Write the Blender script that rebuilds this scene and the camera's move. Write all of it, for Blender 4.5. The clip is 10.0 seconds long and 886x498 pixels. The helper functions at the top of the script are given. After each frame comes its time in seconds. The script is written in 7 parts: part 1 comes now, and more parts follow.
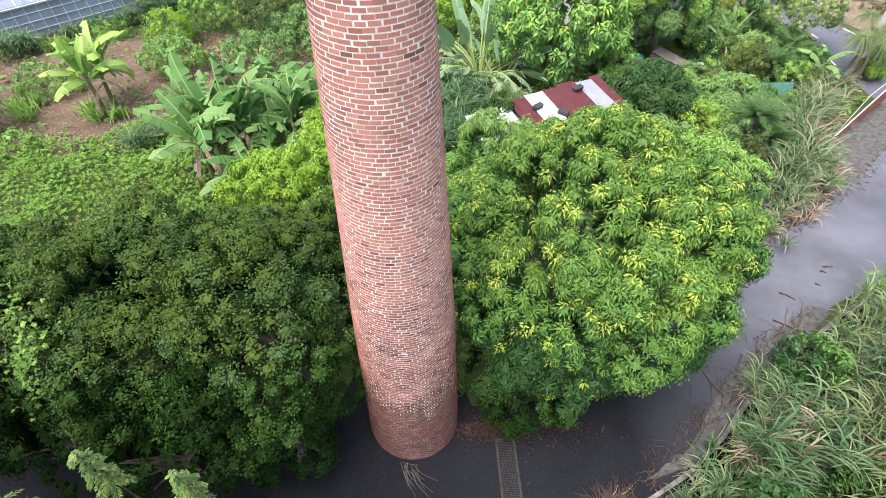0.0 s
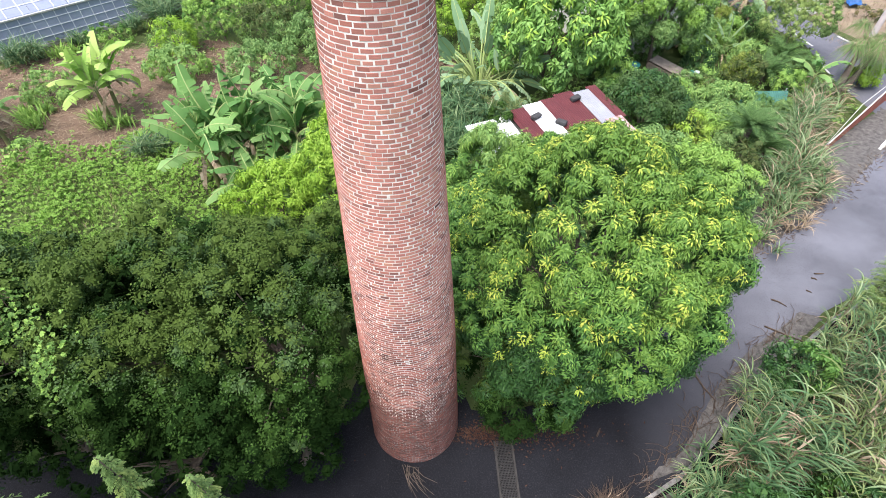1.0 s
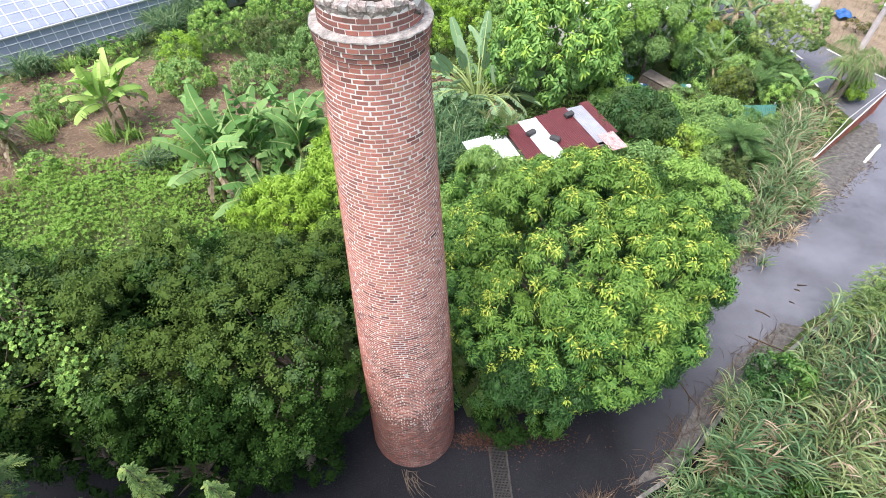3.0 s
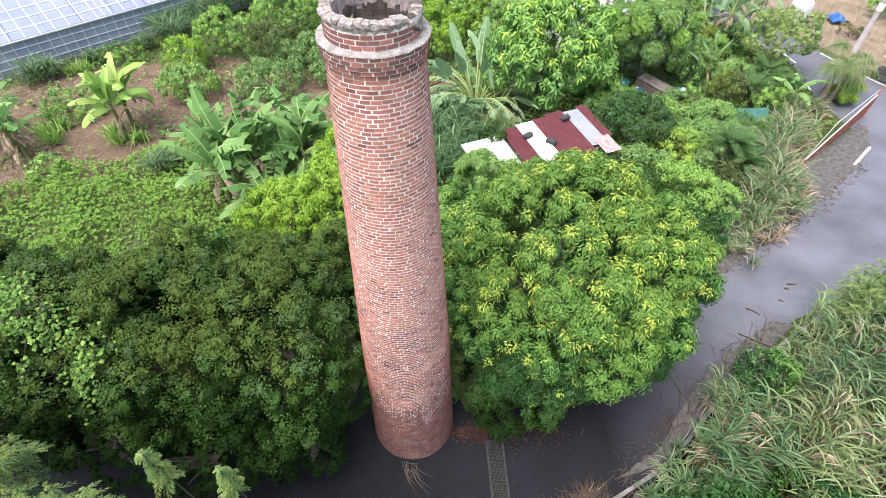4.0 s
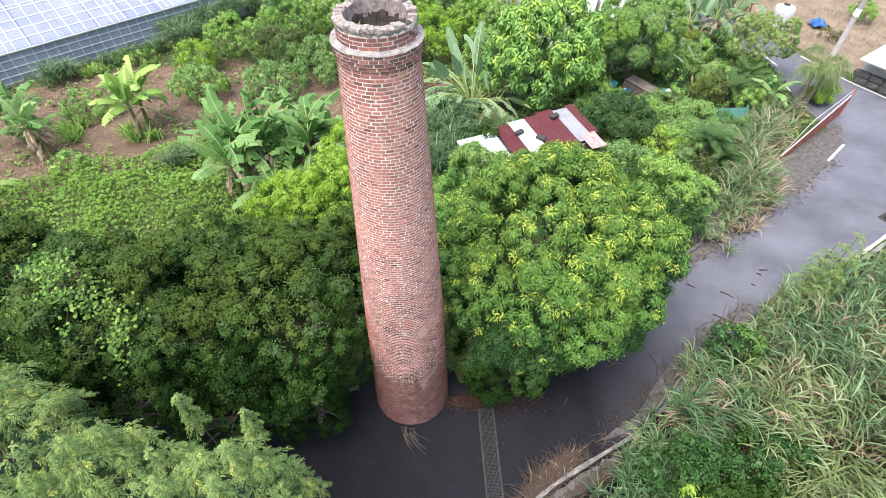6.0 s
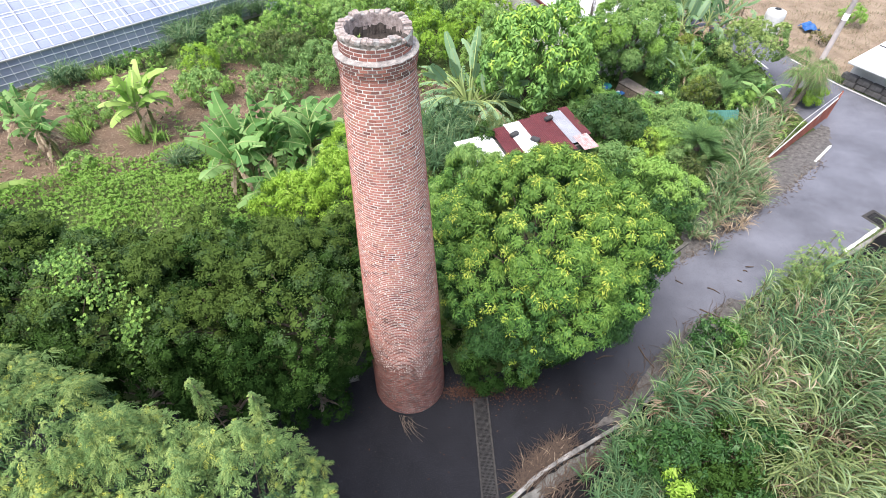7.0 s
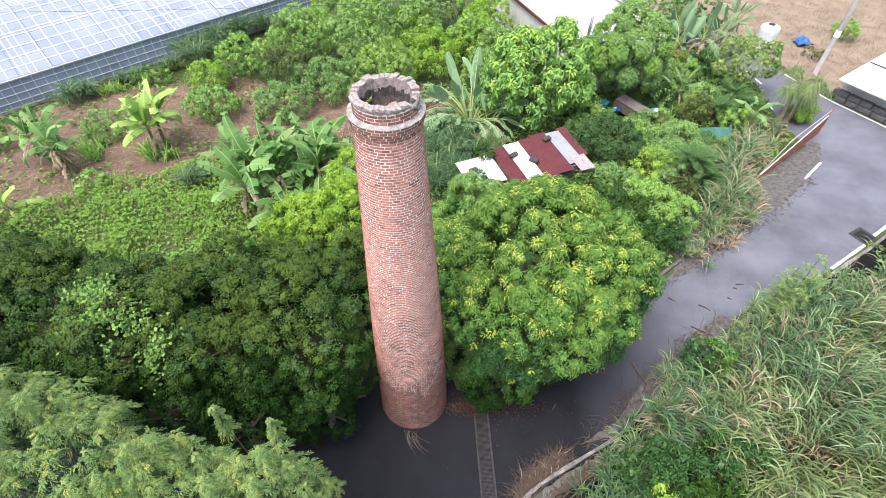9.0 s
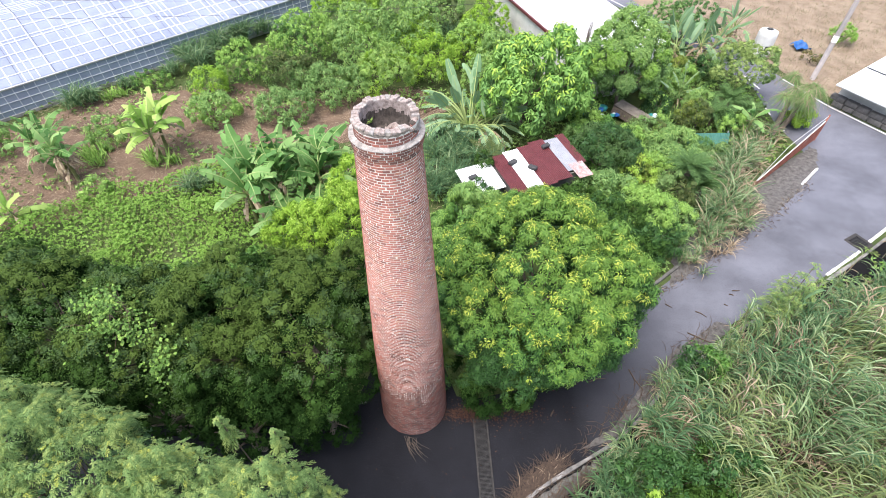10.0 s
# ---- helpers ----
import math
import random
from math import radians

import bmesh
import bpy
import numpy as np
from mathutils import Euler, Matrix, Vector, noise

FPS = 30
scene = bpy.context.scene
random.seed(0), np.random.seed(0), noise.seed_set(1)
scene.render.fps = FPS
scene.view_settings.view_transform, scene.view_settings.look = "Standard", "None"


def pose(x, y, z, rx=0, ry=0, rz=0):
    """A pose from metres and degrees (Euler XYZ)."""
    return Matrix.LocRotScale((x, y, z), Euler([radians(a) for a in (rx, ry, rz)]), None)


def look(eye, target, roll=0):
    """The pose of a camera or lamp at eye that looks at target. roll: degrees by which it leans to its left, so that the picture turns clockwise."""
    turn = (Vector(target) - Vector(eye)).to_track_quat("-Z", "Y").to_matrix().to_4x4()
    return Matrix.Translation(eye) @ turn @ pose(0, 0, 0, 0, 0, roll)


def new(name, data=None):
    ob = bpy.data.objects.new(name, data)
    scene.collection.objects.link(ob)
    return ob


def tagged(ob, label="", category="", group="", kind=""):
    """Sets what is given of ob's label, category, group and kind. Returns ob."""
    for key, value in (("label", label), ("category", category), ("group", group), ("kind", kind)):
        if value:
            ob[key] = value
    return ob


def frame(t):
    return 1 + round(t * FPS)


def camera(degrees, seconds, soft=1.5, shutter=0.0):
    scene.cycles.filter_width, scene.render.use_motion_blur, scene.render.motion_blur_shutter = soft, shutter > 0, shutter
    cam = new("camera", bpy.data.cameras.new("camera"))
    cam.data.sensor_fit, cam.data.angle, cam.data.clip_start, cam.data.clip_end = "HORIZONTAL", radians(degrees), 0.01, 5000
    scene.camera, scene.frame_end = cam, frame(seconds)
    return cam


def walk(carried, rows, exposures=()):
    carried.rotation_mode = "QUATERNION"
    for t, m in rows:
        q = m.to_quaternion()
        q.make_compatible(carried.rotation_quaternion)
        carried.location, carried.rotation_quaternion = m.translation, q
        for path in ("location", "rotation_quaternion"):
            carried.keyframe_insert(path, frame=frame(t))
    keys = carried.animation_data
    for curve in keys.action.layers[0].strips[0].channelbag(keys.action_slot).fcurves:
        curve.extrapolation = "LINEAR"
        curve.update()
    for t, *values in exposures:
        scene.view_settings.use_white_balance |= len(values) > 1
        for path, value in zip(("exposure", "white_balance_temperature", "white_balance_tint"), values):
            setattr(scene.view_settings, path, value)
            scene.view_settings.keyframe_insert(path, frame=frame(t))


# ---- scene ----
cam = camera(82.10, 10.0, 0.7)
PATH = [
    (0, (0.861, -6.223, 13.664), (0.875, 0.503, 6.264), 0.13),
    (0.5, (0.870, -6.288, 13.908), (0.885, 0.438, 6.508), 0.12),
    (1, (0.841, -6.328, 14.166), (0.857, 0.400, 6.768), 0.17),
    (1.5, (0.809, -6.324, 14.375), (0.823, 0.404, 6.977), 0.16),
    (2, (0.832, -6.370, 14.590), (0.841, 0.361, 7.194), 0.17),
    (2.5, (0.881, -6.422, 14.810), (0.895, 0.311, 7.416), 0.19),
    (4, (0.965, -6.912, 15.390), (0.973, -0.161, 8.013), 0.16),
    (4.5, (0.984, -7.236, 15.526), (0.984, -0.461, 8.171), 0.13),
    (5, (1.002, -7.595, 15.713), (1.006, -0.813, 8.365), 0.07),
    (5.5, (1.051, -7.997, 15.868), (1.053, -1.203, 8.531), 0.10),
    (7, (1.252, -9.018, 16.532), (1.245, -2.204, 9.214), 0.10),
    (7.5, (1.279, -9.148, 16.807), (1.266, -2.331, 9.490), 0.01),
    (8, (1.278, -9.134, 17.130), (1.269, -2.326, 9.805), 0.04),
    (8.5, (1.228, -9.045, 17.467), (1.222, -2.255, 10.125), 0.06),
    (9, (1.163, -8.943, 17.834), (1.153, -2.170, 10.478), 0.07),
    (9.5, (1.169, -8.850, 18.089), (1.159, -2.085, 10.724), 0.06),
    (10, (1.190, -8.836, 18.309), (1.173, -2.091, 10.926), 0.02),
]
walk(cam, [(t, look(eye, target, roll)) for t, eye, target, roll in PATH])

# ---- world, sun, exposure ----
SUN_ELEV, SUN_AZ = 70.0, 226.0   # degrees; azimuth from +y clockwise
world = bpy.data.worlds.new("sky")
scene.world = world
world.use_nodes = True
wn, wl = world.node_tree.nodes, world.node_tree.links
wn.clear()
sky = wn.new("ShaderNodeTexSky")
sky.sky_type, sky.sun_disc = "NISHITA", False
sky.sun_elevation, sky.sun_rotation = radians(SUN_ELEV), radians(SUN_AZ)
sky.air_density, sky.dust_density, sky.ozone_density = 1.0, 4.0, 1.0
soften = wn.new("ShaderNodeHueSaturation")
soften.inputs["Saturation"].default_value = 0.95
back = wn.new("ShaderNodeBackground")
back.inputs["Strength"].default_value = 0.15
wout = wn.new("ShaderNodeOutputWorld")
wl.new(sky.outputs[0], soften.inputs["Color"])
wl.new(soften.outputs[0], back.inputs[0])
wl.new(back.outputs[0], wout.inputs[0])
sun = new("sun", bpy.data.lights.new("sun", "SUN"))
sun.data.energy, sun.data.angle, sun.data.color = 2.1, radians(50), (1.0, 0.98, 0.965)
sa, se = radians(SUN_AZ), radians(SUN_ELEV)
sun.matrix_world = look((60 * math.sin(sa) * math.cos(se), 60 * math.cos(sa) * math.cos(se), 60 * math.sin(se)), (0, 0, 0))
scene.view_settings.exposure = 1.10


# ---- materials ----
class Mat:
    """A small helper to wire one node material."""

    def __init__(self, name, rough=0.8, metal=0.0, spec=0.4):
        self.m = bpy.data.materials.new(name)
        self.m.use_nodes = True
        self.n, self.l = self.m.node_tree.nodes, self.m.node_tree.links
        self.b = self.n["Principled BSDF"]
        self.b.inputs["Roughness"].default_value = rough
        self.b.inputs["Metallic"].default_value = metal
        self.b.inputs["Specular IOR Level"].default_value = spec
        self.co = self.n.new("ShaderNodeTexCoord").outputs["Object"]

    def noise(self, scale, detail=4.0, rough=0.6, at=None, stretch=None):
        t = self.n.new("ShaderNodeTexNoise")
        t.inputs["Scale"].default_value, t.inputs["Detail"].default_value, t.inputs["Roughness"].default_value = scale, detail, rough
        src = at or self.co
        if stretch:
            mp = self.n.new("ShaderNodeMapping")
            mp.inputs["Scale"].default_value = stretch
            self.l.new(src, mp.inputs["Vector"])
            src = mp.outputs[0]
        self.l.new(src, t.inputs["Vector"])
        return t.outputs["Fac"]

    def ramp(self, fac, *stops):
        r = self.n.new("ShaderNodeValToRGB")
        e = r.color_ramp.elements
        while len(e) < len(stops):
            e.new(0.5)
        for k, (p, c) in zip(e, stops):
            k.position, k.color = p, (*c, 1) if len(c) == 3 else c
        self.l.new(fac, r.inputs[0])
        return r.outputs[0]

    def mix(self, fac, a, b, mode="MIX"):
        x = self.n.new("ShaderNodeMix")
        x.data_type, x.blend_type = "RGBA", mode
        for v, s in ((fac, x.inputs[0]), (a, x.inputs[6]), (b, x.inputs[7])):
            if isinstance(v, (int, float)):
                s.default_value = v
            elif isinstance(v, tuple):
                s.default_value = (*v, 1)
            else:
                self.l.new(v, s)
        return x.outputs[2]

    def math(self, op, a, b=0.0, clamp=False):
        x = self.n.new("ShaderNodeMath")
        x.operation, x.use_clamp = op, clamp
        for v, s in ((a, x.inputs[0]), (b, x.inputs[1])):
            if isinstance(v, (int, float)):
                s.default_value = v
            else:
                self.l.new(v, s)
        return x.outputs[0]

    def island(self):
        return self.n.new("ShaderNodeNewGeometry").outputs["Random Per Island"]

    def thing(self):
        return self.n.new("ShaderNodeObjectInfo").outputs["Random"]

    def height(self):
        s = self.n.new("ShaderNodeSeparateXYZ")
        self.l.new(self.n.new("ShaderNodeNewGeometry").outputs["Position"], s.inputs[0])
        return s.outputs["Z"]

    def place(self):
        return self.n.new("ShaderNodeNewGeometry").outputs["Position"]

    def bump(self, h, strength=0.4, dist=0.02):
        x = self.n.new("ShaderNodeBump")
        x.inputs["Strength"].default_value, x.inputs["Distance"].default_value = strength, dist
        self.l.new(h, x.inputs["Height"])
        self.l.new(x.outputs[0], self.b.inputs["Normal"])
        return self

    def col(self, c):
        if isinstance(c, tuple):
            self.b.inputs["Base Color"].default_value = (*c, 1)
        else:
            self.l.new(c, self.b.inputs["Base Color"])
        return self

    def leafy(self, c, through_it=0.3):
        """Leaves let part of the light through."""
        self.col(c)
        tr = self.n.new("ShaderNodeBsdfTranslucent")
        if isinstance(c, tuple):
            tr.inputs[0].default_value = (*c, 1)
        else:
            self.l.new(c, tr.inputs[0])
        mx = self.n.new("ShaderNodeMixShader")
        mx.inputs[0].default_value = through_it
        self.l.new(self.b.outputs[0], mx.inputs[1])
        self.l.new(tr.outputs[0], mx.inputs[2])
        self.l.new(mx.outputs[0], self.n["Material Output"].inputs[0])
        return self


def plain(name, a, b, rough=0.8, scale=6.0, fine=60.0, bump=0.3, metal=0.0, spec=0.4, dist=0.01):
    """Two tones mixed by a coarse and a fine noise, with relief from the fine one."""
    m = Mat(name, rough, metal, spec)
    coarse, grain = m.noise(scale), m.noise(fine, 3)
    c = m.ramp(m.math("ADD", m.math("MULTIPLY", coarse, 0.7), m.math("MULTIPLY", grain, 0.3)), (0.3, a), (0.7, b))
    return m.col(c).bump(grain, bump, dist).m


def leaf(name, *tones, rough=0.5, through_it=0.22, spec=0.16, whole=False, vary=0.65):
    """Leaf colour that differs from leaf to leaf, and in drifts over the plant."""
    m = Mat(name, rough, 0.0, spec)
    k = len(tones) - 1
    tones = [(r * 0.97, gr, b * 1.42 + 0.002) if gr > r else (r, gr, b) for r, gr, b in tones]
    fac = m.math("ADD", m.math("MULTIPLY", m.thing() if whole else m.island(), vary), m.math("MULTIPLY", m.noise(0.9, 2, at=m.place()), 0.5))
    fac = m.math("SUBTRACT", fac, 0.08 - (0.65 - vary) / 2)
    return m.leafy(m.ramp(fac, *[(i / max(k, 1), c) for i, c in enumerate(tones)]), through_it).m


def brick_mat(name, tones, dirt, white):
    m = Mat(name, 0.88, 0.0, 0.25)
    pick = m.math("FRACT", m.math("ADD", m.island(), m.thing()))
    k = len(tones) - 1
    c = m.ramp(pick, *[(i / k, t) for i, t in enumerate(tones)])
    at = m.place()
    c = m.mix(m.math("MULTIPLY", m.noise(45, 5, at=at), 0.5), c, (0.20, 0.085, 0.06))
    stain = m.ramp(m.noise(1.1, 5, 0.7, at=at, stretch=(1, 1, 0.45)), (0.50, (0, 0, 0)), (0.72, (1, 1, 1)))
    c = m.mix(m.math("MULTIPLY", stain, dirt), c, (0.045, 0.038, 0.036))
    lime = m.ramp(m.noise(2.2, 6, 0.75, at=at, stretch=(1, 1, 2.2)), (0.58, (0, 0, 0)), (0.72, (1, 1, 1)))
    c = m.mix(m.math("MULTIPLY", lime, white), c, (0.50, 0.43, 0.40))
    return m.col(c).bump(m.noise(70, 4, at=at), 0.5, 0.006).m


BRICK = brick_mat("red brick", [(0.54, 0.222, 0.180), (0.60, 0.262, 0.214), (0.65, 0.300, 0.240), (0.57, 0.232, 0.190), (0.37, 0.175, 0.155), (0.67, 0.34, 0.24)], 0.20, 0.24)
BRICK_SOOTY = brick_mat("sooty brick", [(0.19, 0.10, 0.095), (0.25, 0.12, 0.11), (0.16, 0.095, 0.09), (0.31, 0.14, 0.12), (0.21, 0.125, 0.115)], 0.35, 0.22)
BRICK_BASE = brick_mat("dark foot brick", [(0.16, 0.066, 0.058), (0.24, 0.095, 0.080), (0.095, 0.048, 0.046), (0.30, 0.120, 0.096), (0.058, 0.038, 0.037)], 0.35, 0.34)

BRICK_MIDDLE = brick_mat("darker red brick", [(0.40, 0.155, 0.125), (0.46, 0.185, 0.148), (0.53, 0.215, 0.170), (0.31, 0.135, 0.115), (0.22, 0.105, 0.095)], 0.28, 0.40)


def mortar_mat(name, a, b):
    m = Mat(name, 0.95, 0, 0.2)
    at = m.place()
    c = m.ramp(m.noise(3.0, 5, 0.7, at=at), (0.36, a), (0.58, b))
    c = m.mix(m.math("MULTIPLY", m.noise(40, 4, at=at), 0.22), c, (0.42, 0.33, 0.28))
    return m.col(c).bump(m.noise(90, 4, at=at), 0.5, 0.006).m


MORTAR = mortar_mat("lime mortar", (0.62, 0.54, 0.50), (0.86, 0.82, 0.78))
MORTAR_DARK = mortar_mat("darker mortar", (0.060, 0.050, 0.047), (0.33, 0.295, 0.28))
CEMENT = plain("weathered cement", (0.12, 0.108, 0.102), (0.52, 0.48, 0.455), 0.95, 8, 45, 0.8, dist=0.02)
RIMSTONE = plain("crumbling cemented brick", (0.17, 0.13, 0.118), (0.56, 0.475, 0.44), 0.95, 11, 45, 0.9, dist=0.03)
SOOT = plain("sooty lining", (0.030, 0.025, 0.022), (0.125, 0.105, 0.092), 0.95, 7, 30, 0.9, dist=0.03)
CONCRETE = plain("old concrete", (0.20, 0.195, 0.185), (0.42, 0.41, 0.39), 0.9, 2.5, 40, 0.5)
KERBPALE = plain("worn pale kerb", (0.050, 0.047, 0.045), (0.36, 0.345, 0.335), 0.9, 2.6, 40, 0.5)
KERB = plain("mossy kerb concrete", (0.035, 0.035, 0.03), (0.20, 0.195, 0.185), 0.92, 3.0, 40, 0.6)


def asphalt_mat():
    m = Mat("dark asphalt", 0.75, 0, 0.06)
    at = m.place()
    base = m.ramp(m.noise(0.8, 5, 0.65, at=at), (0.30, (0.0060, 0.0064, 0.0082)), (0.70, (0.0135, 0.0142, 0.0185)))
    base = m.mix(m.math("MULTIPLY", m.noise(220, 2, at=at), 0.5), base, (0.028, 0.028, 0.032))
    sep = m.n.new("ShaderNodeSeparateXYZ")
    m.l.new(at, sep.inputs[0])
    # pale silt fades in east of x = 6; the base stays near black
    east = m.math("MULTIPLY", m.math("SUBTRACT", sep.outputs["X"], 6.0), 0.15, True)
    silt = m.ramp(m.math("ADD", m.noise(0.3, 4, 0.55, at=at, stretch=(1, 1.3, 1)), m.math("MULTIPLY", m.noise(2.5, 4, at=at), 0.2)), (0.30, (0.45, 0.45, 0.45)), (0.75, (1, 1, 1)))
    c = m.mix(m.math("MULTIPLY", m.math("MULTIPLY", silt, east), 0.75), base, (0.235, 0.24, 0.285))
    grit = m.ramp(m.noise(26, 5, 0.8, at=at), (0.50, (0, 0, 0)), (0.66, (1, 1, 1)))
    c = m.mix(m.math("MULTIPLY", grit, 0.36), c, (0.070, 0.070, 0.085))
    pore = m.ramp(m.noise(34, 4, 0.75, at=m.mix(1.0, at, (7.0, 3.0, 1.0), "ADD")), (0.52, (0, 0, 0)), (0.66, (1, 1, 1)))
    c = m.mix(m.math("MULTIPLY", pore, 0.5), c, (0.006, 0.006, 0.008))
    speck = m.ramp(m.noise(9, 3, 0.6, at=at), (0.68, (0, 0, 0)), (0.74, (1, 1, 1)))
    c = m.mix(m.math("MULTIPLY", speck, 0.35), c, (0.16, 0.13, 0.11))
    m.col(c)
    m.l.new(m.ramp(silt, (0, (0.62,) * 3), (1, (0.88,) * 3)), m.b.inputs["Roughness"])
    return m.bump(m.noise(160, 2, at=at), 0.35, 0.006).m


ASPHALT = asphalt_mat()


def ground_mat():
    m = Mat("overgrown earth", 0.95, 0, 0.2)
    at = m.place()
    c = m.ramp(m.noise(0.55, 6, 0.65, at=at), (0.30, (0.046, 0.082, 0.022)), (0.52, (0.075, 0.120, 0.032)), (0.72, (0.100, 0.118, 0.050)))
    c = m.mix(m.math("MULTIPLY", m.noise(14, 4, at=at), 0.6), c, (0.05, 0.04, 0.025))
    return m.col(c).bump(m.noise(25, 4, at=at), 0.7, 0.05).m


def soil_mat():
    m = Mat("dry soil with straw", 0.97, 0, 0.15)
    at = m.place()
    c = m.ramp(m.noise(0.9, 6, 0.7, at=at), (0.28, (0.055, 0.035, 0.026)), (0.55, (0.125, 0.080, 0.058)), (0.75, (0.22, 0.155, 0.112)))
    c = m.mix(m.math("MULTIPLY", m.ramp(m.noise(30, 4, 0.7, at=at, stretch=(1, 0.3, 1)), (0.45, (0, 0, 0)), (0.65, (1, 1, 1))), 0.5), c, (0.36, 0.28, 0.20))
    return m.col(c).bump(m.noise(30, 5, at=at), 0.8, 0.03).m


GROUND, SOIL = ground_mat(), soil_mat()
DRYFIELD = plain("dry pale field", (0.15, 0.105, 0.072), (0.33, 0.26, 0.19), 0.95, 0.8, 12, 0.7, dist=0.03)
MUD = plain("dried silt", (0.040, 0.037, 0.036), (0.17, 0.158, 0.15), 0.95, 5.0, 26, 0.9, dist=0.03)
BARK = plain("grey bark", (0.07, 0.055, 0.045), (0.20, 0.16, 0.13), 0.95, 8, 40, 0.8)
STEM = plain("banana stem", (0.12, 0.11, 0.05), (0.24, 0.26, 0.10), 0.6, 5, 30, 0.3)
STRAW = leaf("withered leaves", (0.20, 0.135, 0.09), (0.36, 0.28, 0.19), (0.52, 0.44, 0.33), rough=0.8, through_it=0.15)
TWIG = plain("dead twig", (0.045, 0.031, 0.025), (0.13, 0.092, 0.07), 0.9, 10, 50, 0.4)
L_MANGO2 = leaf("lighter mango leaf", (0.064, 0.152, 0.024), (0.118, 0.248, 0.036), (0.188, 0.330, 0.052), spec=0.3, rough=0.45)
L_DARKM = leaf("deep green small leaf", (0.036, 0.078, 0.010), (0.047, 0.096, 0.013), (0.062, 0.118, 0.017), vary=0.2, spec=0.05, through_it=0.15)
L_DARKG = leaf("bluish dark leaf", (0.066, 0.118, 0.027), (0.084, 0.142, 0.034), (0.106, 0.168, 0.044), vary=0.2, spec=0.07)
L_OLIVED = leaf("dark olive leaf", (0.066, 0.110, 0.016), (0.088, 0.138, 0.020), (0.115, 0.165, 0.028), vary=0.25, spec=0.07)
L_LIME = leaf("lime-green leaf", (0.180, 0.320, 0.028), (0.265, 0.430, 0.036), (0.38, 0.52, 0.055))
L_LIMEO = leaf("yellow-olive leaf", (0.130, 0.185, 0.026), (0.210, 0.270, 0.038), (0.31, 0.34, 0.055))
L_SHRUB2 = leaf("pale fresh leaf", (0.10, 0.195, 0.040), (0.185, 0.310, 0.068), (0.31, 0.44, 0.11))
L_BROAD = leaf("broad green leaf", (0.105, 0.225, 0.042), (0.165, 0.325, 0.060), (0.24, 0.41, 0.085), spec=0.3)
L_BROAD2 = leaf("broad bright leaf", (0.125, 0.260, 0.042), (0.20, 0.365, 0.055), (0.28, 0.46, 0.080), spec=0.3)
L_FERN2 = leaf("lighter feathery leaf", (0.18, 0.245, 0.050), (0.27, 0.355, 0.075), (0.40, 0.48, 0.12))
L_FERND = leaf("feathery leaf with painted shade", (0.040, 0.085, 0.026), (0.075, 0.140, 0.042), (0.12, 0.20, 0.062))
L_REEDY = leaf("yellowish reed blade", (0.11, 0.150, 0.034), (0.20, 0.250, 0.062), (0.39, 0.43, 0.145), rough=0.5, spec=0.2)
L_FIELD = leaf("field weed leaf", (0.150, 0.280, 0.036), (0.215, 0.365, 0.048), (0.30, 0.45, 0.068), vary=0.35)
L_STRAWY = leaf("dry olive leaf", (0.12, 0.11, 0.045), (0.20, 0.18, 0.08), (0.30, 0.27, 0.13))
L_MANGO = leaf("mango leaf", (0.022, 0.062, 0.012), (0.046, 0.115, 0.021), (0.092, 0.190, 0.034), spec=0.3, rough=0.45)
L_MID = leaf("fresh mango leaf", (0.100, 0.205, 0.030), (0.165, 0.290, 0.039), (0.24, 0.37, 0.052), spec=0.25, rough=0.45)
L_YOUNG = leaf("young yellow-green leaf", (0.25, 0.41, 0.042), (0.34, 0.50, 0.054), (0.46, 0.58, 0.10))
L_TIP = leaf("pale yellow shoot leaf", (0.27, 0.40, 0.042), (0.40, 0.50, 0.060), (0.62, 0.60, 0.14))
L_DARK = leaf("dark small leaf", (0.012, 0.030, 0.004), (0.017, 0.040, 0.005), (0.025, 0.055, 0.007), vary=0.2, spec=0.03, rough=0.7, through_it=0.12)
L_OLIVE = leaf("olive leaf", (0.050, 0.082, 0.018), (0.095, 0.135, 0.030), (0.175, 0.185, 0.045))
L_GREY = leaf("grey-green leaf", (0.052, 0.120, 0.026), (0.098, 0.200, 0.042), (0.175, 0.295, 0.070), vary=0.35)
L_VINE = leaf("creeper leaf", (0.09, 0.19, 0.030), (0.15, 0.27, 0.045), (0.22, 0.35, 0.072))
L_FERN = leaf("feathery leaf", (0.095, 0.160, 0.036), (0.170, 0.265, 0.060), (0.28, 0.40, 0.10))
L_FERNY = leaf("yellowish feathery leaf", (0.32, 0.34, 0.045), (0.45, 0.48, 0.066), (0.60, 0.61, 0.11))
L_REED = leaf("reed blade", (0.070, 0.122, 0.028), (0.165, 0.240, 0.070), (0.43, 0.51, 0.21), rough=0.5, spec=0.2)
L_REEDB = leaf("blue-green blade", (0.036, 0.082, 0.024), (0.085, 0.165, 0.050), (0.18, 0.29, 0.095))
L_WEED = leaf("weed leaf", (0.155, 0.290, 0.044), (0.265, 0.430, 0.066), (0.39, 0.54, 0.10))
L_SHRUB = leaf("shrub leaf", (0.115, 0.220, 0.048), (0.23, 0.375, 0.075), (0.40, 0.52, 0.115))
L_BAMBOO = leaf("bright narrow leaf", (0.150, 0.280, 0.050), (0.265, 0.415, 0.072), (0.43, 0.53, 0.11))
L_PALM = leaf("palm frond", (0.050, 0.105, 0.022), (0.095, 0.175, 0.038), (0.16, 0.26, 0.062))
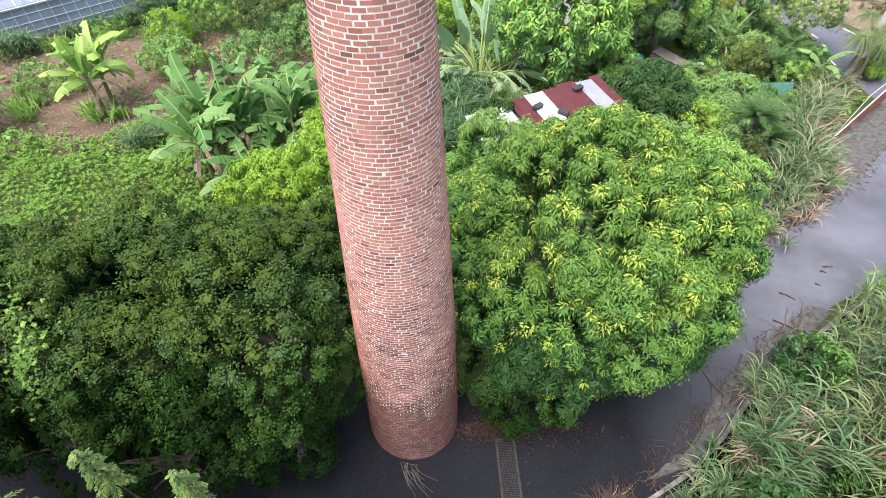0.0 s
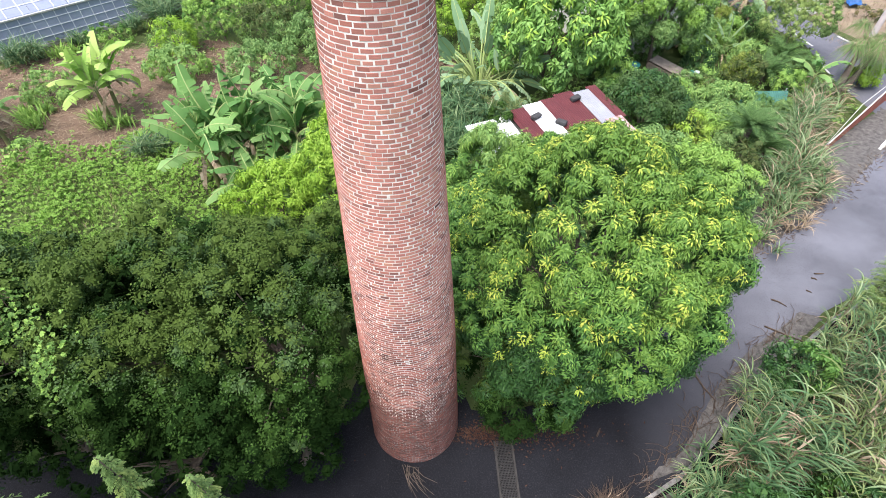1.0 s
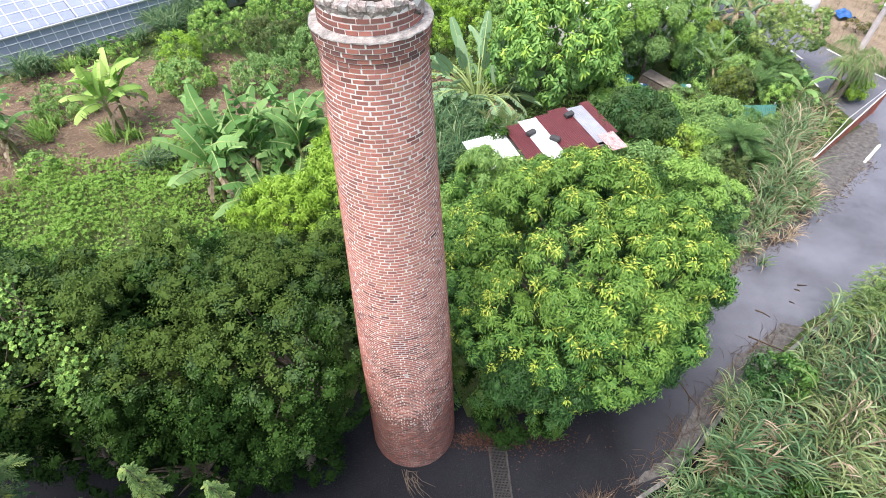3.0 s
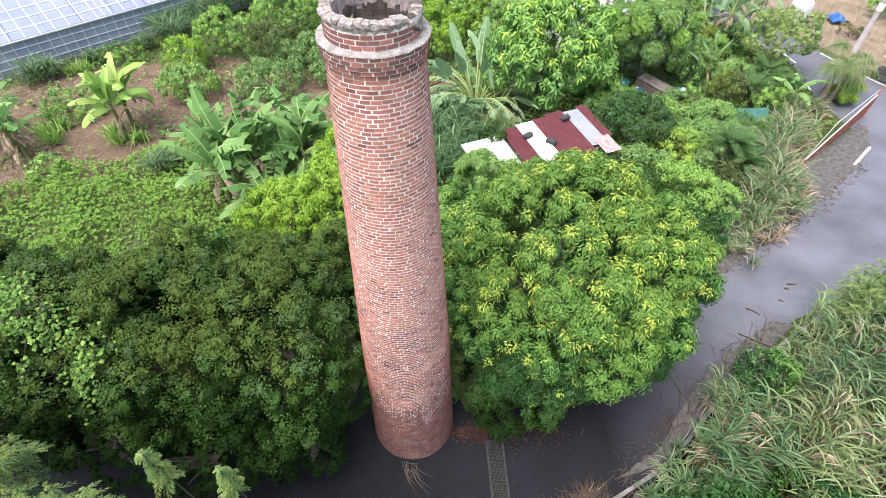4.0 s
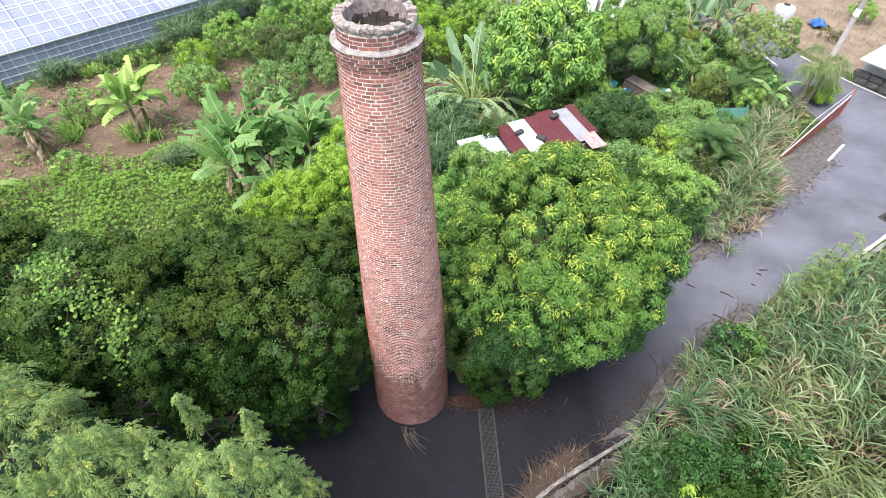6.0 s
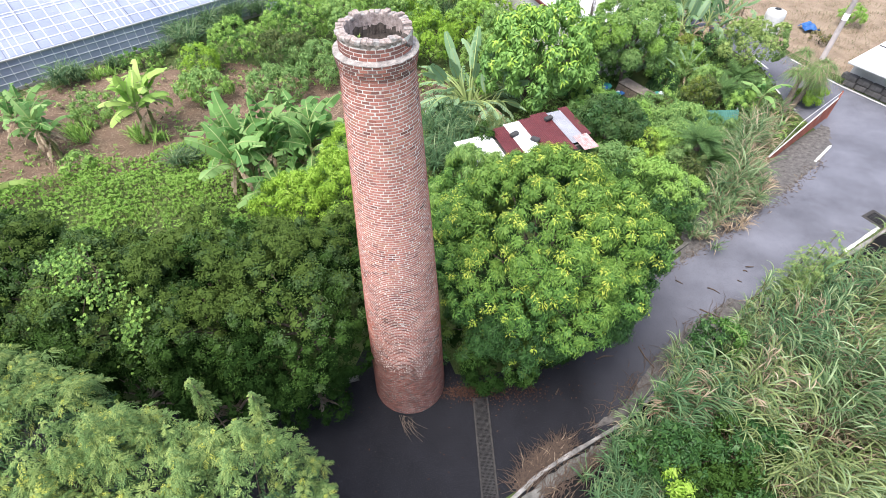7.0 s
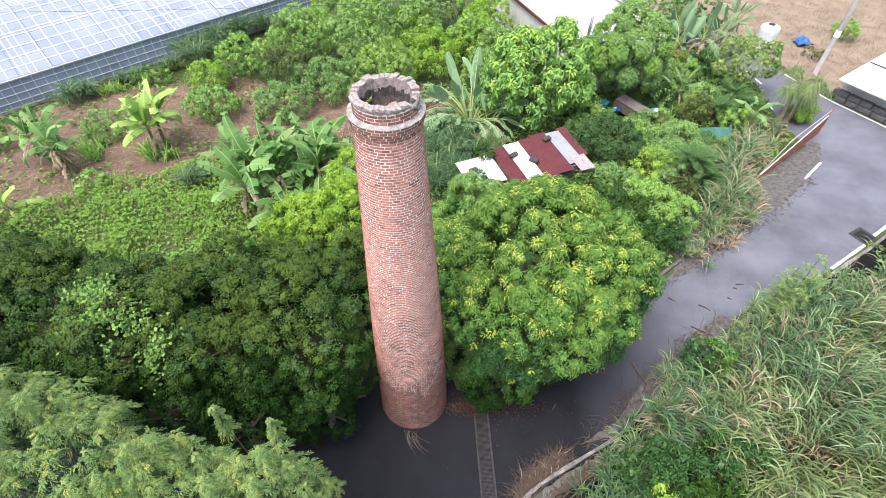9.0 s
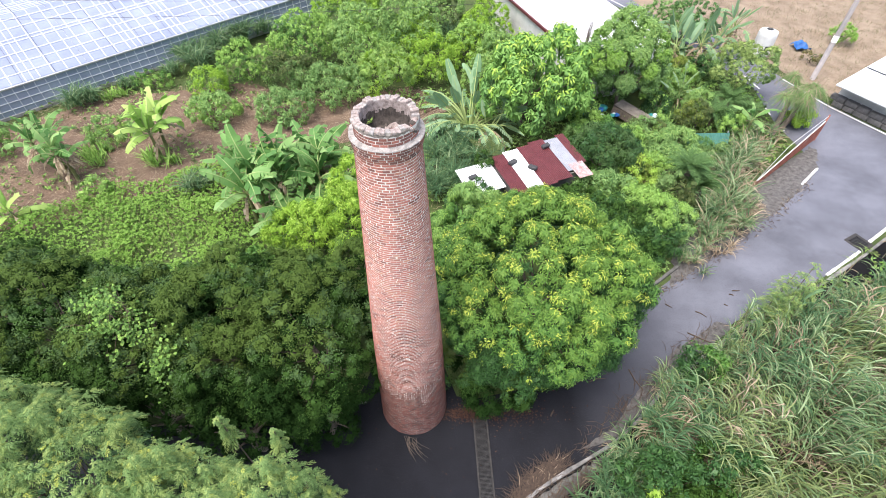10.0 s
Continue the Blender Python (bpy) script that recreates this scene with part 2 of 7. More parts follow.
L_BANANA = leaf("banana leaf", (0.085, 0.200, 0.040), (0.17, 0.320, 0.064), (0.36, 0.51, 0.14), through_it=0.3, whole=True)
L_BANANAY = leaf("bright banana leaf", (0.27, 0.46, 0.070), (0.39, 0.57, 0.095), (0.50, 0.59, 0.14), through_it=0.3, whole=True)
L_FAN = leaf("grey banana-like leaf", (0.13, 0.235, 0.075), (0.21, 0.33, 0.12), (0.34, 0.46, 0.20), through_it=0.25, whole=True)
RIB = Mat("pale leaf rib", 0.5).col((0.34, 0.42, 0.16)).m
WHITE = plain("white paint", (0.62, 0.62, 0.61), (0.82, 0.82, 0.81), 0.5, 3, 30, 0.1)
ROADPAINT = plain("worn white road paint", (0.38, 0.37, 0.36), (0.80, 0.80, 0.78), 0.7, 7, 50, 0.2)
MAROON = plain("faded maroon sheet metal", (0.085, 0.018, 0.022), (0.155, 0.042, 0.046), 0.42, 1.2, 30, 0.08, metal=0.1)
SHEETWHITE = plain("white sheet metal", (0.62, 0.63, 0.64), (0.84, 0.84, 0.84), 0.35, 1.0, 25, 0.08)
SHEETGREY = plain("grey sheet metal", (0.24, 0.25, 0.28), (0.40, 0.41, 0.45), 0.4, 1.0, 25, 0.1, metal=0.2)
RUST = plain("rusted red sheet metal", (0.20, 0.055, 0.040), (0.38, 0.15, 0.11), 0.75, 2.2, 30, 0.25)
PEELED = plain("peeling pale sheet metal", (0.24, 0.06, 0.055), (0.62, 0.52, 0.52), 0.55, 5.5, 30, 0.1)
EDGING = plain("dirty concrete edging", (0.020, 0.019, 0.019), (0.062, 0.057, 0.054), 0.92, 6, 40, 0.5)
WALLSTONE = plain("weathered grey stone", (0.055, 0.052, 0.050), (0.19, 0.18, 0.175), 0.92, 3.5, 40, 0.7)
DARKSTONE = plain("dark ballast stone", (0.030, 0.030, 0.032), (0.075, 0.075, 0.078), 0.85, 8, 50, 0.6)
IRON = plain("dark drain iron", (0.022, 0.021, 0.022), (0.058, 0.056, 0.057), 0.6, 10, 60, 0.2, metal=0.3)
PIT_SHADE = Mat("near-black painted depth", 1.0, 0, 0.1).col((0.012, 0.012, 0.013)).m
FILM = plain("milky greenhouse film", (0.18, 0.205, 0.30), (0.30, 0.335, 0.45), 0.35, 0.35, 6, 0.05, spec=0.5)
FILMSIDE = plain("blue-grey side net", (0.22, 0.255, 0.34), (0.34, 0.38, 0.47), 0.5, 0.6, 20, 0.1)
GALV = plain("galvanised steel", (0.42, 0.43, 0.45), (0.62, 0.63, 0.65), 0.4, 3, 40, 0.1, metal=0.6)
PALEPIPE = plain("white steel tube", (0.72, 0.73, 0.75), (0.86, 0.87, 0.88), 0.4, 3, 40, 0.05)
WALLPALE = plain("pale rendered wall", (0.52, 0.50, 0.48), (0.72, 0.70, 0.68), 0.9, 1.2, 30, 0.2)
BLUEPLASTIC = plain("blue tarpaulin", (0.012, 0.06, 0.22), (0.04, 0.16, 0.42), 0.45, 5, 30, 0.4, dist=0.03)
TEAL = plain("teal plastic", (0.02, 0.17, 0.17), (0.06, 0.33, 0.31), 0.45, 4, 30, 0.2)
GREENSHEET = plain("faded green sheet", (0.045, 0.17, 0.14), (0.11, 0.28, 0.235), 0.5, 2, 25, 0.1)
POLE = plain("concrete pole", (0.24, 0.215, 0.21), (0.38, 0.35, 0.345), 0.9, 2, 40, 0.2)
BLACK = plain("black rubber", (0.012, 0.012, 0.013), (0.035, 0.035, 0.037), 0.6, 10, 40, 0.1)


# ---- mesh helpers ----
UP = np.array([0.0, 0.0, 1.0])


def npmesh(name, verts, quads, mats, idx=None, smooth=False):
    """A mesh from arrays of vertices and quads."""
    me = bpy.data.meshes.new(name)
    verts, quads = np.asarray(verts, np.float32).reshape(-1, 3), np.asarray(quads, np.int32).reshape(-1, 4)
    me.vertices.add(len(verts))
    me.vertices.foreach_set("co", verts.ravel())
    me.loops.add(quads.size)
    me.loops.foreach_set("vertex_index", quads.ravel())
    me.polygons.add(len(quads))
    me.polygons.foreach_set("loop_start", np.arange(0, quads.size, 4, dtype=np.int32))
    for m in mats if isinstance(mats, (list, tuple)) else [mats]:
        me.materials.append(m)
    if idx is not None:
        me.polygons.foreach_set("material_index", np.asarray(idx, np.int32))
    me.polygons.foreach_set("use_smooth", np.full(len(quads), bool(smooth)))
    me.update(calc_edges=True)
    me.validate()
    return me


def bmmesh(name, bm, mat, smooth=False):
    me = bpy.data.meshes.new(name)
    bm.to_mesh(me)
    bm.free()
    for m in mat if isinstance(mat, (list, tuple)) else [mat]:
        me.materials.append(m)
    if smooth:
        me.polygons.foreach_set("use_smooth", np.ones(len(me.polygons), bool))
    return me


def part(name, data, parent, label="", m=None):
    """One mesh object under a thing or under a part."""
    ob = new(name, data)
    ob.parent = parent
    if m is not None:
        ob.matrix_local = m
    return tagged(ob, label) if label else ob


def root(name, at, label, category, group="", kind="", turn=0.0):
    ob = new(name)
    ob.empty_display_size = 0.2
    ob.matrix_world = pose(*at, 0, 0, turn)
    return tagged(ob, label, category, group, kind)


def box(bm, sx, sy, sz, at=(0, 0, 0), turn=0.0, bevel=0.0, m=None):
    """A bevelled box, centred at a place, turned about z (degrees)."""
    got = bmesh.ops.create_cube(bm, size=1.0)["verts"]
    bmesh.ops.scale(bm, vec=(sx, sy, sz), verts=got)
    if bevel:
        edges = list({e for v in got for e in v.link_edges})
        got = list({v for f in bmesh.ops.bevel(bm, geom=edges, offset=bevel, segments=1, affect="EDGES")["faces"] for v in f.verts} | {v for v in got if v.is_valid})
    bmesh.ops.transform(bm, matrix=(m or Matrix.Identity(4)) @ pose(*at, 0, 0, turn), verts=got)
    return got


def tube(points, radii, sides=8, closed=True):
    """Vertices and quads of a tapered tube along points."""
    pts, radii = np.asarray(points, float), np.asarray(radii, float)
    tang = np.gradient(pts, axis=0)
    tang /= np.linalg.norm(tang, axis=1, keepdims=True) + 1e-9
    ref = np.where(np.abs(tang[:, 2:3]) > 0.9, [[1.0, 0, 0]], [[0, 0, 1.0]])
    u = np.cross(tang, ref)
    u /= np.linalg.norm(u, axis=1, keepdims=True)
    v = np.cross(tang, u)
    a = np.linspace(0, 2 * np.pi, sides, endpoint=False)
    ring = pts[:, None] + radii[:, None, None] * (u[:, None] * np.cos(a)[None, :, None] + v[:, None] * np.sin(a)[None, :, None])
    verts = ring.reshape(-1, 3)
    i, j = np.meshgrid(np.arange(len(pts) - 1), np.arange(sides), indexing="ij")
    k = (j + 1) % sides
    quads = np.stack([i * sides + j, i * sides + k, (i + 1) * sides + k, (i + 1) * sides + j], -1).reshape(-1, 4)
    if closed and sides % 2 == 0:
        caps = []
        for b in (0, (len(pts) - 1) * sides):
            for s in range(0, sides // 2 - 1):
                caps.append([b + s, b + s + 1, b + sides - 2 - s, b + sides - 1 - s])
        quads = np.concatenate([quads, np.array(caps)])
    return verts, quads


class Leaves:
    """Gathers blades, tubes and leaf tufts into one mesh."""

    def __init__(self, seed=0):
        self.v, self.q, self.i, self.n, self.rng = [], [], [], 0, np.random.default_rng(seed)

    def put(self, verts, quads, mat=0):
        verts, quads = np.asarray(verts).reshape(-1, 3), np.asarray(quads).reshape(-1, 4)
        self.v.append(verts)
        self.q.append(quads + self.n)
        self.i.append(np.broadcast_to(np.asarray(mat), (len(quads),)) if np.ndim(mat) == 0 else np.repeat(mat, len(quads) // len(mat)))
        self.n += len(verts)
        return self

    def blades(self, base, way, side, length, width, droop, k=2, mat=0, belly=0.45, fold=0.0):
        """Strips of k quads each: narrow at the stalk, widest at belly, pointed."""
        n, s = len(base), np.linspace(0, 1, k + 1)
        if k == 1:
            length, width, droop = (np.broadcast_to(np.asarray(x, float), (n,))[:, None] for x in (length, width, droop))
            mid, tip = base + way * length * belly, base + way * length - UP * droop * length
            return self.put(np.stack([base, mid - side * width / 2, tip, mid + side * width / 2], 1), np.arange(4 * n).reshape(n, 4), mat)
        prof = np.clip(np.where(s < belly, 0.25 + 0.75 * s / belly, 1 - 0.94 * (s - belly) / (1 - belly)), 0.05, 1)
        length, width, droop = (np.broadcast_to(np.asarray(x, float), (n,)) for x in (length, width, droop))
        pos = base[:, None] + way[:, None] * (length[:, None] * s)[..., None]
        pos[..., 2] -= (droop * length)[:, None] * s**2
        half = side[:, None] * (width[:, None] * prof / 2)[..., None]
        verts = np.stack([pos - half, pos + half], 2)
        b = np.arange(n)[:, None] * (2 * (k + 1)) + np.arange(k)[None] * 2
        quads = np.stack([b, b + 1, b + 3, b + 2], -1)
        return self.put(verts, quads, mat)

    def tufts(self, at, axis, count, length, width, spread=(45, 95), droop=0.3, k=2, mat=0, belly=0.45):
        """Whorls of leaves round shoot ends."""
        n, g = len(at), self.rng
        axis = axis / (np.linalg.norm(axis, axis=1, keepdims=True) + 1e-9)
        ref = np.where(np.abs(axis[:, 2:3]) > 0.9, [[1.0, 0, 0]], [[0, 0, 1.0]])
        u = np.cross(axis, ref)
        u /= np.linalg.norm(u, axis=1, keepdims=True)
        v = np.cross(axis, u)
        phi = (np.arange(count)[None] * 2.39996 + g.uniform(0, 6.28, (n, 1)) + g.normal(0, 0.25, (n, count)))[..., None]
        el = np.radians(g.uniform(spread[0], spread[1], (n, count)))[..., None]
        way = axis[:, None] * np.cos(el) + (u[:, None] * np.cos(phi) + v[:, None] * np.sin(phi)) * np.sin(el)
        side = np.cross(way, axis[:, None]) + g.normal(0, 0.25, way.shape)
        side /= np.linalg.norm(side, axis=2, keepdims=True) + 1e-9
        size = g.uniform(0.7, 1.15, (n, count)) * g.uniform(0.8, 1.2, (n, 1))
        base = np.repeat(at[:, None], count, 1)
        m = np.repeat(mat, count) if np.ndim(mat) else mat
        return self.blades(base.reshape(-1, 3), way.reshape(-1, 3), side.reshape(-1, 3), (length * size).ravel(), (width * size).ravel(), droop * g.uniform(0.5, 1.4, n * count), k, m, belly)

    def mesh(self, name, mats, smooth=False):
        return npmesh(name, np.concatenate(self.v), np.concatenate(self.q), mats, np.concatenate(self.i), smooth)


def fib(n, zmin=-1.0):
    """Even directions over a sphere, above zmin."""
    i = np.arange(n) + 0.5
    z = 1 - (1 - zmin) * i / n
    r, a = np.sqrt(1 - z**2), i * 2.39996
    return np.stack([r * np.cos(a), r * np.sin(a), z], -1)


def frames(axis):
    """Two directions across each axis."""
    ref = np.where(np.abs(axis[:, 2:3]) > 0.9, [[1.0, 0, 0]], [[0, 0, 1.0]])
    u = np.cross(axis, ref)
    u /= np.linalg.norm(u, axis=1, keepdims=True) + 1e-9
    return u, np.cross(axis, u)


def lumps(centre, radii, lobe, g, zmin=-0.4, cover=1.25, uneven=0.12, lift=0.5, big=None):
    """Middles and outward directions of the small lobes that make up the large lobes of a crown, with gaps between."""
    radii = np.array(radii, float)
    size = float(np.mean(radii))
    big = big or min(0.95, 0.2 + 0.26 * size)
    many = max(5, int(0.9 * 2 * (1 - zmin) * size**2 / big**2))
    u = fib(many, zmin) + g.normal(0, 0.28 * big / size, (many, 3))
    u /= np.linalg.norm(u, axis=1, keepdims=True)
    large = big * g.uniform(0.75, 1.2, many)
    core = np.array(centre) + np.maximum(radii - 0.8 * big, 0.15) * u * (1 + uneven * g.normal(0, 1, (many, 1)))
    n = max(4, int(cover * 2.3 * (big / lobe) ** 2))
    face = u + lift * UP
    face /= np.linalg.norm(face, axis=1, keepdims=True)
    a, b = frames(face)
    cap = fib(n, -0.15)[None] + g.normal(0, 0.10, (many, n, 3))
    out = face[:, None] * cap[..., 2:] + a[:, None] * cap[..., :1] + b[:, None] * cap[..., 1:2]
    out /= np.linalg.norm(out, axis=2, keepdims=True)
    mid = (core[:, None] + out * (large[:, None, None] - lobe * g.uniform(0.4, 0.95, (many, n, 1)))).reshape(-1, 3)
    own = np.repeat(np.arange(many), n)
    gap = np.linalg.norm(mid[:, None] - core[None], axis=2) / large[None]
    gap[np.arange(len(mid)), own] = 9
    free = gap.min(1) > 0.97
    mid, v = mid[free], out.reshape(-1, 3)[free]
    return mid, v


def lobed(centre, radii, lobe, per, g, zmin=-0.4, cover=1.25, uneven=0.12, lift=0.5, big=None):
    """Shoot ends over a crown of lobes, their axes, and the lobes' middles."""
    mid, v = lumps(centre, radii, lobe, g, zmin, cover, uneven, lift, big)
    n = len(mid)
    face = v + lift * UP
    face /= np.linalg.norm(face, axis=1, keepdims=True)
    a, b = frames(face)
    cap = fib(per, -0.12)[None] + g.normal(0, 0.10, (n, per, 3))
    w = face[:, None] * cap[..., 2:] + a[:, None] * cap[..., :1] + b[:, None] * cap[..., 1:2]
    w /= np.linalg.norm(w, axis=2, keepdims=True)
    at = mid[:, None] + lobe * g.uniform(0.72, 1.2, (n, 1, 1)) * w
    return at.reshape(-1, 3), w.reshape(-1, 3), mid


def wood(trunk_at, top, mids, g, r0=0.16, limbs=9):
    """A tapered, slightly bent trunk with limbs to some clumps of the crown."""
    w = Leaves(int(g.integers(1e6)))
    a, b = np.array(trunk_at, float), np.array(top, float)
    s = np.linspace(0, 1, 7)[:, None]
    bend = g.normal(0, 0.12, 3) * [1, 1, 0]
    line = a + (b - a) * s + bend * np.sin(s * np.pi)
    w.put(*tube(line, r0 * (1 - 0.55 * s[:, 0]), 10))
    for m in mids[g.permutation(len(mids))[:limbs]]:
        f = g.uniform(0.45, 0.95)
        p = a + (b - a) * f + bend * math.sin(f * math.pi)
        t = np.linspace(0, 1, 5)[:, None]
        w.put(*tube(p + (m - p) * 0.82 * t + np.array([0, 0, 0.15]) * np.sin(t * np.pi), r0 * 0.42 * (1 - 0.8 * t[:, 0]), 6))
    return w.mesh("trunk", BARK, True)


def tree(name, base, centre, radii, label, category, mats, share, seed, lobe=0.30, leaves=90, cover=0.95, length=0.14, width=0.04, tilt=(-5, 40), droop=0.15, k=1,
         young=0.0, zmin=-0.4, uneven=0.06, r0=0.14, inner=0.8, belly=0.45, group="", lift=0.6, big=None, bough_light=0.5, top_light=0.4, brush=0.0):
    """A tree or shrub: tapered trunk with limbs, and a crown of lobes on which single leaves hang like shingles.
    Materials run from dark leaves to light ones; the light ones sit at the ends of the boughs and more of them at the
    top, which puts light from above into the colour; with young, the last material is for fresh shoot tips. Two shares
    set how far leaves lighten along a bough and towards the top. tilt: degrees by which leaves stand off. brush: how
    far boughs stand upright."""
    g = np.random.default_rng(seed)
    ob = root(name, (base[0], base[1], 0), label, category, group)
    c = np.array(centre) - [base[0], base[1], 0.0]
    mids, v = lumps(c, radii, lobe, g, zmin, cover, uneven, lift, big)
    n = len(mids)
    face = v + lift * UP + g.normal(0, 0.15, v.shape)
    face /= np.linalg.norm(face, axis=1, keepdims=True)
    a, b = frames(face)
    cap = fib(leaves, -0.3)[None] + g.normal(0, 0.10, (n, leaves, 3))
    spin = g.uniform(0, 6.28, (n, 1))
    cx, cy = cap[..., 0] * np.cos(spin) - cap[..., 1] * np.sin(spin), cap[..., 0] * np.sin(spin) + cap[..., 1] * np.cos(spin)
    w = face[:, None] * cap[..., 2:] + a[:, None] * cx[..., None] + b[:, None] * cy[..., None]
    w /= np.linalg.norm(w, axis=2, keepdims=True)
    down = -face[:, None] - 0.4 * UP + g.normal(0, 0.45, w.shape)
    down -= w * np.sum(down * w, axis=2, keepdims=True)
    down /= np.linalg.norm(down, axis=2, keepdims=True) + 1e-9
    up = np.radians(g.uniform(tilt[0], tilt[1], (n, leaves, 1)))
    way = down * np.cos(up) + w * np.sin(up)
    side = np.cross(way, w) + g.normal(0, 0.28, w.shape)
    side /= np.linalg.norm(side, axis=2, keepdims=True) + 1e-9
    size = length * g.uniform(0.7, 1.2, (n, leaves, 1))
    swell = 1 + 0.16 * np.sin(5 * cap[..., 0] + spin * 3) * np.sin(5 * cap[..., 1] + spin * 7)
    bough = g.uniform(0.7, 1.2, (n, 1, 1)) * (1 + brush * (np.abs(w @ UP)[..., None] ** 2 - 0.4))
    spot = mids[:, None] + lobe * bough * (swell * g.uniform(0.6, 1.08, (n, leaves)))[..., None] * w - 0.3 * size * way
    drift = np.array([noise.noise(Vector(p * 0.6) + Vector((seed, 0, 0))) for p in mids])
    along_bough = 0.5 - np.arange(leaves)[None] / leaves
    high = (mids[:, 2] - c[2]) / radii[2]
    # lighter materials higher up and at bough ends paint in light from above
    pick = np.clip(0.5 + 0.8 * drift + top_light * (high - 0.35) + g.normal(0, 0.09, n), -0.2, 1.1)[:, None] + bough_light * along_bough + g.normal(0, 0.04, (n, leaves))
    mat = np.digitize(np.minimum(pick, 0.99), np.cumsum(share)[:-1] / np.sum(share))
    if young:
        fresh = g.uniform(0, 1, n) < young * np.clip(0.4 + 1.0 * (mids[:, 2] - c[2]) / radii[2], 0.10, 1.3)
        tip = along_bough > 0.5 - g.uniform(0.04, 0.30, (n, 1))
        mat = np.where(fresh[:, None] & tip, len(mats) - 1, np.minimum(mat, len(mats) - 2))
    lv = Leaves(seed + 1)
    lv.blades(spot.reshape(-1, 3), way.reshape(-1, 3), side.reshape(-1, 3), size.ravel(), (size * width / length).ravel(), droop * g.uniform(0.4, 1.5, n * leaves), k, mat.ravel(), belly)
    # older leaves that fill each bough behind the outer ones
    back = 9
    u = fib(back, -0.35)[None] + g.normal(0, 0.12, (n, back, 3))
    u = face[:, None] * u[..., 2:] + a[:, None] * u[..., :1] + b[:, None] * u[..., 1:2]
    u = (u / np.linalg.norm(u, axis=2, keepdims=True)).reshape(-1, 3)
    p, q = frames(u)
    turn = g.uniform(0, 6.28, (len(u), 1))
    p, q = p * np.cos(turn) + q * np.sin(turn) + g.normal(0, 0.25, u.shape), q * np.cos(turn) - p * np.sin(turn) + g.normal(0, 0.25, u.shape)
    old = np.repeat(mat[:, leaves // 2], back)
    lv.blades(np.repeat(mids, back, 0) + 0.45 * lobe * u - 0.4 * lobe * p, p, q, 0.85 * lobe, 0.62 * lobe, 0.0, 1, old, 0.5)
    # the dense leaves inside, in the darkest tone to deepen the shade in the gaps
    size = float(np.mean(radii))
    n_in = int(inner * 26 * size**2)
    d = fib(n_in, max(-0.9, zmin - 0.2)) + g.normal(0, 0.12, (n_in, 3))
    d /= np.linalg.norm(d, axis=1, keepdims=True)
    deep = c + (np.array(radii) * 0.93 - lobe) * d * g.uniform(0.62, 0.92, (n_in, 1))
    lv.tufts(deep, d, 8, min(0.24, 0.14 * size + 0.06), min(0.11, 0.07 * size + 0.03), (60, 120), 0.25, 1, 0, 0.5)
    part("trunk", wood((0, 0, -0.05), (c[0] * 0.6, c[1] * 0.6, max(0.4, c[2] * 0.75)), mids, g, r0), ob)
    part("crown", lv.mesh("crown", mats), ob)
    return ob


def sheet(name, outline, z, mat, label, category, kind="structure", cuts=0, wobble=0.0):
    """A flat patch of ground of any outline, facing up."""
    bm = bmesh.new()
    vs = [bm.verts.new((x, y, z)) for x, y in outline]
    f = bm.faces.new(vs)
    f.normal_update()
    if f.normal.z < 0:
        f.normal_flip()
    bmesh.ops.triangulate(bm, faces=[f])
    return tagged(new(name, bmmesh(name, bm, mat)), label, category, "", kind)


def ragged(points, step=0.5, amount=0.18, seed=0):
    """A closed outline with its edges made uneven."""
    g, out = np.random.default_rng(seed), []
    for (ax, ay), (bx, by) in zip(points, points[1:] + points[:1]):
        n = max(1, int(math.hypot(bx - ax, by - ay) / step))
        for i in range(n):
            out.append((ax + (bx - ax) * i / n + g.normal(0, amount), ay + (by - ay) * i / n + g.normal(0, amount)))
    return out


def along(points, t):
    """The place at a share t of the length of a line of points."""
    p = np.asarray(points, float)
    d = np.r_[0, np.cumsum(np.linalg.norm(np.diff(p, axis=0), axis=1))]
    return np.array([np.interp(np.asarray(t) * d[-1], d, p[:, i]) for i in range(p.shape[1])]).T


def ribbon(name, line, width, z, mat, label, category, kind="structure", height=0.0, lift=0.0, wobble=0.0, n=40, seed=0):
    """A band along a line: flat, or a bar of some height."""
    p = along(line, np.linspace(0, 1, n))
    g = np.random.default_rng(seed)
    t = np.gradient(p, axis=0)
    t /= np.linalg.norm(t, axis=1, keepdims=True)
    nrm = np.stack([-t[:, 1], t[:, 0]], -1)
    w = width / 2 + g.normal(0, wobble, (n, 1)) if wobble else width / 2
    a, b = p + nrm * w, p - nrm * w
    rows = [np.c_[a, np.full(n, z)], np.c_[a, np.full(n, z + height)], np.c_[b, np.full(n, z + height)], np.c_[b, np.full(n, z)]] if height else [np.c_[a, np.full(n, z)], np.c_[b, np.full(n, z)]]
    v = np.stack(rows, 1)
    r = len(rows)
    q = []
    for i in range(n - 1):
        for j in range(r - 1 if not height else r):
            k = (j + 1) % r
            q.append([i * r + j, (i + 1) * r + j, (i + 1) * r + k, i * r + k])
    if height:
        q += [[0, 1, 2, 3], [(n - 1) * r + 3, (n - 1) * r + 2, (n - 1) * r + 1, (n - 1) * r]]
    ob = new(name, npmesh(name, v.reshape(-1, 3), q, mat))
    return tagged(ob, label, category, "", kind) if label else ob


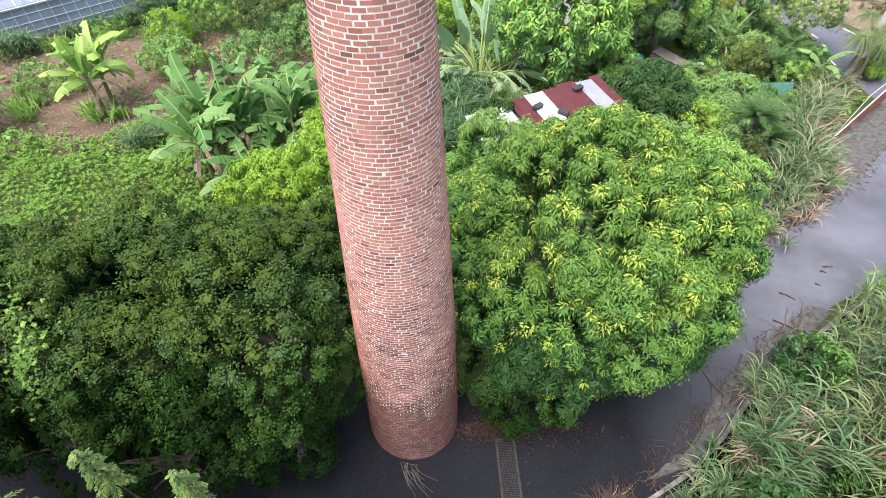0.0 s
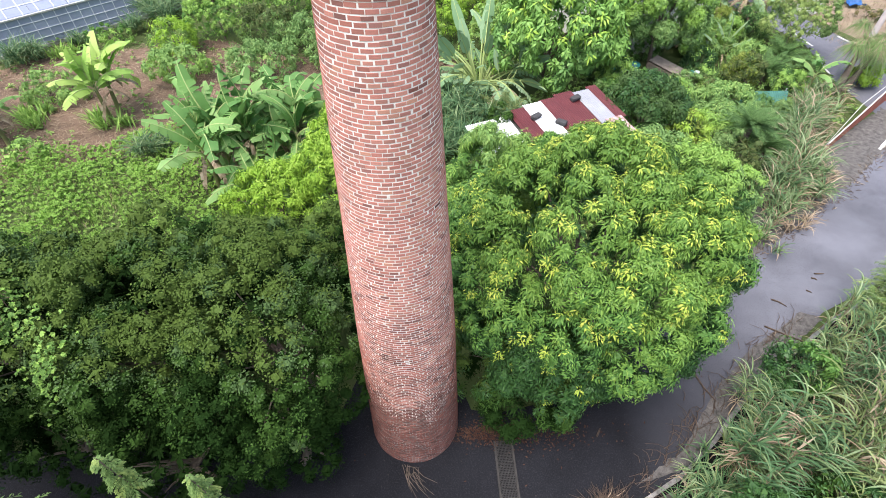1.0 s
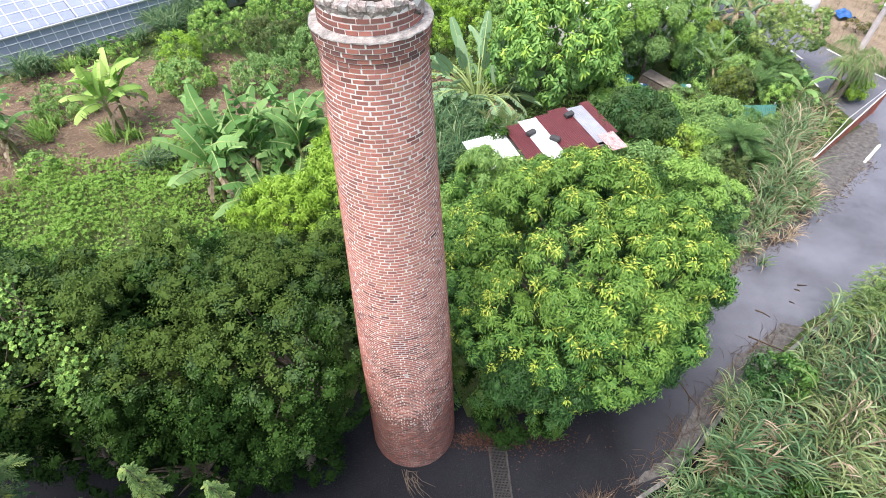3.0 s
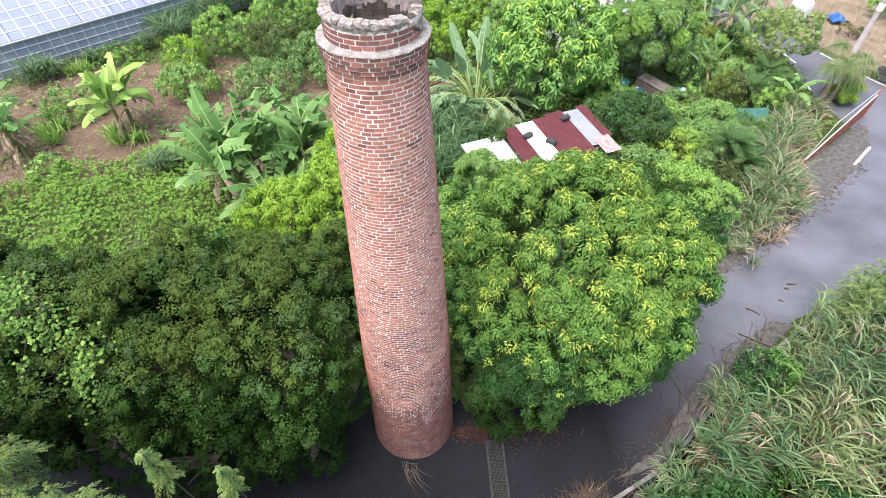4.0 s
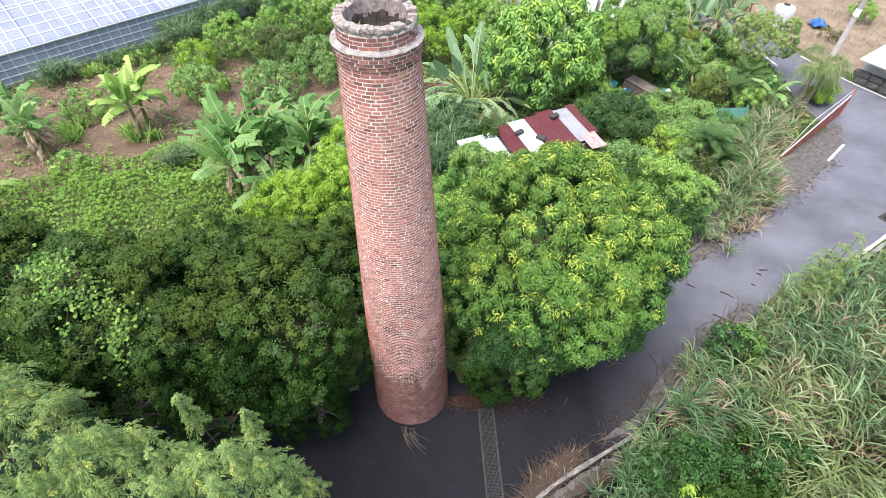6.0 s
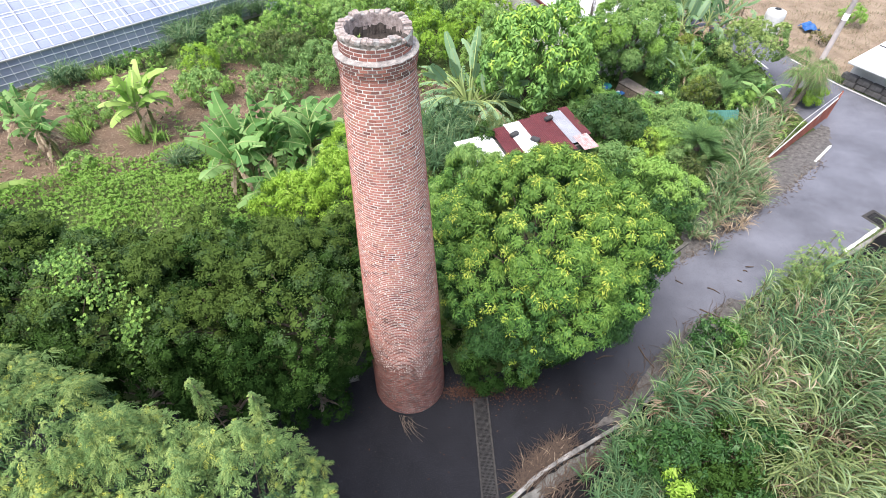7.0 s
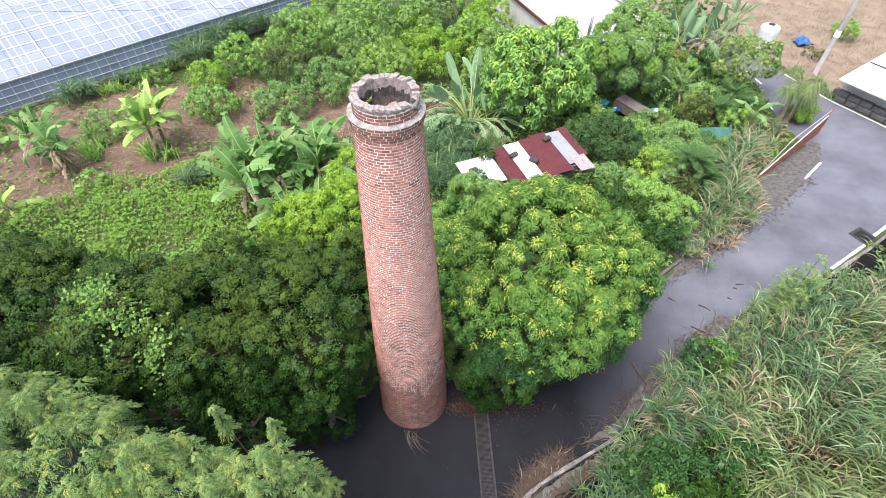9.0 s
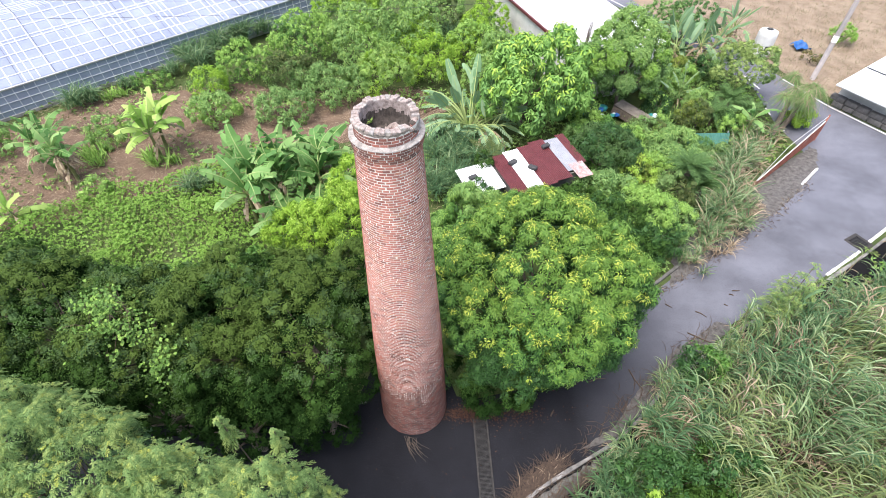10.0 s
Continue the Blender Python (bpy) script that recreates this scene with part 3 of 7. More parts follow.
# ---- ground, roads ----
def ground():
    n = 60
    xs = np.sign(np.linspace(-1, 1, n)) * np.abs(np.linspace(-1, 1, n)) ** 3 * 1500
    gx, gy = np.meshgrid(xs, xs, indexing="ij")
    v = np.stack([gx, gy + 10, np.full_like(gx, -0.02)], -1).reshape(-1, 3)
    i, j = np.meshgrid(np.arange(n - 1), np.arange(n - 1), indexing="ij")
    q = np.stack([i * n + j, (i + 1) * n + j, (i + 1) * n + j + 1, i * n + j + 1], -1)
    tagged(new("ground", npmesh("ground", v, q, GROUND)), "overgrown green and brown earth between the trees", "ground", "", "structure")


FAR_EDGE = [(-40, -1.2), (-12, -1.0), (-4, -1.0), (-2.3, -0.5), (-1.6, 1.6), (1.2, 1.5), (1.7, 0.2), (2.4, 0.1), (4.7, 0.6), (6.3, 1.75), (10.5, 5.15), (12.5, 6.6), (15.3, 8.45), (18.7, 11.0), (21.2, 12.9), (22.6, 14.3)]
NEAR_EDGE = [(-40, -9), (-12, -8), (0, -8.0), (2.2, -6.4), (3.0, -4.1), (4.15, -3.4), (5.65, -2.55), (7.25, -1.70), (8.45, -0.82), (9.6, 0.28), (11.1, 1.5), (13.7, 3.65), (18.55, 6.0), (21.35, 7.75), (23.5, 9.2), (27, 11.4)]
CROSS = [(22.6, 14.3), (22.3, 16.5), (22.0, 18.5), (22.4, 23.0), (20.0, 29.0), (15.2, 38.0), (6, 60), (11, 62), (18.9, 38.5), (22.6, 30.0), (25.0, 24.3), (26.4, 21.0), (28.4, 17.7), (33.0, 10.4), (44, -8), (38, -12), (30, 4.5), (27, 11.4)]


def roads():
    sheet("road", FAR_EDGE + NEAR_EDGE[::-1], 0.004, ASPHALT, "dark asphalt lane with pale dried silt", "road")
    sheet("road", CROSS, 0.0, ASPHALT, "grey asphalt side road at the junction", "road")
    sheet("verge", ragged([(11.5, 5.5), (13.2, 6.75), (15.6, 8.35), (18.8, 10.75), (21.2, 12.75), (22.5, 14.2), (23.3, 15.9), (23.0, 16.2), (18.0, 12.6), (15.0, 10.3), (12.2, 7.6)], 0.13, 0.05, 3), 0.010, MUD, "cracked dried silt along the lane", "verge")
    sheet("verge", ragged([(6.0, -1.9), (7.6, -0.9), (9.0, 0.75), (10.6, 2.2), (13.0, 3.7), (13.6, 3.4), (10.9, 1.5), (9.1, 0.0), (7.4, -1.5)], 0.2, 0.03, 5), 0.012, MUD, "muddy strip with twigs beside the drain", "verge")
    sheet("soil", ragged([(-26, 8.4), (-19.6, 9.3), (-18.0, 10.0), (-16.8, 11.0), (-14.8, 11.7), (-13.0, 12.6), (-10.2, 14.1), (-7, 16.0), (-3.5, 17.0), (0.5, 18.5), (2, 21.5), (-1.4, 23), (-5.6, 21.2), (-8.6, 21.6), (-12.5, 23.6), (-16.8, 22.4), (-21.2, 21.8), (-26, 18.0)], 0.25, 0.09, 7), 0.004, SOIL, "bare brown soil with straw and dead stalks", "soil")
    sheet("dry_field", ragged([(19.6, 31.5), (23.4, 30.2), (25.6, 24.6), (27.0, 21.8), (31, 20), (60, 20), (60, 60), (8, 70), (16.5, 42)], 1.0, 0.2, 9), 0.006, DRYFIELD, "dry pale brown field beyond the side road", "field")
    lines = [([(19.0, 6.28), (21.4, 7.8)], 0.14), ([(21.5, 7.95), (26.8, 11.5)], 0.14), ([(20.9, 12.75), (22.5, 14.2)], 0.13), ([(33.0, 10.1), (28.3, 17.5), (26.3, 20.75), (24.9, 24.1)], 0.14),
             ([(22.2, 17.8), (22.18, 18.4)], 0.12), ([(22.12, 19.6), (22.15, 20.4)], 0.12), ([(22.75, 22.8), (22.4, 24.6)], 0.12), ([(18.6, 33.0), (15.8, 37.8)], 0.14)]
    for n, (ln, w) in enumerate(lines):
        ribbon("road_line", ln, w, 0.016, ROADPAINT, "worn white line painted on the asphalt", "road line", wobble=0.012, n=30, seed=n)
    # kerb and ditch on the near side of the lane
    ribbon("kerb", [(3.3, -4.1), (4.35, -3.25), (5.7, -2.5), (7.2, -1.7), (8.4, -0.8), (9.6, 0.35), (11.2, 1.55), (13.9, 3.35), (18.6, 5.78), (21.5, 7.55), (27, 11.2)], 0.12, -0.05, KERBPALE, "worn pale concrete kerb along the ditch", "kerb", height=0.14, n=70, wobble=0.01)
    ribbon("shoulder", [(3.5, -4.45), (4.6, -3.52), (5.9, -2.82), (7.0, -2.2)], 0.42, -0.003, KERB, "dirty concrete strip between kerb and ditch", "shoulder", n=20, wobble=0.03, seed=4)
    # flat strip; the ditch's depth and shade are only its near-black colour
    ribbon("ditch", [(2.6, -5.6), (4.25, -4.25), (6.1, -3.0), (7.85, -2.1), (9.15, -1.0), (10.45, 0.2), (14.0, 2.55), (18.8, 5.0), (27, 10.2)], 1.50, -0.008, PIT_SHADE, "flat roadside ditch strip with its shade painted near black", "ditch", n=40)
    ribbon("kerb", [(9.6, 4.75), (10.9, 5.75), (12.2, 6.75)], 0.14, -0.05, KERB, "short weathered concrete kerb by the hedge", "kerb", height=0.17, n=14)
    ribbon("kerb", [(-3.6, -0.9), (-2.3, -0.15), (-1.75, 0.0)], 0.14, -0.05, KERB, "low concrete kerb near the chimney", "kerb", height=0.2, n=10)


def drain():
    """A long channel drain with iron gratings, and a square one by the junction."""
    ob = root("channel_drain", (2.55, -0.72, 0.0), "long iron drain grating set across the asphalt", "drain", turn=2.6)
    # flat near-black plate that paints the dark below the gratings
    bm = bmesh.new()
    box(bm, 0.48, 4.48, 0.02, (0, -2.24, 0.004))
    part("pit", bmmesh("pit", bm, PIT_SHADE), ob)
    for s in (-1, 1):
        bm = bmesh.new()
        box(bm, 0.06, 4.48, 0.03, (s * 0.24, -2.24, 0.010), bevel=0.006)
        part("side_strip", bmmesh("side_strip", bm, EDGING), ob, "dirty concrete edge strip")
    bm = bmesh.new()
    for x in np.linspace(-0.195, 0.195, 11):
        box(bm, 0.011, 0.61, 0.02, (x, 0, 0.026))
    for y in np.linspace(-0.30, 0.30, 15):
        box(bm, 0.40, 0.011, 0.018, (0, y, 0.026))
    me = bmmesh("grating", bm, IRON)
    for i in range(7):
        part("grating", me, ob, "", pose(0, -0.32 - 0.63 * i, 0, 0, 0, random.uniform(-0.5, 0.5)))
    ob = root("street_drain", (21.65, 8.38, 0.0), "square street drain with an iron grating", "drain", turn=29)
    bm = bmesh.new()
    box(bm, 0.95, 0.95, 0.02, (0, 0, 0.008), bevel=0.005)
    part("surround", bmmesh("surround", bm, EDGING), ob)
    bm = bmesh.new()
    for x in np.linspace(-0.3, 0.3, 13):
        box(bm, 0.02, 0.66, 0.02, (x, 0, 0.028))
    for y in np.linspace(-0.32, 0.32, 6):
        box(bm, 0.64, 0.02, 0.022, (0, y, 0.028))
    part("grating", bmmesh("grating", bm, IRON), ob)
    # thin near-black plate; the dark under these bars is colour only
    bm = bmesh.new()
    box(bm, 0.66, 0.68, 0.004, (0, 0, 0.019))
    part("pit", bmmesh("pit", bm, PIT_SHADE), ob)


# ---- the chimney ----
R_FOOT, R_FALL, COURSE, BRICK_LEN = 1.30, 0.0483, 0.0705, 0.1625
Z_CORBEL, Z_LEDGE, Z_RIM = 11.91, 12.26, 12.63


def brick_block(w, h, deep, r, e=0.0022):
    """Vertices and quads of one brick: x along the wall, -y outwards, its front bent to radius r."""
    x, z = w / 2, h / 2
    xs = (-x, 0.0, x)
    bend = lambda v: v * v / (2 * r)
    v = [(u, deep, zz) for zz in (-z, z) for u in xs] + [(u, e + bend(u), zz) for zz in (-z, z) for u in xs]
    v += [(u * (1 - e / x), bend(u), zz * (1 - e / z)) for zz in (-z, z) for u in xs]
    q = []
    for o in (0, 6):
        for i in range(2):
            q.append([o + i, o + i + 1, o + 7 + i, o + 6 + i])
            q.append([o + 9 + i, o + 10 + i, o + 4 + i, o + 3 + i])
        q.append([o + 3, o, o + 6, o + 9])
        q.append([o + 2, o + 5, o + 11, o + 8])
    q += [[12, 13, 16, 15], [13, 14, 17, 16]]
    return np.array(v), np.array(q)


def lathe(profile, n=72, mat=None, name="ring", jitter=None):
    """A ring turned from a profile of (radius, z); jitter(angle, index) moves its points."""
    a = np.linspace(0, 2 * np.pi, n, endpoint=False)
    v = []
    for i, (r, z) in enumerate(profile):
        for t in a:
            dr, dz = jitter(t, i) if jitter else (0, 0)
            v.append(((r + dr) * math.cos(t), (r + dr) * math.sin(t), z + dz))
    q = [[i * n + j, i * n + (j + 1) % n, (i + 1) * n + (j + 1) % n, (i + 1) * n + j] for i in range(len(profile) - 1) for j in range(n)]
    return npmesh(name, v, q, mat, smooth=False)


def chimney():
    ob = root("brick_chimney", (0, 0, 0), "tall tapering round red-brick chimney with a broken top", "chimney")
    ob.matrix_world = pose(0.085, -0.10, 0, -0.45, -0.33, 0)  # a slight lean
    g = np.random.default_rng(5)
    rad = lambda z: min(R_FOOT - R_FALL * z, 1.215 - 0.03 * z)  # tapers less near the foot
    # the lowest mortar, in a darker tone than the core above
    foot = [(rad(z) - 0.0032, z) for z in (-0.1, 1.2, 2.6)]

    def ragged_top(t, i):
        """The uneven upper edge of the darker mortar."""
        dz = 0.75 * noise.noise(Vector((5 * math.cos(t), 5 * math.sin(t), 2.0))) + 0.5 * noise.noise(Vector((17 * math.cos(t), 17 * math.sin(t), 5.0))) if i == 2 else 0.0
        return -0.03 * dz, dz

    part("mortar_foot", lathe(foot, 180, MORTAR_DARK, "mortar_foot", ragged_top), ob, "darker grey mortar near the foot")
    core = [(rad(z) - 0.0042, z) for z in np.linspace(1.1, Z_CORBEL, 10)] + [*[(r - 0.0045, Z_CORBEL + 0.037 + COURSE * i + dz) for i, r in enumerate((0.730, 0.748, 0.766, 0.779, 0.786)) for dz in (-0.033, 0.033)], (0.668, Z_LEDGE + 0.03), (0.668, Z_RIM - 0.05)]
    part("mortar_core", lathe(core, 180, MORTAR, "mortar_core"), ob, "pale lime mortar between the bricks")
    acc, kinds = Leaves(1), []
    courses = round(Z_CORBEL / COURSE)
    for c in range(courses):
        z, r = (c + 0.5) * COURSE, rad((c + 0.5) * COURSE)
        n = round(2 * math.pi * r / BRICK_LEN)
        ang = (np.arange(n) + 0.5 * (c % 2) + g.normal(0, 0.05) + g.normal(0, 0.035, n)) * 2 * np.pi / n
        for a in ang:
            w = 2 * math.pi * r / n - g.uniform(0.012, 0.020)
            if g.uniform() < 0.012:
                w *= 0.8
            v, q = brick_block(w, COURSE - g.uniform(0.014, 0.022), 0.03, r)
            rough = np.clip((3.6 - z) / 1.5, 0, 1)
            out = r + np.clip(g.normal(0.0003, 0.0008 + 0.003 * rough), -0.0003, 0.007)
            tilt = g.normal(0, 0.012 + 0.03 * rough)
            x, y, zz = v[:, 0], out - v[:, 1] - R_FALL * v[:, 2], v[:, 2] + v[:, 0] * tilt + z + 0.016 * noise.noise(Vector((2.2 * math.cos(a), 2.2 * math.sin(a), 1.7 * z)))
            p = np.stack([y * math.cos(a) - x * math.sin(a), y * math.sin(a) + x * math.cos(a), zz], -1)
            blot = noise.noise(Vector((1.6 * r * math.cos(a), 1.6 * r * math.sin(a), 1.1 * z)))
            # share of the darkest bricks grows towards the foot, in blotches
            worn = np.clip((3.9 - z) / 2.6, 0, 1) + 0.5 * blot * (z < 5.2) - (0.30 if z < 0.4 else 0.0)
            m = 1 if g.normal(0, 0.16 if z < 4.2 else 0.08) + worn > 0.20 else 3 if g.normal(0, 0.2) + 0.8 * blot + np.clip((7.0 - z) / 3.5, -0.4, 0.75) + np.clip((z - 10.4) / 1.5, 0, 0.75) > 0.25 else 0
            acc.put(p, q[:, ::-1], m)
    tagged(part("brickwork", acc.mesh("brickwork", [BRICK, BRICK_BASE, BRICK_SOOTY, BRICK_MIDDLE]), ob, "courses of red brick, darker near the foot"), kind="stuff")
    v, q = brick_block(0.146, COURSE - 0.018, 0.04, 0.72)
    meshes = [npmesh("brick", v, q[:, ::-1], m) for m in (BRICK_SOOTY, BRICK_MIDDLE)]
    rows = [(Z_CORBEL + 0.037 + COURSE * i, (0.730, 0.748, 0.766, 0.779, 0.786)[i], 0) for i in range(5)] + [(Z_LEDGE + 0.068 + COURSE * i, 0.675, 1) for i in range(3)]
    for c, (z, r, upper) in enumerate(rows):
        n = round(2 * math.pi * r / BRICK_LEN)
        for i in range(n):
            a = (i + 0.5 * (c % 2) + g.normal(0, 0.03)) * 2 * math.pi / n
            if upper and abs((a + 0.25 + math.pi) % (2 * math.pi) - math.pi) < 0.34 and c > 6:
                continue
            b = part("brick", meshes[int(g.uniform() < (0.35 if upper else 0.75 - 0.12 * c))], ob)
            rr = r + 0.001 + np.clip(g.normal(0, 0.0015), -0.002, 0.004)
            b.matrix_local = Matrix.Translation((rr * math.cos(a), rr * math.sin(a), z)) @ pose(0, 0, 0, 0, g.normal(0, 0.6), math.degrees(a) + 90) @ Matrix.Diagonal(((2 * math.pi * r / n - g.uniform(0.013, 0.02)) / 0.146, 1, 1, 1))
    bumpy = lambda t, i: (0.014 * noise.noise(Vector((3 * math.cos(t), 3 * math.sin(t), i))), 0.016 * noise.noise(Vector((7 * math.cos(t), 7 * math.sin(t), i + 9))))
    part("cement_ledge", lathe([(0.778, Z_LEDGE - 0.008), (0.795, Z_LEDGE - 0.004), (0.790, Z_LEDGE + 0.012), (0.75, Z_LEDGE + 0.022), (0.672, Z_LEDGE + 0.034)], 96, CEMENT, "cement_ledge", bumpy), ob, "grey cement weathering ledge")
    broken = lambda t: math.exp(-(((t + 0.22 + math.pi) % (2 * math.pi) - math.pi) / 0.42) ** 4)
    wave = lambda t: 0.035 * noise.noise(Vector((2.6 * math.cos(t), 2.6 * math.sin(t), 4.0)))

    def rim(t, i):
        low = -0.22 * broken(t) * (i in (1, 2, 3)) + 0.05 * noise.noise(Vector((9 * math.cos(t), 9 * math.sin(t), 2.0))) * (i == 0)
        return (0.02 * noise.noise(Vector((8 * math.cos(t), 8 * math.sin(t), i * 3.0))), (wave(t) + 0.02 * noise.noise(Vector((14 * math.cos(t), 14 * math.sin(t), i * 2.0))) if i in (1, 2, 3) else 0) + low)

    top = part("rim", lathe([(0.668, Z_RIM - 0.12), (0.682, Z_RIM - 0.045), (0.60, Z_RIM + 0.008), (0.525, Z_RIM + 0.0), (0.51, Z_RIM - 0.25)], 110, RIMSTONE, "rim", rim), ob, "crumbling cemented brick rim")
    # header bricks set on edge round the rim, broken away on one side
    for i in range(40):
        t = 2 * math.pi * i / 40 + g.normal(0, 0.012)
        gone = broken(t)
        if g.uniform() < gone * 0.9:
            continue
        bm = bmesh.new()
        lump = g.uniform() < (0.45 if math.sin(t) > 0 else 0.08)
        hh = 0.070 + (g.uniform(0.01, 0.05) if lump else g.uniform(-0.008, 0.006))
        box(bm, 0.098 + g.normal(0, 0.005), 0.165 + g.normal(0, 0.012), hh, bevel=0.012)
        for vv in bm.verts:
            vv.co.x *= 1 - vv.co.y / 0.606
            vv.co += Vector(g.normal(0, 0.005, 3))
        r = 0.606 + g.normal(0, 0.006)
        part("brick", bmmesh("brick", bm, (RIMSTONE, CEMENT, RIMSTONE)[i % 3]), top, "", pose(r * math.cos(t), r * math.sin(t), Z_RIM - 0.058 + hh / 2 + wave(t) - 0.18 * gone, g.normal(0, 3), g.normal(0, 3), math.degrees(t) + 90 + g.normal(0, 3)))
    part("flue_lining", lathe([(0.522, Z_RIM - 0.20), (0.51, 12.45), (0.49, 12.25), (0.42, 12.12), (0.22, 12.06), (0.02, 12.08)], 72, SOOT, "flue_lining", lambda t, i: (0.035 * noise.noise(Vector((6 * math.cos(t), 6 * math.sin(t), i * 2.0))), 0.07 * noise.noise(Vector((4 * math.cos(t), 4 * math.sin(t), i + 3.0))))), ob, "sooty lining with rubble inside the flue")
    # loose rubble in the broken gap
    for i in range(84):
        bm = bmesh.new()
        s = g.uniform(0.035, 0.09) if i < 46 else g.uniform(0.06, 0.13)
        box(bm, s * 1.4, s, s * 0.8, bevel=0.012)
        for vv in bm.verts:
            vv.co += Vector(g.normal(0, 0.008, 3))
        if i < 26:
            t, r, zz = -0.22 + g.uniform(-0.4, 0.4), g.uniform(0.53, 0.66), Z_LEDGE + g.uniform(0.15, 0.25)
        else:
            t, r, zz = g.uniform(0, 6.28), g.uniform(0.05, 0.42), 12.10
        part("rubble", bmmesh("rubble", bm, (RIMSTONE, SOOT, BRICK_SOOTY)[i % 3]), ob, "", pose(r * math.cos(t), r * math.sin(t), zz, g.uniform(-30, 30), g.uniform(-30, 30), g.uniform(0, 360)))
    # a small white patch on the shaft
    bm = bmesh.new()
    for k in range(3):
        box(bm, 0.11 - 0.02 * k, 0.008, 0.02, (0.02 * k, 0, -0.06 * k), bevel=0.003)
    a = math.radians(-90 + 4)
    z = 5.05
    part("white_mark", bmmesh("white_mark", bm, WHITE), ob, "small white painted patch", pose((rad(z) + 0.002) * math.cos(a), (rad(z) + 0.002) * math.sin(a), z, 0, 0, math.degrees(a) + 90))
    tuft = Leaves(8)
    tuft.tufts(np.array([[-0.36, 0.30, 12.22], [-0.33, 0.27, 12.27]]), np.array([[0, 0, 1.0]] * 2), 9, 0.13, 0.045, (15, 80), 0.2)
    tagged(new("weed", tuft.mesh("weed", [L_BAMBOO])), "small green weed growing inside the flue", "weed")



# ---- trees ----
def trees():
    fine = dict(lobe=0.25, leaves=125, brush=0.6, length=0.060, width=0.040, tilt=(5, 60), droop=0.0, zmin=-0.32, uneven=0.07, inner=0.8, cover=0.9, lift=0.6, big=0.70, bough_light=0.35, top_light=1.0)
    mango = dict(lobe=0.25, leaves=125, length=0.108, width=0.037, tilt=(-10, 40), droop=0.2, young=0.42, zmin=-0.55, uneven=0.04, inner=0.9, cover=1.1, lift=0.7, big=0.70, bough_light=0.6, top_light=1.15)
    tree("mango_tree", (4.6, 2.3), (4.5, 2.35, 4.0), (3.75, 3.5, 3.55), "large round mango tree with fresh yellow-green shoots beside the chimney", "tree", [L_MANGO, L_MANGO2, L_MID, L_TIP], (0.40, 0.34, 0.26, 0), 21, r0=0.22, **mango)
    # darker leaf mix than the main crown, with the shade below it painted in
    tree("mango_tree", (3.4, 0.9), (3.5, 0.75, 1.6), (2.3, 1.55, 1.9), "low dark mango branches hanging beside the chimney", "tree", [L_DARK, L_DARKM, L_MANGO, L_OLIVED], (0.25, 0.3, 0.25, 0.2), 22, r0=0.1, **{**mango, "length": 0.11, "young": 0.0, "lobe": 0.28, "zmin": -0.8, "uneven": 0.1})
    lime = {**mango, "lobe": 0.27, "young": 0.5, "length": 0.13, "width": 0.045, "uneven": 0.12, "leaves": 90, "big": 0.55}
    tree("mango_tree", (-4.9, 7.2), (-5.0, 7.1, 1.9), (1.9, 1.4, 1.6), "young mango tree with bright lime-green leaves", "tree", [L_MID, L_LIME, L_YOUNG], (0.15, 0.85, 0), 23, r0=0.12, **lime)
    tree("mango_tree", (-3.3, 7.5), (-3.2, 7.4, 2.5), (1.4, 1.3, 1.7), "lime-green mango tree leaning to the chimney", "tree", [L_MID, L_LIME, L_YOUNG], (0.15, 0.85, 0), 24, r0=0.12, **lime)
    tree("mango_tree", (-2.9, 9.6), (-3.0, 9.5, 2.2), (1.3, 1.2, 1.7), "small lime-green mango tree behind the chimney", "tree", [L_MID, L_LIME, L_YOUNG], (0.2, 0.8, 0), 25, r0=0.10, **lime)
    tree("broadleaf_tree", (2.3, 5.0), (2.2, 5.0, 3.7), (1.7, 1.6, 2.5), "olive-green fine-leaved tree between chimney and shed", "tree", [L_MANGO2, L_WEED, L_SHRUB], (0.5, 0.35, 0.15), 26, r0=0.12, **{**mango, "length": 0.16, "width": 0.034, "young": 0.0})
    dark = [((-3.1, 0.9), (-3.3, 0.4, 3.1), (2.3, 2.9, 3.1), 31), ((-6.0, 0.9), (-6.2, 0.8, 3.2), (2.3, 2.9, 3.0), 32), ((-9.1, 0.8), (-9.1, 0.7, 3.1), (2.3, 2.6, 2.9), 33),
            ((-12.8, 1.8), (-12.9, 1.7, 2.8), (2.6, 2.7, 2.8), 34), ((-16.4, 2.8), (-16.5, 2.8, 2.4), (2.7, 2.7, 2.5), 35), ((-8.3, 3.4), (-8.3, 3.3, 1.7), (2.2, 1.6, 1.7), 36),
            ((-5.0, 4.3), (-5.0, 4.2, 1.9), (1.8, 1.4, 1.8), 37), ((-1.9, 3.6), (-2.0, 3.6, 2.6), (1.3, 1.3, 2.3), 40), ((-20.5, 4.6), (-20.5, 4.6, 2.1), (2.7, 2.4, 2.1), 41),
            ((-2.9, -1.3), (-2.9, -1.2, 1.5), (1.35, 1.1, 1.5), 42), ((-5.2, -1.8), (-5.2, -1.6, 1.9), (1.8, 1.2, 1.9), 43), ((-8.2, -1.3), (-8.2, -1.2, 1.6), (2.0, 1.2, 1.6), 46), ((-11.2, -0.9), (-11.2, -0.8, 1.9), (2.0, 1.3, 1.9), 44), ((-14.9, -0.3), (-14.9, -0.2, 1.9), (2.2, 1.6, 1.9), 45)]
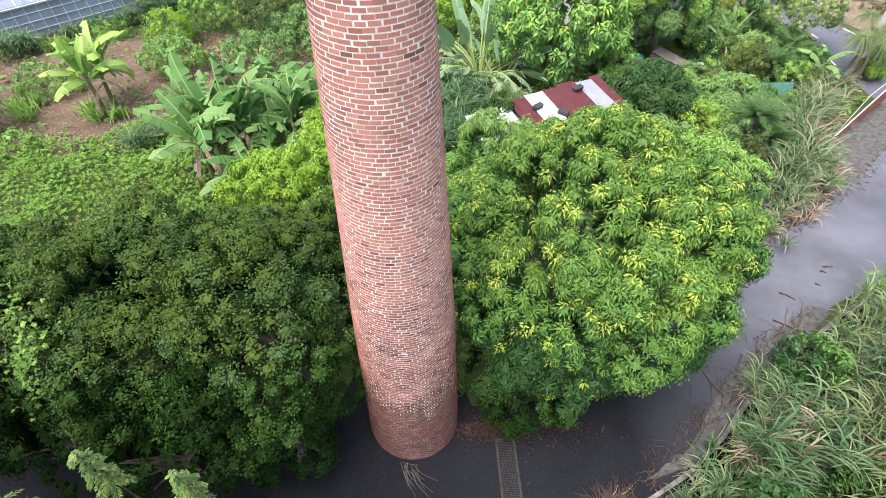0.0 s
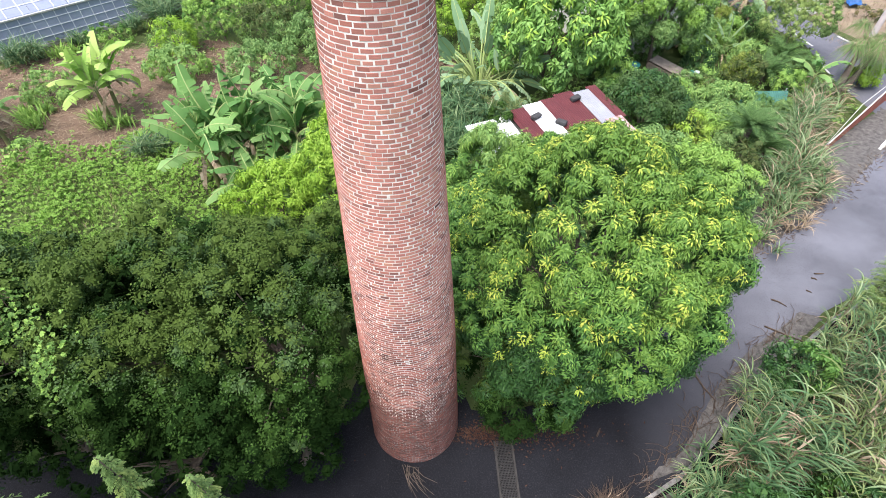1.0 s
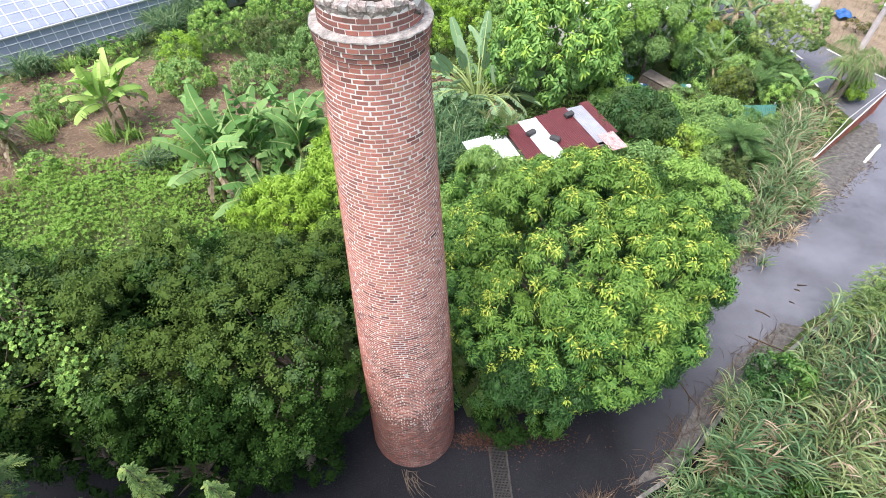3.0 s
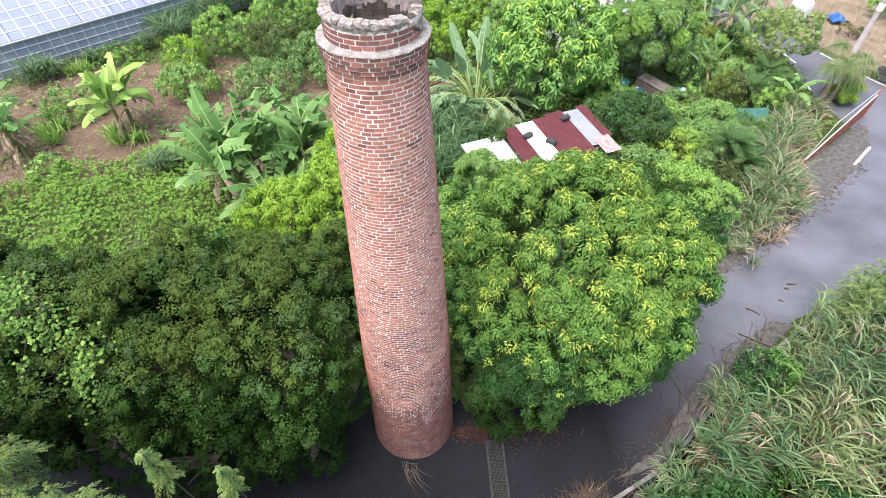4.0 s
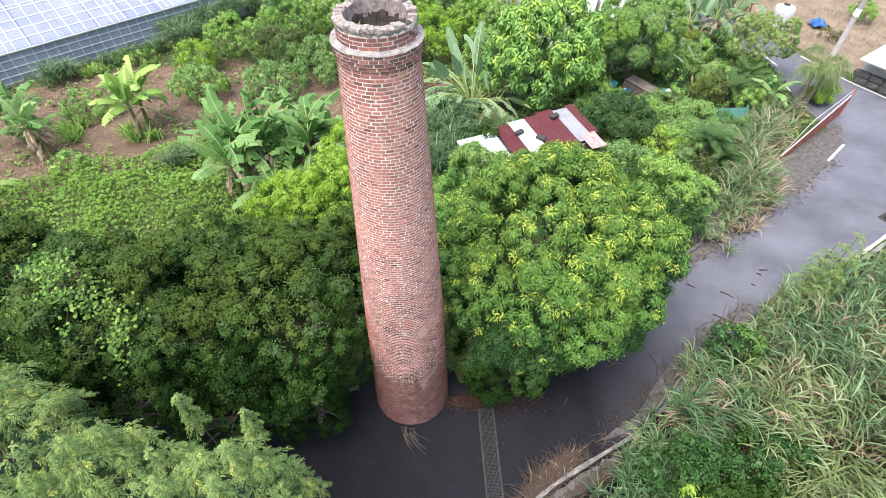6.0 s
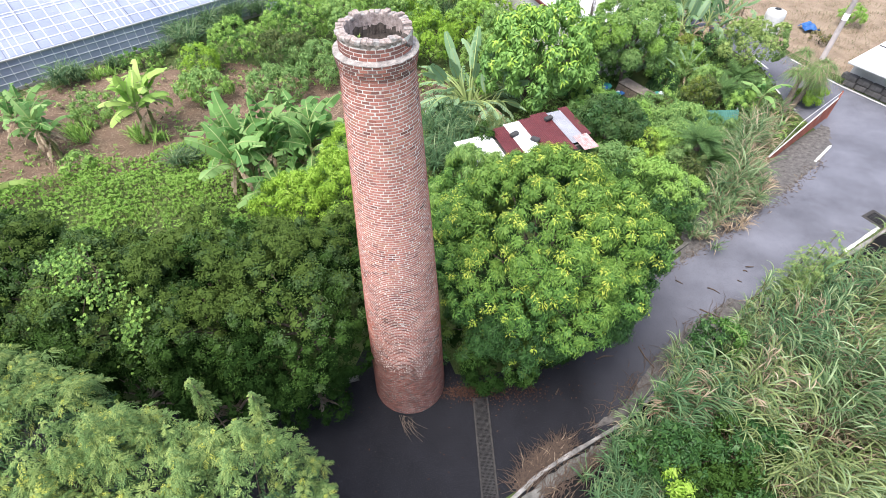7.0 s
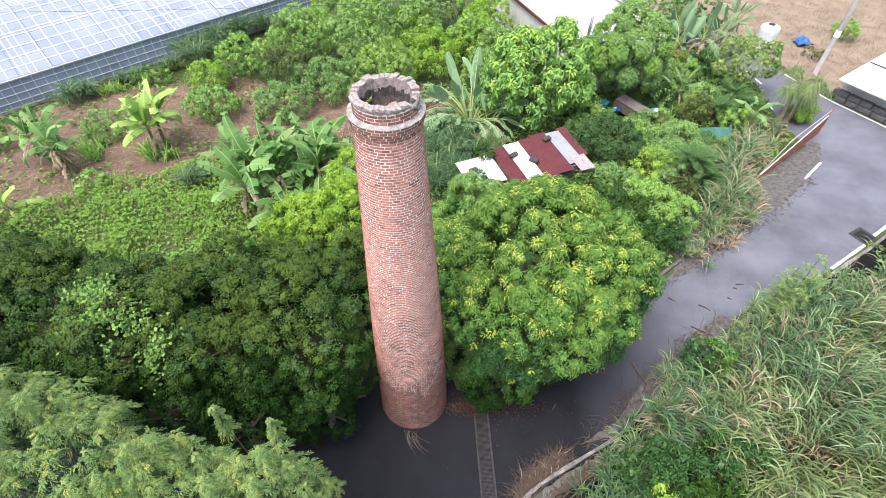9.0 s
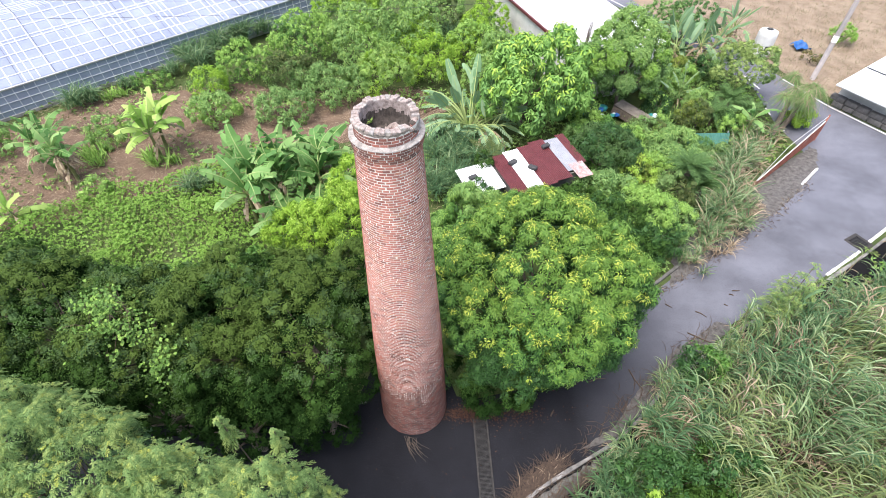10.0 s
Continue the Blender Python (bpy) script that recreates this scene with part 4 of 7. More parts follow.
    for base, c, r, seed in dark:
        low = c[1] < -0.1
        # low trees get almost only the darkest leaves, shade put into the colour
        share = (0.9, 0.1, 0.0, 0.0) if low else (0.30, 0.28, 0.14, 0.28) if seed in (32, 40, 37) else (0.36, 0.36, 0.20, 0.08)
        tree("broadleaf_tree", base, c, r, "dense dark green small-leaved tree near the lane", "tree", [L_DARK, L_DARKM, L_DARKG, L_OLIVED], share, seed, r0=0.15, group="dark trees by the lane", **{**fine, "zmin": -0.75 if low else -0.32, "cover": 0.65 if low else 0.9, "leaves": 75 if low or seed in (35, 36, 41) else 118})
    # the smaller trees and bushes east and north of the mango
    tree("broadleaf_tree", (6.1, 18.9), (6.6, 18.0, 3.1), (3.3, 2.8, 2.9), "tree with large bright green drooping leaves behind the shed", "tree", [L_BROAD, L_BROAD2, L_YOUNG], (0.2, 0.8, 0), 51, r0=0.18, lobe=0.36, leaves=36, length=0.25, width=0.125, tilt=(0, 40), droop=0.25, k=2, young=0.8, zmin=-0.6, uneven=0.08, inner=0.8, cover=0.9, big=0.8)
    tree("broadleaf_tree", (12.3, 20.2), (12.0, 20.3, 3.0), (2.5, 2.1, 3.0), "upright yellow-green small-leaved tree", "tree", [L_SHRUB2, L_FIELD, L_SHRUB], (0.4, 0.35, 0.25), 52, r0=0.13, **{**fine, "length": 0.12, "width": 0.065, "leaves": 90, "cover": 1.0})
    tree("bush", (9.6, 12.7), (9.4, 12.7, 1.9), (2.1, 1.8, 1.8), "dark grey-green rounded bush beside the shed roof", "bush", [L_DARKM, L_DARKG, L_MANGO], (0.4, 0.35, 0.25), 53, r0=0.1, lobe=0.28, leaves=80, length=0.13, width=0.06, tilt=(0, 50), droop=0.2, zmin=-0.5, uneven=0.08)
    leafy = dict(lobe=0.25, leaves=44, tilt=(0, 55), droop=0.2, zmin=-0.4, uneven=0.1, inner=0.9, cover=0.85, r0=0.05, bough_light=0.5)
    bushes = [((14.1, 15.2, 0.8), (1.5, 1.3, 1.0), [L_SHRUB2, L_SHRUB], 63, 0.17, 0.07, "pale green rosette-leaved bush in the thicket"), ((11.1, 11.7, 1.4), (1.0, 0.9, 1.1), [L_LIMEO, L_YOUNG], 69, 0.14, 0.05, "yellow-green bush in the thicket by the lane"), ((12.8, 10.7, 1.1), (1.1, 1.0, 1.2), [L_OLIVE, L_FERN], 70, 0.10, 0.025, "olive fine-leaved bush in the thicket"),
              ((10.7, 8.8, 1.5), (1.5, 1.3, 1.4), [L_SHRUB2, L_WEED], 54, 0.16, 0.065, "light green whorl-leaved bush by the lane"), ((12.3, 9.0, 0.9), (1.2, 1.1, 1.0), [L_SHRUB2, L_WEED], 55, 0.15, 0.06, "light green whorl-leaved bush by the lane"), ((9.2, 10.2, 1.3), (1.5, 1.2, 1.4), [L_WEED, L_SHRUB2], 56, 0.16, 0.065, "light green whorl-leaved bush by the lane"),
              ((10.2, 6.9, 1.1), (1.2, 1.1, 1.2), [L_MANGO, L_DARKM], 57, 0.11, 0.05, "dark green bush by the lane"), ((8.9, 7.9, 1.6), (1.4, 1.3, 1.6), [L_MANGO, L_DARKM], 58, 0.15, 0.055, "dark green bush by the lane"), ((11.3, 7.7, 0.9), (1.1, 1.0, 0.9), [L_MANGO, L_MANGO2], 60, 0.13, 0.05, "dark green bush by the lane"),
              ((16.3, 17.9, 1.0), (0.95, 0.85, 1.0), [L_LIMEO, L_OLIVE], 68, 0.11, 0.07, "round yellow-olive bush in the thicket"), ((11.9, 13.0, 0.9), (1.2, 1.1, 1.0), [L_SHRUB2, L_WEED], 62, 0.15, 0.06, "pale green bush in the thicket"), ((13.6, 13.4, 0.6), (1.3, 1.2, 0.8), [L_WEED, L_SHRUB2], 61, 0.14, 0.06, "pale green bush in the thicket"),
              ((16.0, 14.6, 0.6), (1.4, 1.1, 0.9), [L_FERN, L_GREY], 59, 0.16, 0.03, "feathery grey-green bush by the verge"), ((23.0, 18.4, 0.5), (0.8, 0.7, 0.7), [L_LIME, L_WEED], 64, 0.14, 0.06, "bright green bush beside the fence's end"), ((6.0, 8.8, 1.8), (1.6, 0.8, 1.0), [L_MANGO, L_DARKM], 65, 0.14, 0.055, "dark green bush under the shed's eaves"),
              ((2.2, 9.0, 1.7), (1.0, 0.8, 1.1), [L_OLIVE, L_MANGO], 66, 0.13, 0.05, "olive bush under the shed's eaves"), ((12.9, 16.6, 0.7), (1.2, 1.0, 0.9), [L_OLIVE, L_SHRUB2], 160, 0.14, 0.05, "leafy green bush in the thicket"), ((18.7, 17.6, 0.5), (1.0, 0.9, 0.8), [L_GREY, L_WEED], 166, 0.15, 0.04, "leafy green bush in the thicket"), ((8.0, 6.0, 1.0), (1.0, 1.2, 1.1), [L_MANGO, L_DARKM], 167, 0.14, 0.05, "dark green bush by the lane"), ((4.1, 8.2, 1.6), (1.2, 0.8, 1.0), [L_MANGO, L_MANGO2], 168, 0.14, 0.05, "green bush under the shed's eaves"), ((7.6, 9.6, 1.4), (1.0, 0.9, 1.2), [L_MANGO, L_DARKM], 169, 0.13, 0.05, "dark green bush beside the shed's wall"), ((3.1, 11.1, 2.65), (0.5, 0.5, 0.65), [L_DARKM, L_MANGO], 170, 0.12, 0.045, "dark green bush growing up beside the shed roof"), ((2.85, 9.5, 2.3), (0.75, 0.6, 0.65), [L_DARKM, L_MANGO], 171, 0.12, 0.045, "dark green bush under the shed's eaves"), ((10.0, 16.8, 0.8), (1.4, 1.2, 1.0), [L_MANGO2, L_WEED], 172, 0.13, 0.05, "leafy green bush in the thicket"), ((9.0, 15.2, 0.9), (1.3, 1.2, 1.1), [L_SHRUB2, L_MANGO2], 173, 0.14, 0.05, "leafy green bush in the thicket"), ((11.3, 15.2, 0.8), (1.3, 1.2, 1.1), [L_MANGO, L_WEED], 174, 0.14, 0.05, "leafy green bush in the thicket"), ((15.6, 21.6, 0.9), (1.4, 1.2, 1.2), [L_WEED, L_SHRUB2], 175, 0.14, 0.05, "leafy green bush in the thicket"), ((14.7, 19.6, 0.6), (0.9, 0.8, 0.8), [L_MANGO, L_WEED], 176, 0.16, 0.06, "leafy green bush in the thicket"), ((12.4, 21.9, 0.7), (1.3, 1.0, 1.0), [L_MANGO2, L_SHRUB2], 177, 0.14, 0.05, "leafy green bush in the thicket"), ((16.8, 22.9, 0.9), (1.2, 1.0, 1.2), [L_WEED, L_LIMEO], 178, 0.13, 0.05, "leafy green bush in the thicket"), ((19.0, 23.9, 0.8), (1.1, 0.9, 1.1), [L_MANGO, L_SHRUB2], 179, 0.14, 0.05, "leafy green bush in the thicket"), ((17.0, 19.6, 0.8), (0.9, 0.8, 1.1), [L_WEED, L_SHRUB], 180, 0.12, 0.07, "round light green bush in the thicket"), ((9.6, 18.6, 0.7), (1.2, 1.0, 0.9), [L_MANGO, L_WEED], 181, 0.14, 0.05, "leafy green bush in the thicket"), ((14.0, 16.9, 0.6), (0.8, 0.8, 0.9), [L_SHRUB2, L_WEED], 182, 0.14, 0.05, "leafy green bush in the thicket")]
    for c, r, mats, seed, ln, wd, label in bushes:
        tree("bush", c[:2], c, tuple(1.06 * q for q in r), label, "bush", mats, (0.55, 0.45), seed, length=ln, width=wd, group="thicket by the lane", **leafy)
    north = [((-13.1, 18.8, 0.8), (1.6, 1.3, 1.2), [L_WEED, L_SHRUB], 72, 0.24, 0.085, "loose bush with long bright leaves on the soil"), ((-14.3, 21.8, 0.9), (1.4, 1.2, 1.2), [L_SHRUB, L_LIME], 71, 0.22, 0.055, "bright palmate-leaved bush on the soil"), ((-12.2, 23.6, 1.2), (1.9, 1.6, 1.5), [L_MANGO2, L_WEED], 73, 0.11, 0.05, "dense fine-leaved green bush"),
             ((-8.9, 19.1, 0.8), (2.0, 1.3, 1.1), [L_SHRUB, L_SHRUB2], 74, 0.24, 0.07, "loose spreading bush with drooping compound leaves"), ((-6.0, 21.3, 1.0), (2.1, 1.4, 1.3), [L_SHRUB, L_SHRUB2], 75, 0.24, 0.07, "loose spreading bush with drooping compound leaves"), ((-9.0, 22.8, 1.1), (1.8, 1.4, 1.3), [L_SHRUB2, L_OLIVE], 82, 0.18, 0.06, "loose olive-green bush on the soil"),
             ((-2.6, 22.6, 1.5), (2.2, 1.6, 1.7), [L_LIME, L_BAMBOO], 76, 0.26, 0.04, "bright yellow-green narrow-leaved bush"), ((-4.4, 25.6, 2.0), (2.3, 1.8, 2.2), [L_WEED, L_SHRUB], 77, 0.20, 0.075, "tall bright green bush"), ((-8.6, 26.6, 1.6), (2.4, 2.0, 1.9), [L_MANGO2, L_WEED], 78, 0.14, 0.06, "tall green bush before the greenhouse"),
             ((-1.2, 26.4, 2.1), (2.4, 2.0, 2.4), [L_LIME, L_SHRUB], 79, 0.20, 0.07, "tall bright green bush"), ((-6.3, 30.8, 2.2), (2.8, 2.2, 2.5), [L_SHRUB, L_LIME], 80, 0.20, 0.07, "tall bright green bush"), ((0.4, 23.6, 1.3), (1.6, 1.4, 1.6), [L_BAMBOO, L_LIME], 81, 0.24, 0.04, "bright yellow-green narrow-leaved bush"),
             ((0.3, 30.5, 2.0), (2.4, 2.2, 2.6), [L_OLIVE, L_SHRUB], 97, 0.18, 0.06, "tall green bush beyond the field"), ((3.0, 26.0, 1.4), (1.8, 1.5, 1.7), [L_LIME, L_WEED], 83, 0.18, 0.05, "tall bright green bush"), ((3.9, 22.6, 1.0), (1.5, 1.3, 1.4), [L_BAMBOO, L_SHRUB], 94, 0.2, 0.04, "bright green bush behind the palm"),
             ((17.8, 29.6, 1.6), (1.7, 1.5, 1.8), [L_FERN, L_SHRUB2], 84, 0.16, 0.03, "pale feathery bush by the side road"), ((19.4, 28.8, 1.6), (1.6, 1.4, 1.7), [L_FERN, L_GREY], 85, 0.15, 0.035, "pale feathery bush by the side road"), ((20.6, 21.8, 2.1), (2.0, 1.7, 1.6), [L_FERN, L_FERN2], 86, 0.15, 0.035, "pale feathery bush by the side road"), ((15.0, 24.5, 1.5), (1.8, 1.6, 1.8), [L_OLIVE, L_SHRUB2], 87, 0.14, 0.05, "olive-green bush by the hall"),
             ((5.0, 24.6, 1.3), (1.8, 1.5, 1.7), [L_WEED, L_SHRUB], 111, 0.16, 0.06, "bright green bush behind the palm"), ((4.2, 28.6, 1.5), (2.0, 1.7, 1.9), [L_SHRUB2, L_LIME], 112, 0.2, 0.05, "tall bright green bush beside the hall"), ((6.4, 22.0, 1.0), (1.4, 1.2, 1.4), [L_MANGO2, L_WEED], 113, 0.15, 0.06, "green bush behind a large-leaved tree"),
             ((31.5, 29.5, 0.7), (1.0, 1.0, 0.9), [L_SHRUB, L_WEED], 88, 0.14, 0.05, "leafy green bush growing on the dry field"), ((28.0, 26.4, 0.4), (0.8, 0.7, 0.6), [L_OLIVE, L_STRAWY], 89, 0.12, 0.04, "small olive bush beside the pole"), ((-25.5, 15.2, 0.7), (1.6, 1.3, 1.0), [L_WEED, L_SHRUB], 90, 0.18, 0.06, "green bush at the field's edge"), ((-18.8, 16.8, 0.5), (1.7, 1.2, 0.8), [L_WEED, L_SHRUB], 91, 0.2, 0.05, "green bush beside the banana plants"),
             ((-17.4, 11.7, 0.4), (1.1, 0.8, 0.7), [L_SHRUB, L_WEED], 93, 0.15, 0.06, "small bright bush at the edge of the weeds"), ((-18.6, 22.9, 0.5), (1.3, 0.8, 0.7), [L_WEED, L_MANGO2], 92, 0.16, 0.05, "low bush at the greenhouse's foot")]
    north += [((-10.4, 4.3, 1.2), (1.6, 1.0, 1.3), [L_DARKG, L_MANGO2], 121, 0.10, 0.05, "mid-green bush between the dark trees and the weeds"), ((-13.8, 4.9, 1.0), (1.7, 1.0, 1.2), [L_DARKG, L_FIELD], 122, 0.10, 0.05, "mid-green bush between the dark trees and the weeds"), ((-6.9, 5.5, 1.2), (1.3, 1.0, 1.2), [L_GREY, L_MANGO2], 123, 0.10, 0.045, "grey-green bush between the dark trees and the weeds"), ((-17.5, 5.6, 0.8), (1.7, 0.9, 1.0), [L_DARKG, L_FIELD], 124, 0.10, 0.05, "mid-green bush between the dark trees and the weeds")]
    for c, r, mats, seed, ln, wd, label in north:
        tree("bush", c[:2], c, r, label, "bush", mats, (0.3, 0.7), seed, length=0.8 * ln, width=wd, group="bushes round the field", **{**leafy, "lobe": 0.22, "leaves": 23, "uneven": 0.16, "tilt": (5, 65), "droop": 0.2, "brush": 0.4, "inner": 0.6, "cover": 0.75})
    for c, r, seed in (((10.85, 0.75, 1.2), (0.95, 0.8, 1.15), 95), ((8.4, -3.3, 1.2), (1.4, 1.0, 1.3), 96), ((7.75, -4.2, 1.8), (0.4, 0.4, 0.6), 99), ((9.9, -3.2, 1.5), (1.3, 1.0, 1.6), 98), ((9.0, -4.6, 1.2), (1.4, 0.8, 1.2), 100)):
        tree("bush", c[:2], c, r, "green leafy bush among the tall reeds", "bush", [L_MANGO, L_MANGO2] if seed == 95 else [L_LIME, L_YOUNG] if seed == 99 else [L_DARKM, L_MANGO], (0.6, 0.4), seed, length=0.12, width=0.055, group="bushes in the reeds", **leafy)
    # the creeper over one of the dark trees
    g = np.random.default_rng(3)
    lv = Leaves(4)
    def over(x, y):
        """Height of the crowns that the creeper lies on."""
        z = 3.6
        for c, r in (((-9.1, 0.7, 3.1), (2.3, 2.6, 2.9)), ((-6.2, 0.8, 3.2), (2.3, 2.9, 3.0))):
            q = 1 - ((x - c[0]) / r[0]) ** 2 - ((y - c[1]) / r[1]) ** 2
            z = max(z, c[2] + r[2] * math.sqrt(q) if q > 0 else 0)
        return z

    pts = np.concatenate([g.normal((-8.9, -0.10), (0.50, 0.34), (900, 2)), g.normal((-8.1, -0.7), (0.36, 0.26), (160, 2)), g.normal((-7.3, -1.15), (0.40, 0.24), (170, 2)), g.normal((-9.2, -0.9), (0.30, 0.3), (60, 2)), g.normal((-3.2, 0.9), (0.25, 0.35), (50, 2))])
    pts = np.array([p for p in pts if noise.noise(Vector((p[0] * 1.6, p[1] * 1.6, 2.0))) > -0.30])
    pts = np.c_[pts, [over(*p) + g.uniform(-0.05, 0.28) for p in pts]]
    lv.tufts(pts, np.tile([0.0, -0.3, 1.0], (len(pts), 1)) + g.normal(0, 0.3, pts.shape), 8, 0.060, 0.056, (35, 100), 0.25, 1, g.choice((0, 0, 1), len(pts)), 0.5)
    for i in range(30):
        a, b = pts[g.integers(0, 600, 2)]
        if np.linalg.norm(a - b) < 1.2:
            lv.put(*tube([a, (a + b) / 2 + [0, 0, 0.15], b], [0.008] * 3, 4, False), 2)
    tagged(new("creeper", lv.mesh("creeper", [L_VINE, L_WEED, TWIG])), "light green creeper draped over a dark tree", "creeper", "", "stuff")


def feather_shoots(lv, at, axis, g, leaves=8, size=0.34, pairs=8, mats=(0,), el=(35, 95), sag=0.55, wide=0.024):
    """Shoots with whorls of twice-divided, feather-like leaves that hang over."""
    n = len(at)
    axis = axis / np.linalg.norm(axis, axis=1, keepdims=True)
    ref, oth = frames(axis)
    for j in range(leaves):
        f = (j + 0.5) / leaves
        phi, lean = j * 2.4 + g.uniform(-0.4, 0.4, n), np.radians(el[0] + (el[1] - el[0]) * f + g.normal(0, 6, n))
        way = axis * np.cos(lean)[:, None] + (ref * np.cos(phi)[:, None] + oth * np.sin(phi)[:, None]) * np.sin(lean)[:, None]
        side = np.cross(way, axis)
        side /= np.linalg.norm(side, axis=1, keepdims=True) + 1e-9
        ln = size * g.uniform(0.75, 1.15, n) * (0.6 + 0.4 * f)
        m = np.asarray(g.choice(mats, n))
        for p in range(pairs):
            s = 0.22 + 0.78 * p / (pairs - 1)
            base = at + way * (ln * s)[:, None]
            base[:, 2] -= sag * ln * s * s
            for sg in (-1, 1):
                w = side * sg * 0.75 + way * 0.65 - 0.45 * s * UP + g.normal(0, 0.22, (n, 3))
                w /= np.linalg.norm(w, axis=1, keepdims=True)
                flat = np.cross(w, axis)
                flat /= np.linalg.norm(flat, axis=1, keepdims=True) + 1e-9
                lv.blades(base, w, flat, ln * 0.36 * (1 - 0.75 * abs(s - 0.5)), wide, 0.30, 1, m, 0.5)


def feathery():
    g = np.random.default_rng(77)
    spots = [((-7.6, -5.2), (-7.6, -4.9, 6.0), (2.3, 1.75, 1.9), 81), ((-4.9, -5.8), (-4.9, -5.7, 5.6), (2.0, 1.6, 1.8), 82), ((-2.7, -5.9), (-2.7, -5.75, 5.5), (1.5, 1.3, 1.7), 83), ((-10.2, -4.4), (-10.1, -4.1, 5.9), (2.2, 1.6, 1.8), 84), ((-6.2, -7.6), (-6.2, -7.6, 5.5), (3.6, 1.6, 1.8), 85)]
    for base, c, r, seed in spots:
        ob = root("feathery_tree", (*base, 0), "pale green feathery-leaved tree with yellowish shoot tips", "tree", "feathery trees by the lane")
        c = np.array(c) - [*base, 0]
        at, axis, mids = lobed(c, r, 0.40, 4, g, -0.25, 0.8, 0.12, 0.9)
        lv = Leaves(seed)
        feather_shoots(lv, at, 0.3 * axis + 0.9 * UP, g, 9, 0.31, 8, (0, 0, 0, 1), (45, 108), 0.65, 0.019)
        fresh = at[g.uniform(0, 1, len(at)) < 0.5]
        feather_shoots(lv, fresh + 0.04 * UP, np.tile(UP, (len(fresh), 1)) + g.normal(0, 0.15, (len(fresh), 3)), g, 5, 0.24, 7, (2, 1, 1), (35, 85), 0.4, 0.013)
        edge = mids[(mids[:, 2] > c[2] + 0.2 * r[2]) & (mids[:, 1] > c[1] - 0.2)]
        tall = edge[g.permutation(len(edge))[:7]]
        for dz, k in ((0.35, 1.0), (0.52, 0.85), (0.68, 0.66), (0.82, 0.46), (0.93, 0.3)):
            feather_shoots(lv, tall + np.array([0, 0, dz]), np.tile(UP, (len(tall), 1)) + g.normal(0, 0.06, (len(tall), 3)), g, 5, 0.34 * k, 8, (0, 0, 1), (50, 95), 0.5)
        # inner shoots in a darker copy of the leaf colour, as painted shade
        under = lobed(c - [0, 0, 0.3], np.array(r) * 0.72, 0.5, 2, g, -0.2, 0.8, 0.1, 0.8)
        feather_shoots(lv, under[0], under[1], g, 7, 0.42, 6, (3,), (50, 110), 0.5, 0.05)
        part("trunk", wood((0, 0, -0.05), c * [0.8, 0.8, 0.7], mids, g, 0.09, 20), ob)
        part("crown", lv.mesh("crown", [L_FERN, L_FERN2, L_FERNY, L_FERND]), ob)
    for base, h in (((-4.3, -3.55), 6.5), ((-3.0, -3.7), 6.2), ((14.6, 3.6), 3.4), ((15.0, 3.5), 4.0), ((14.2, 3.3), 3.0), ((14.8, 3.0), 3.6), ((15.4, 3.4), 3.3), ((14.3, 2.7), 3.2)):
        ob = root("feathery_sapling", (*base, 0), "slender pale green feathery sapling", "sapling", "feathery saplings")
        lv = Leaves(int(h * 10))
        n = 14
        far = h < 6
        z = np.linspace(h * (0.8 if not far else 0.45), h, n)
        at = np.c_[g.normal(0, 0.05 if not far else 0.12, (n, 2)), z]
        for i in range(n):
            k = 1 - 0.72 * (i / (n - 1)) ** 1.5
            feather_shoots(lv, at[i : i + 1], UP[None] + g.normal(0, 0.1, (1, 3)), g, 5, (0.34 if not far else 0.55) * k, 9, (0, 0, 1), (50, 95), 0.5)
        part("trunk", npmesh("trunk", *tube([(0, 0, 0), (0.05, 0, h * 0.5), (0, 0, h)], [0.03, 0.022, 0.01], 6), BARK, smooth=True), ob)
        part("crown", lv.mesh("crown", [L_FERN, L_FERN2]), ob)


# ---- reeds and grasses ----
def grass_clump(lv, at, blades, height, width, g, mats, lean=0.5, k=5, spread=0.25):
    base = np.array([at[0], at[1], at[2] if len(at) > 2 else 0.0]) + np.c_[g.normal(0, spread, (blades, 2)), np.zeros(blades)]
    a = g.uniform(0, 6.28, blades)
    out = g.uniform(0.1, lean, blades)
    way = np.stack([np.cos(a) * out, np.sin(a) * out, np.sqrt(1 - out**2)], -1)
    side = np.stack([-np.sin(a), np.cos(a), np.zeros(blades)], -1)
    lv.blades(base, way, side, height * g.uniform(0.6, 1.15, blades), width * g.uniform(0.7, 1.2, blades), g.uniform(0.15, 0.62, blades), k, g.choice(mats, blades), 0.35)


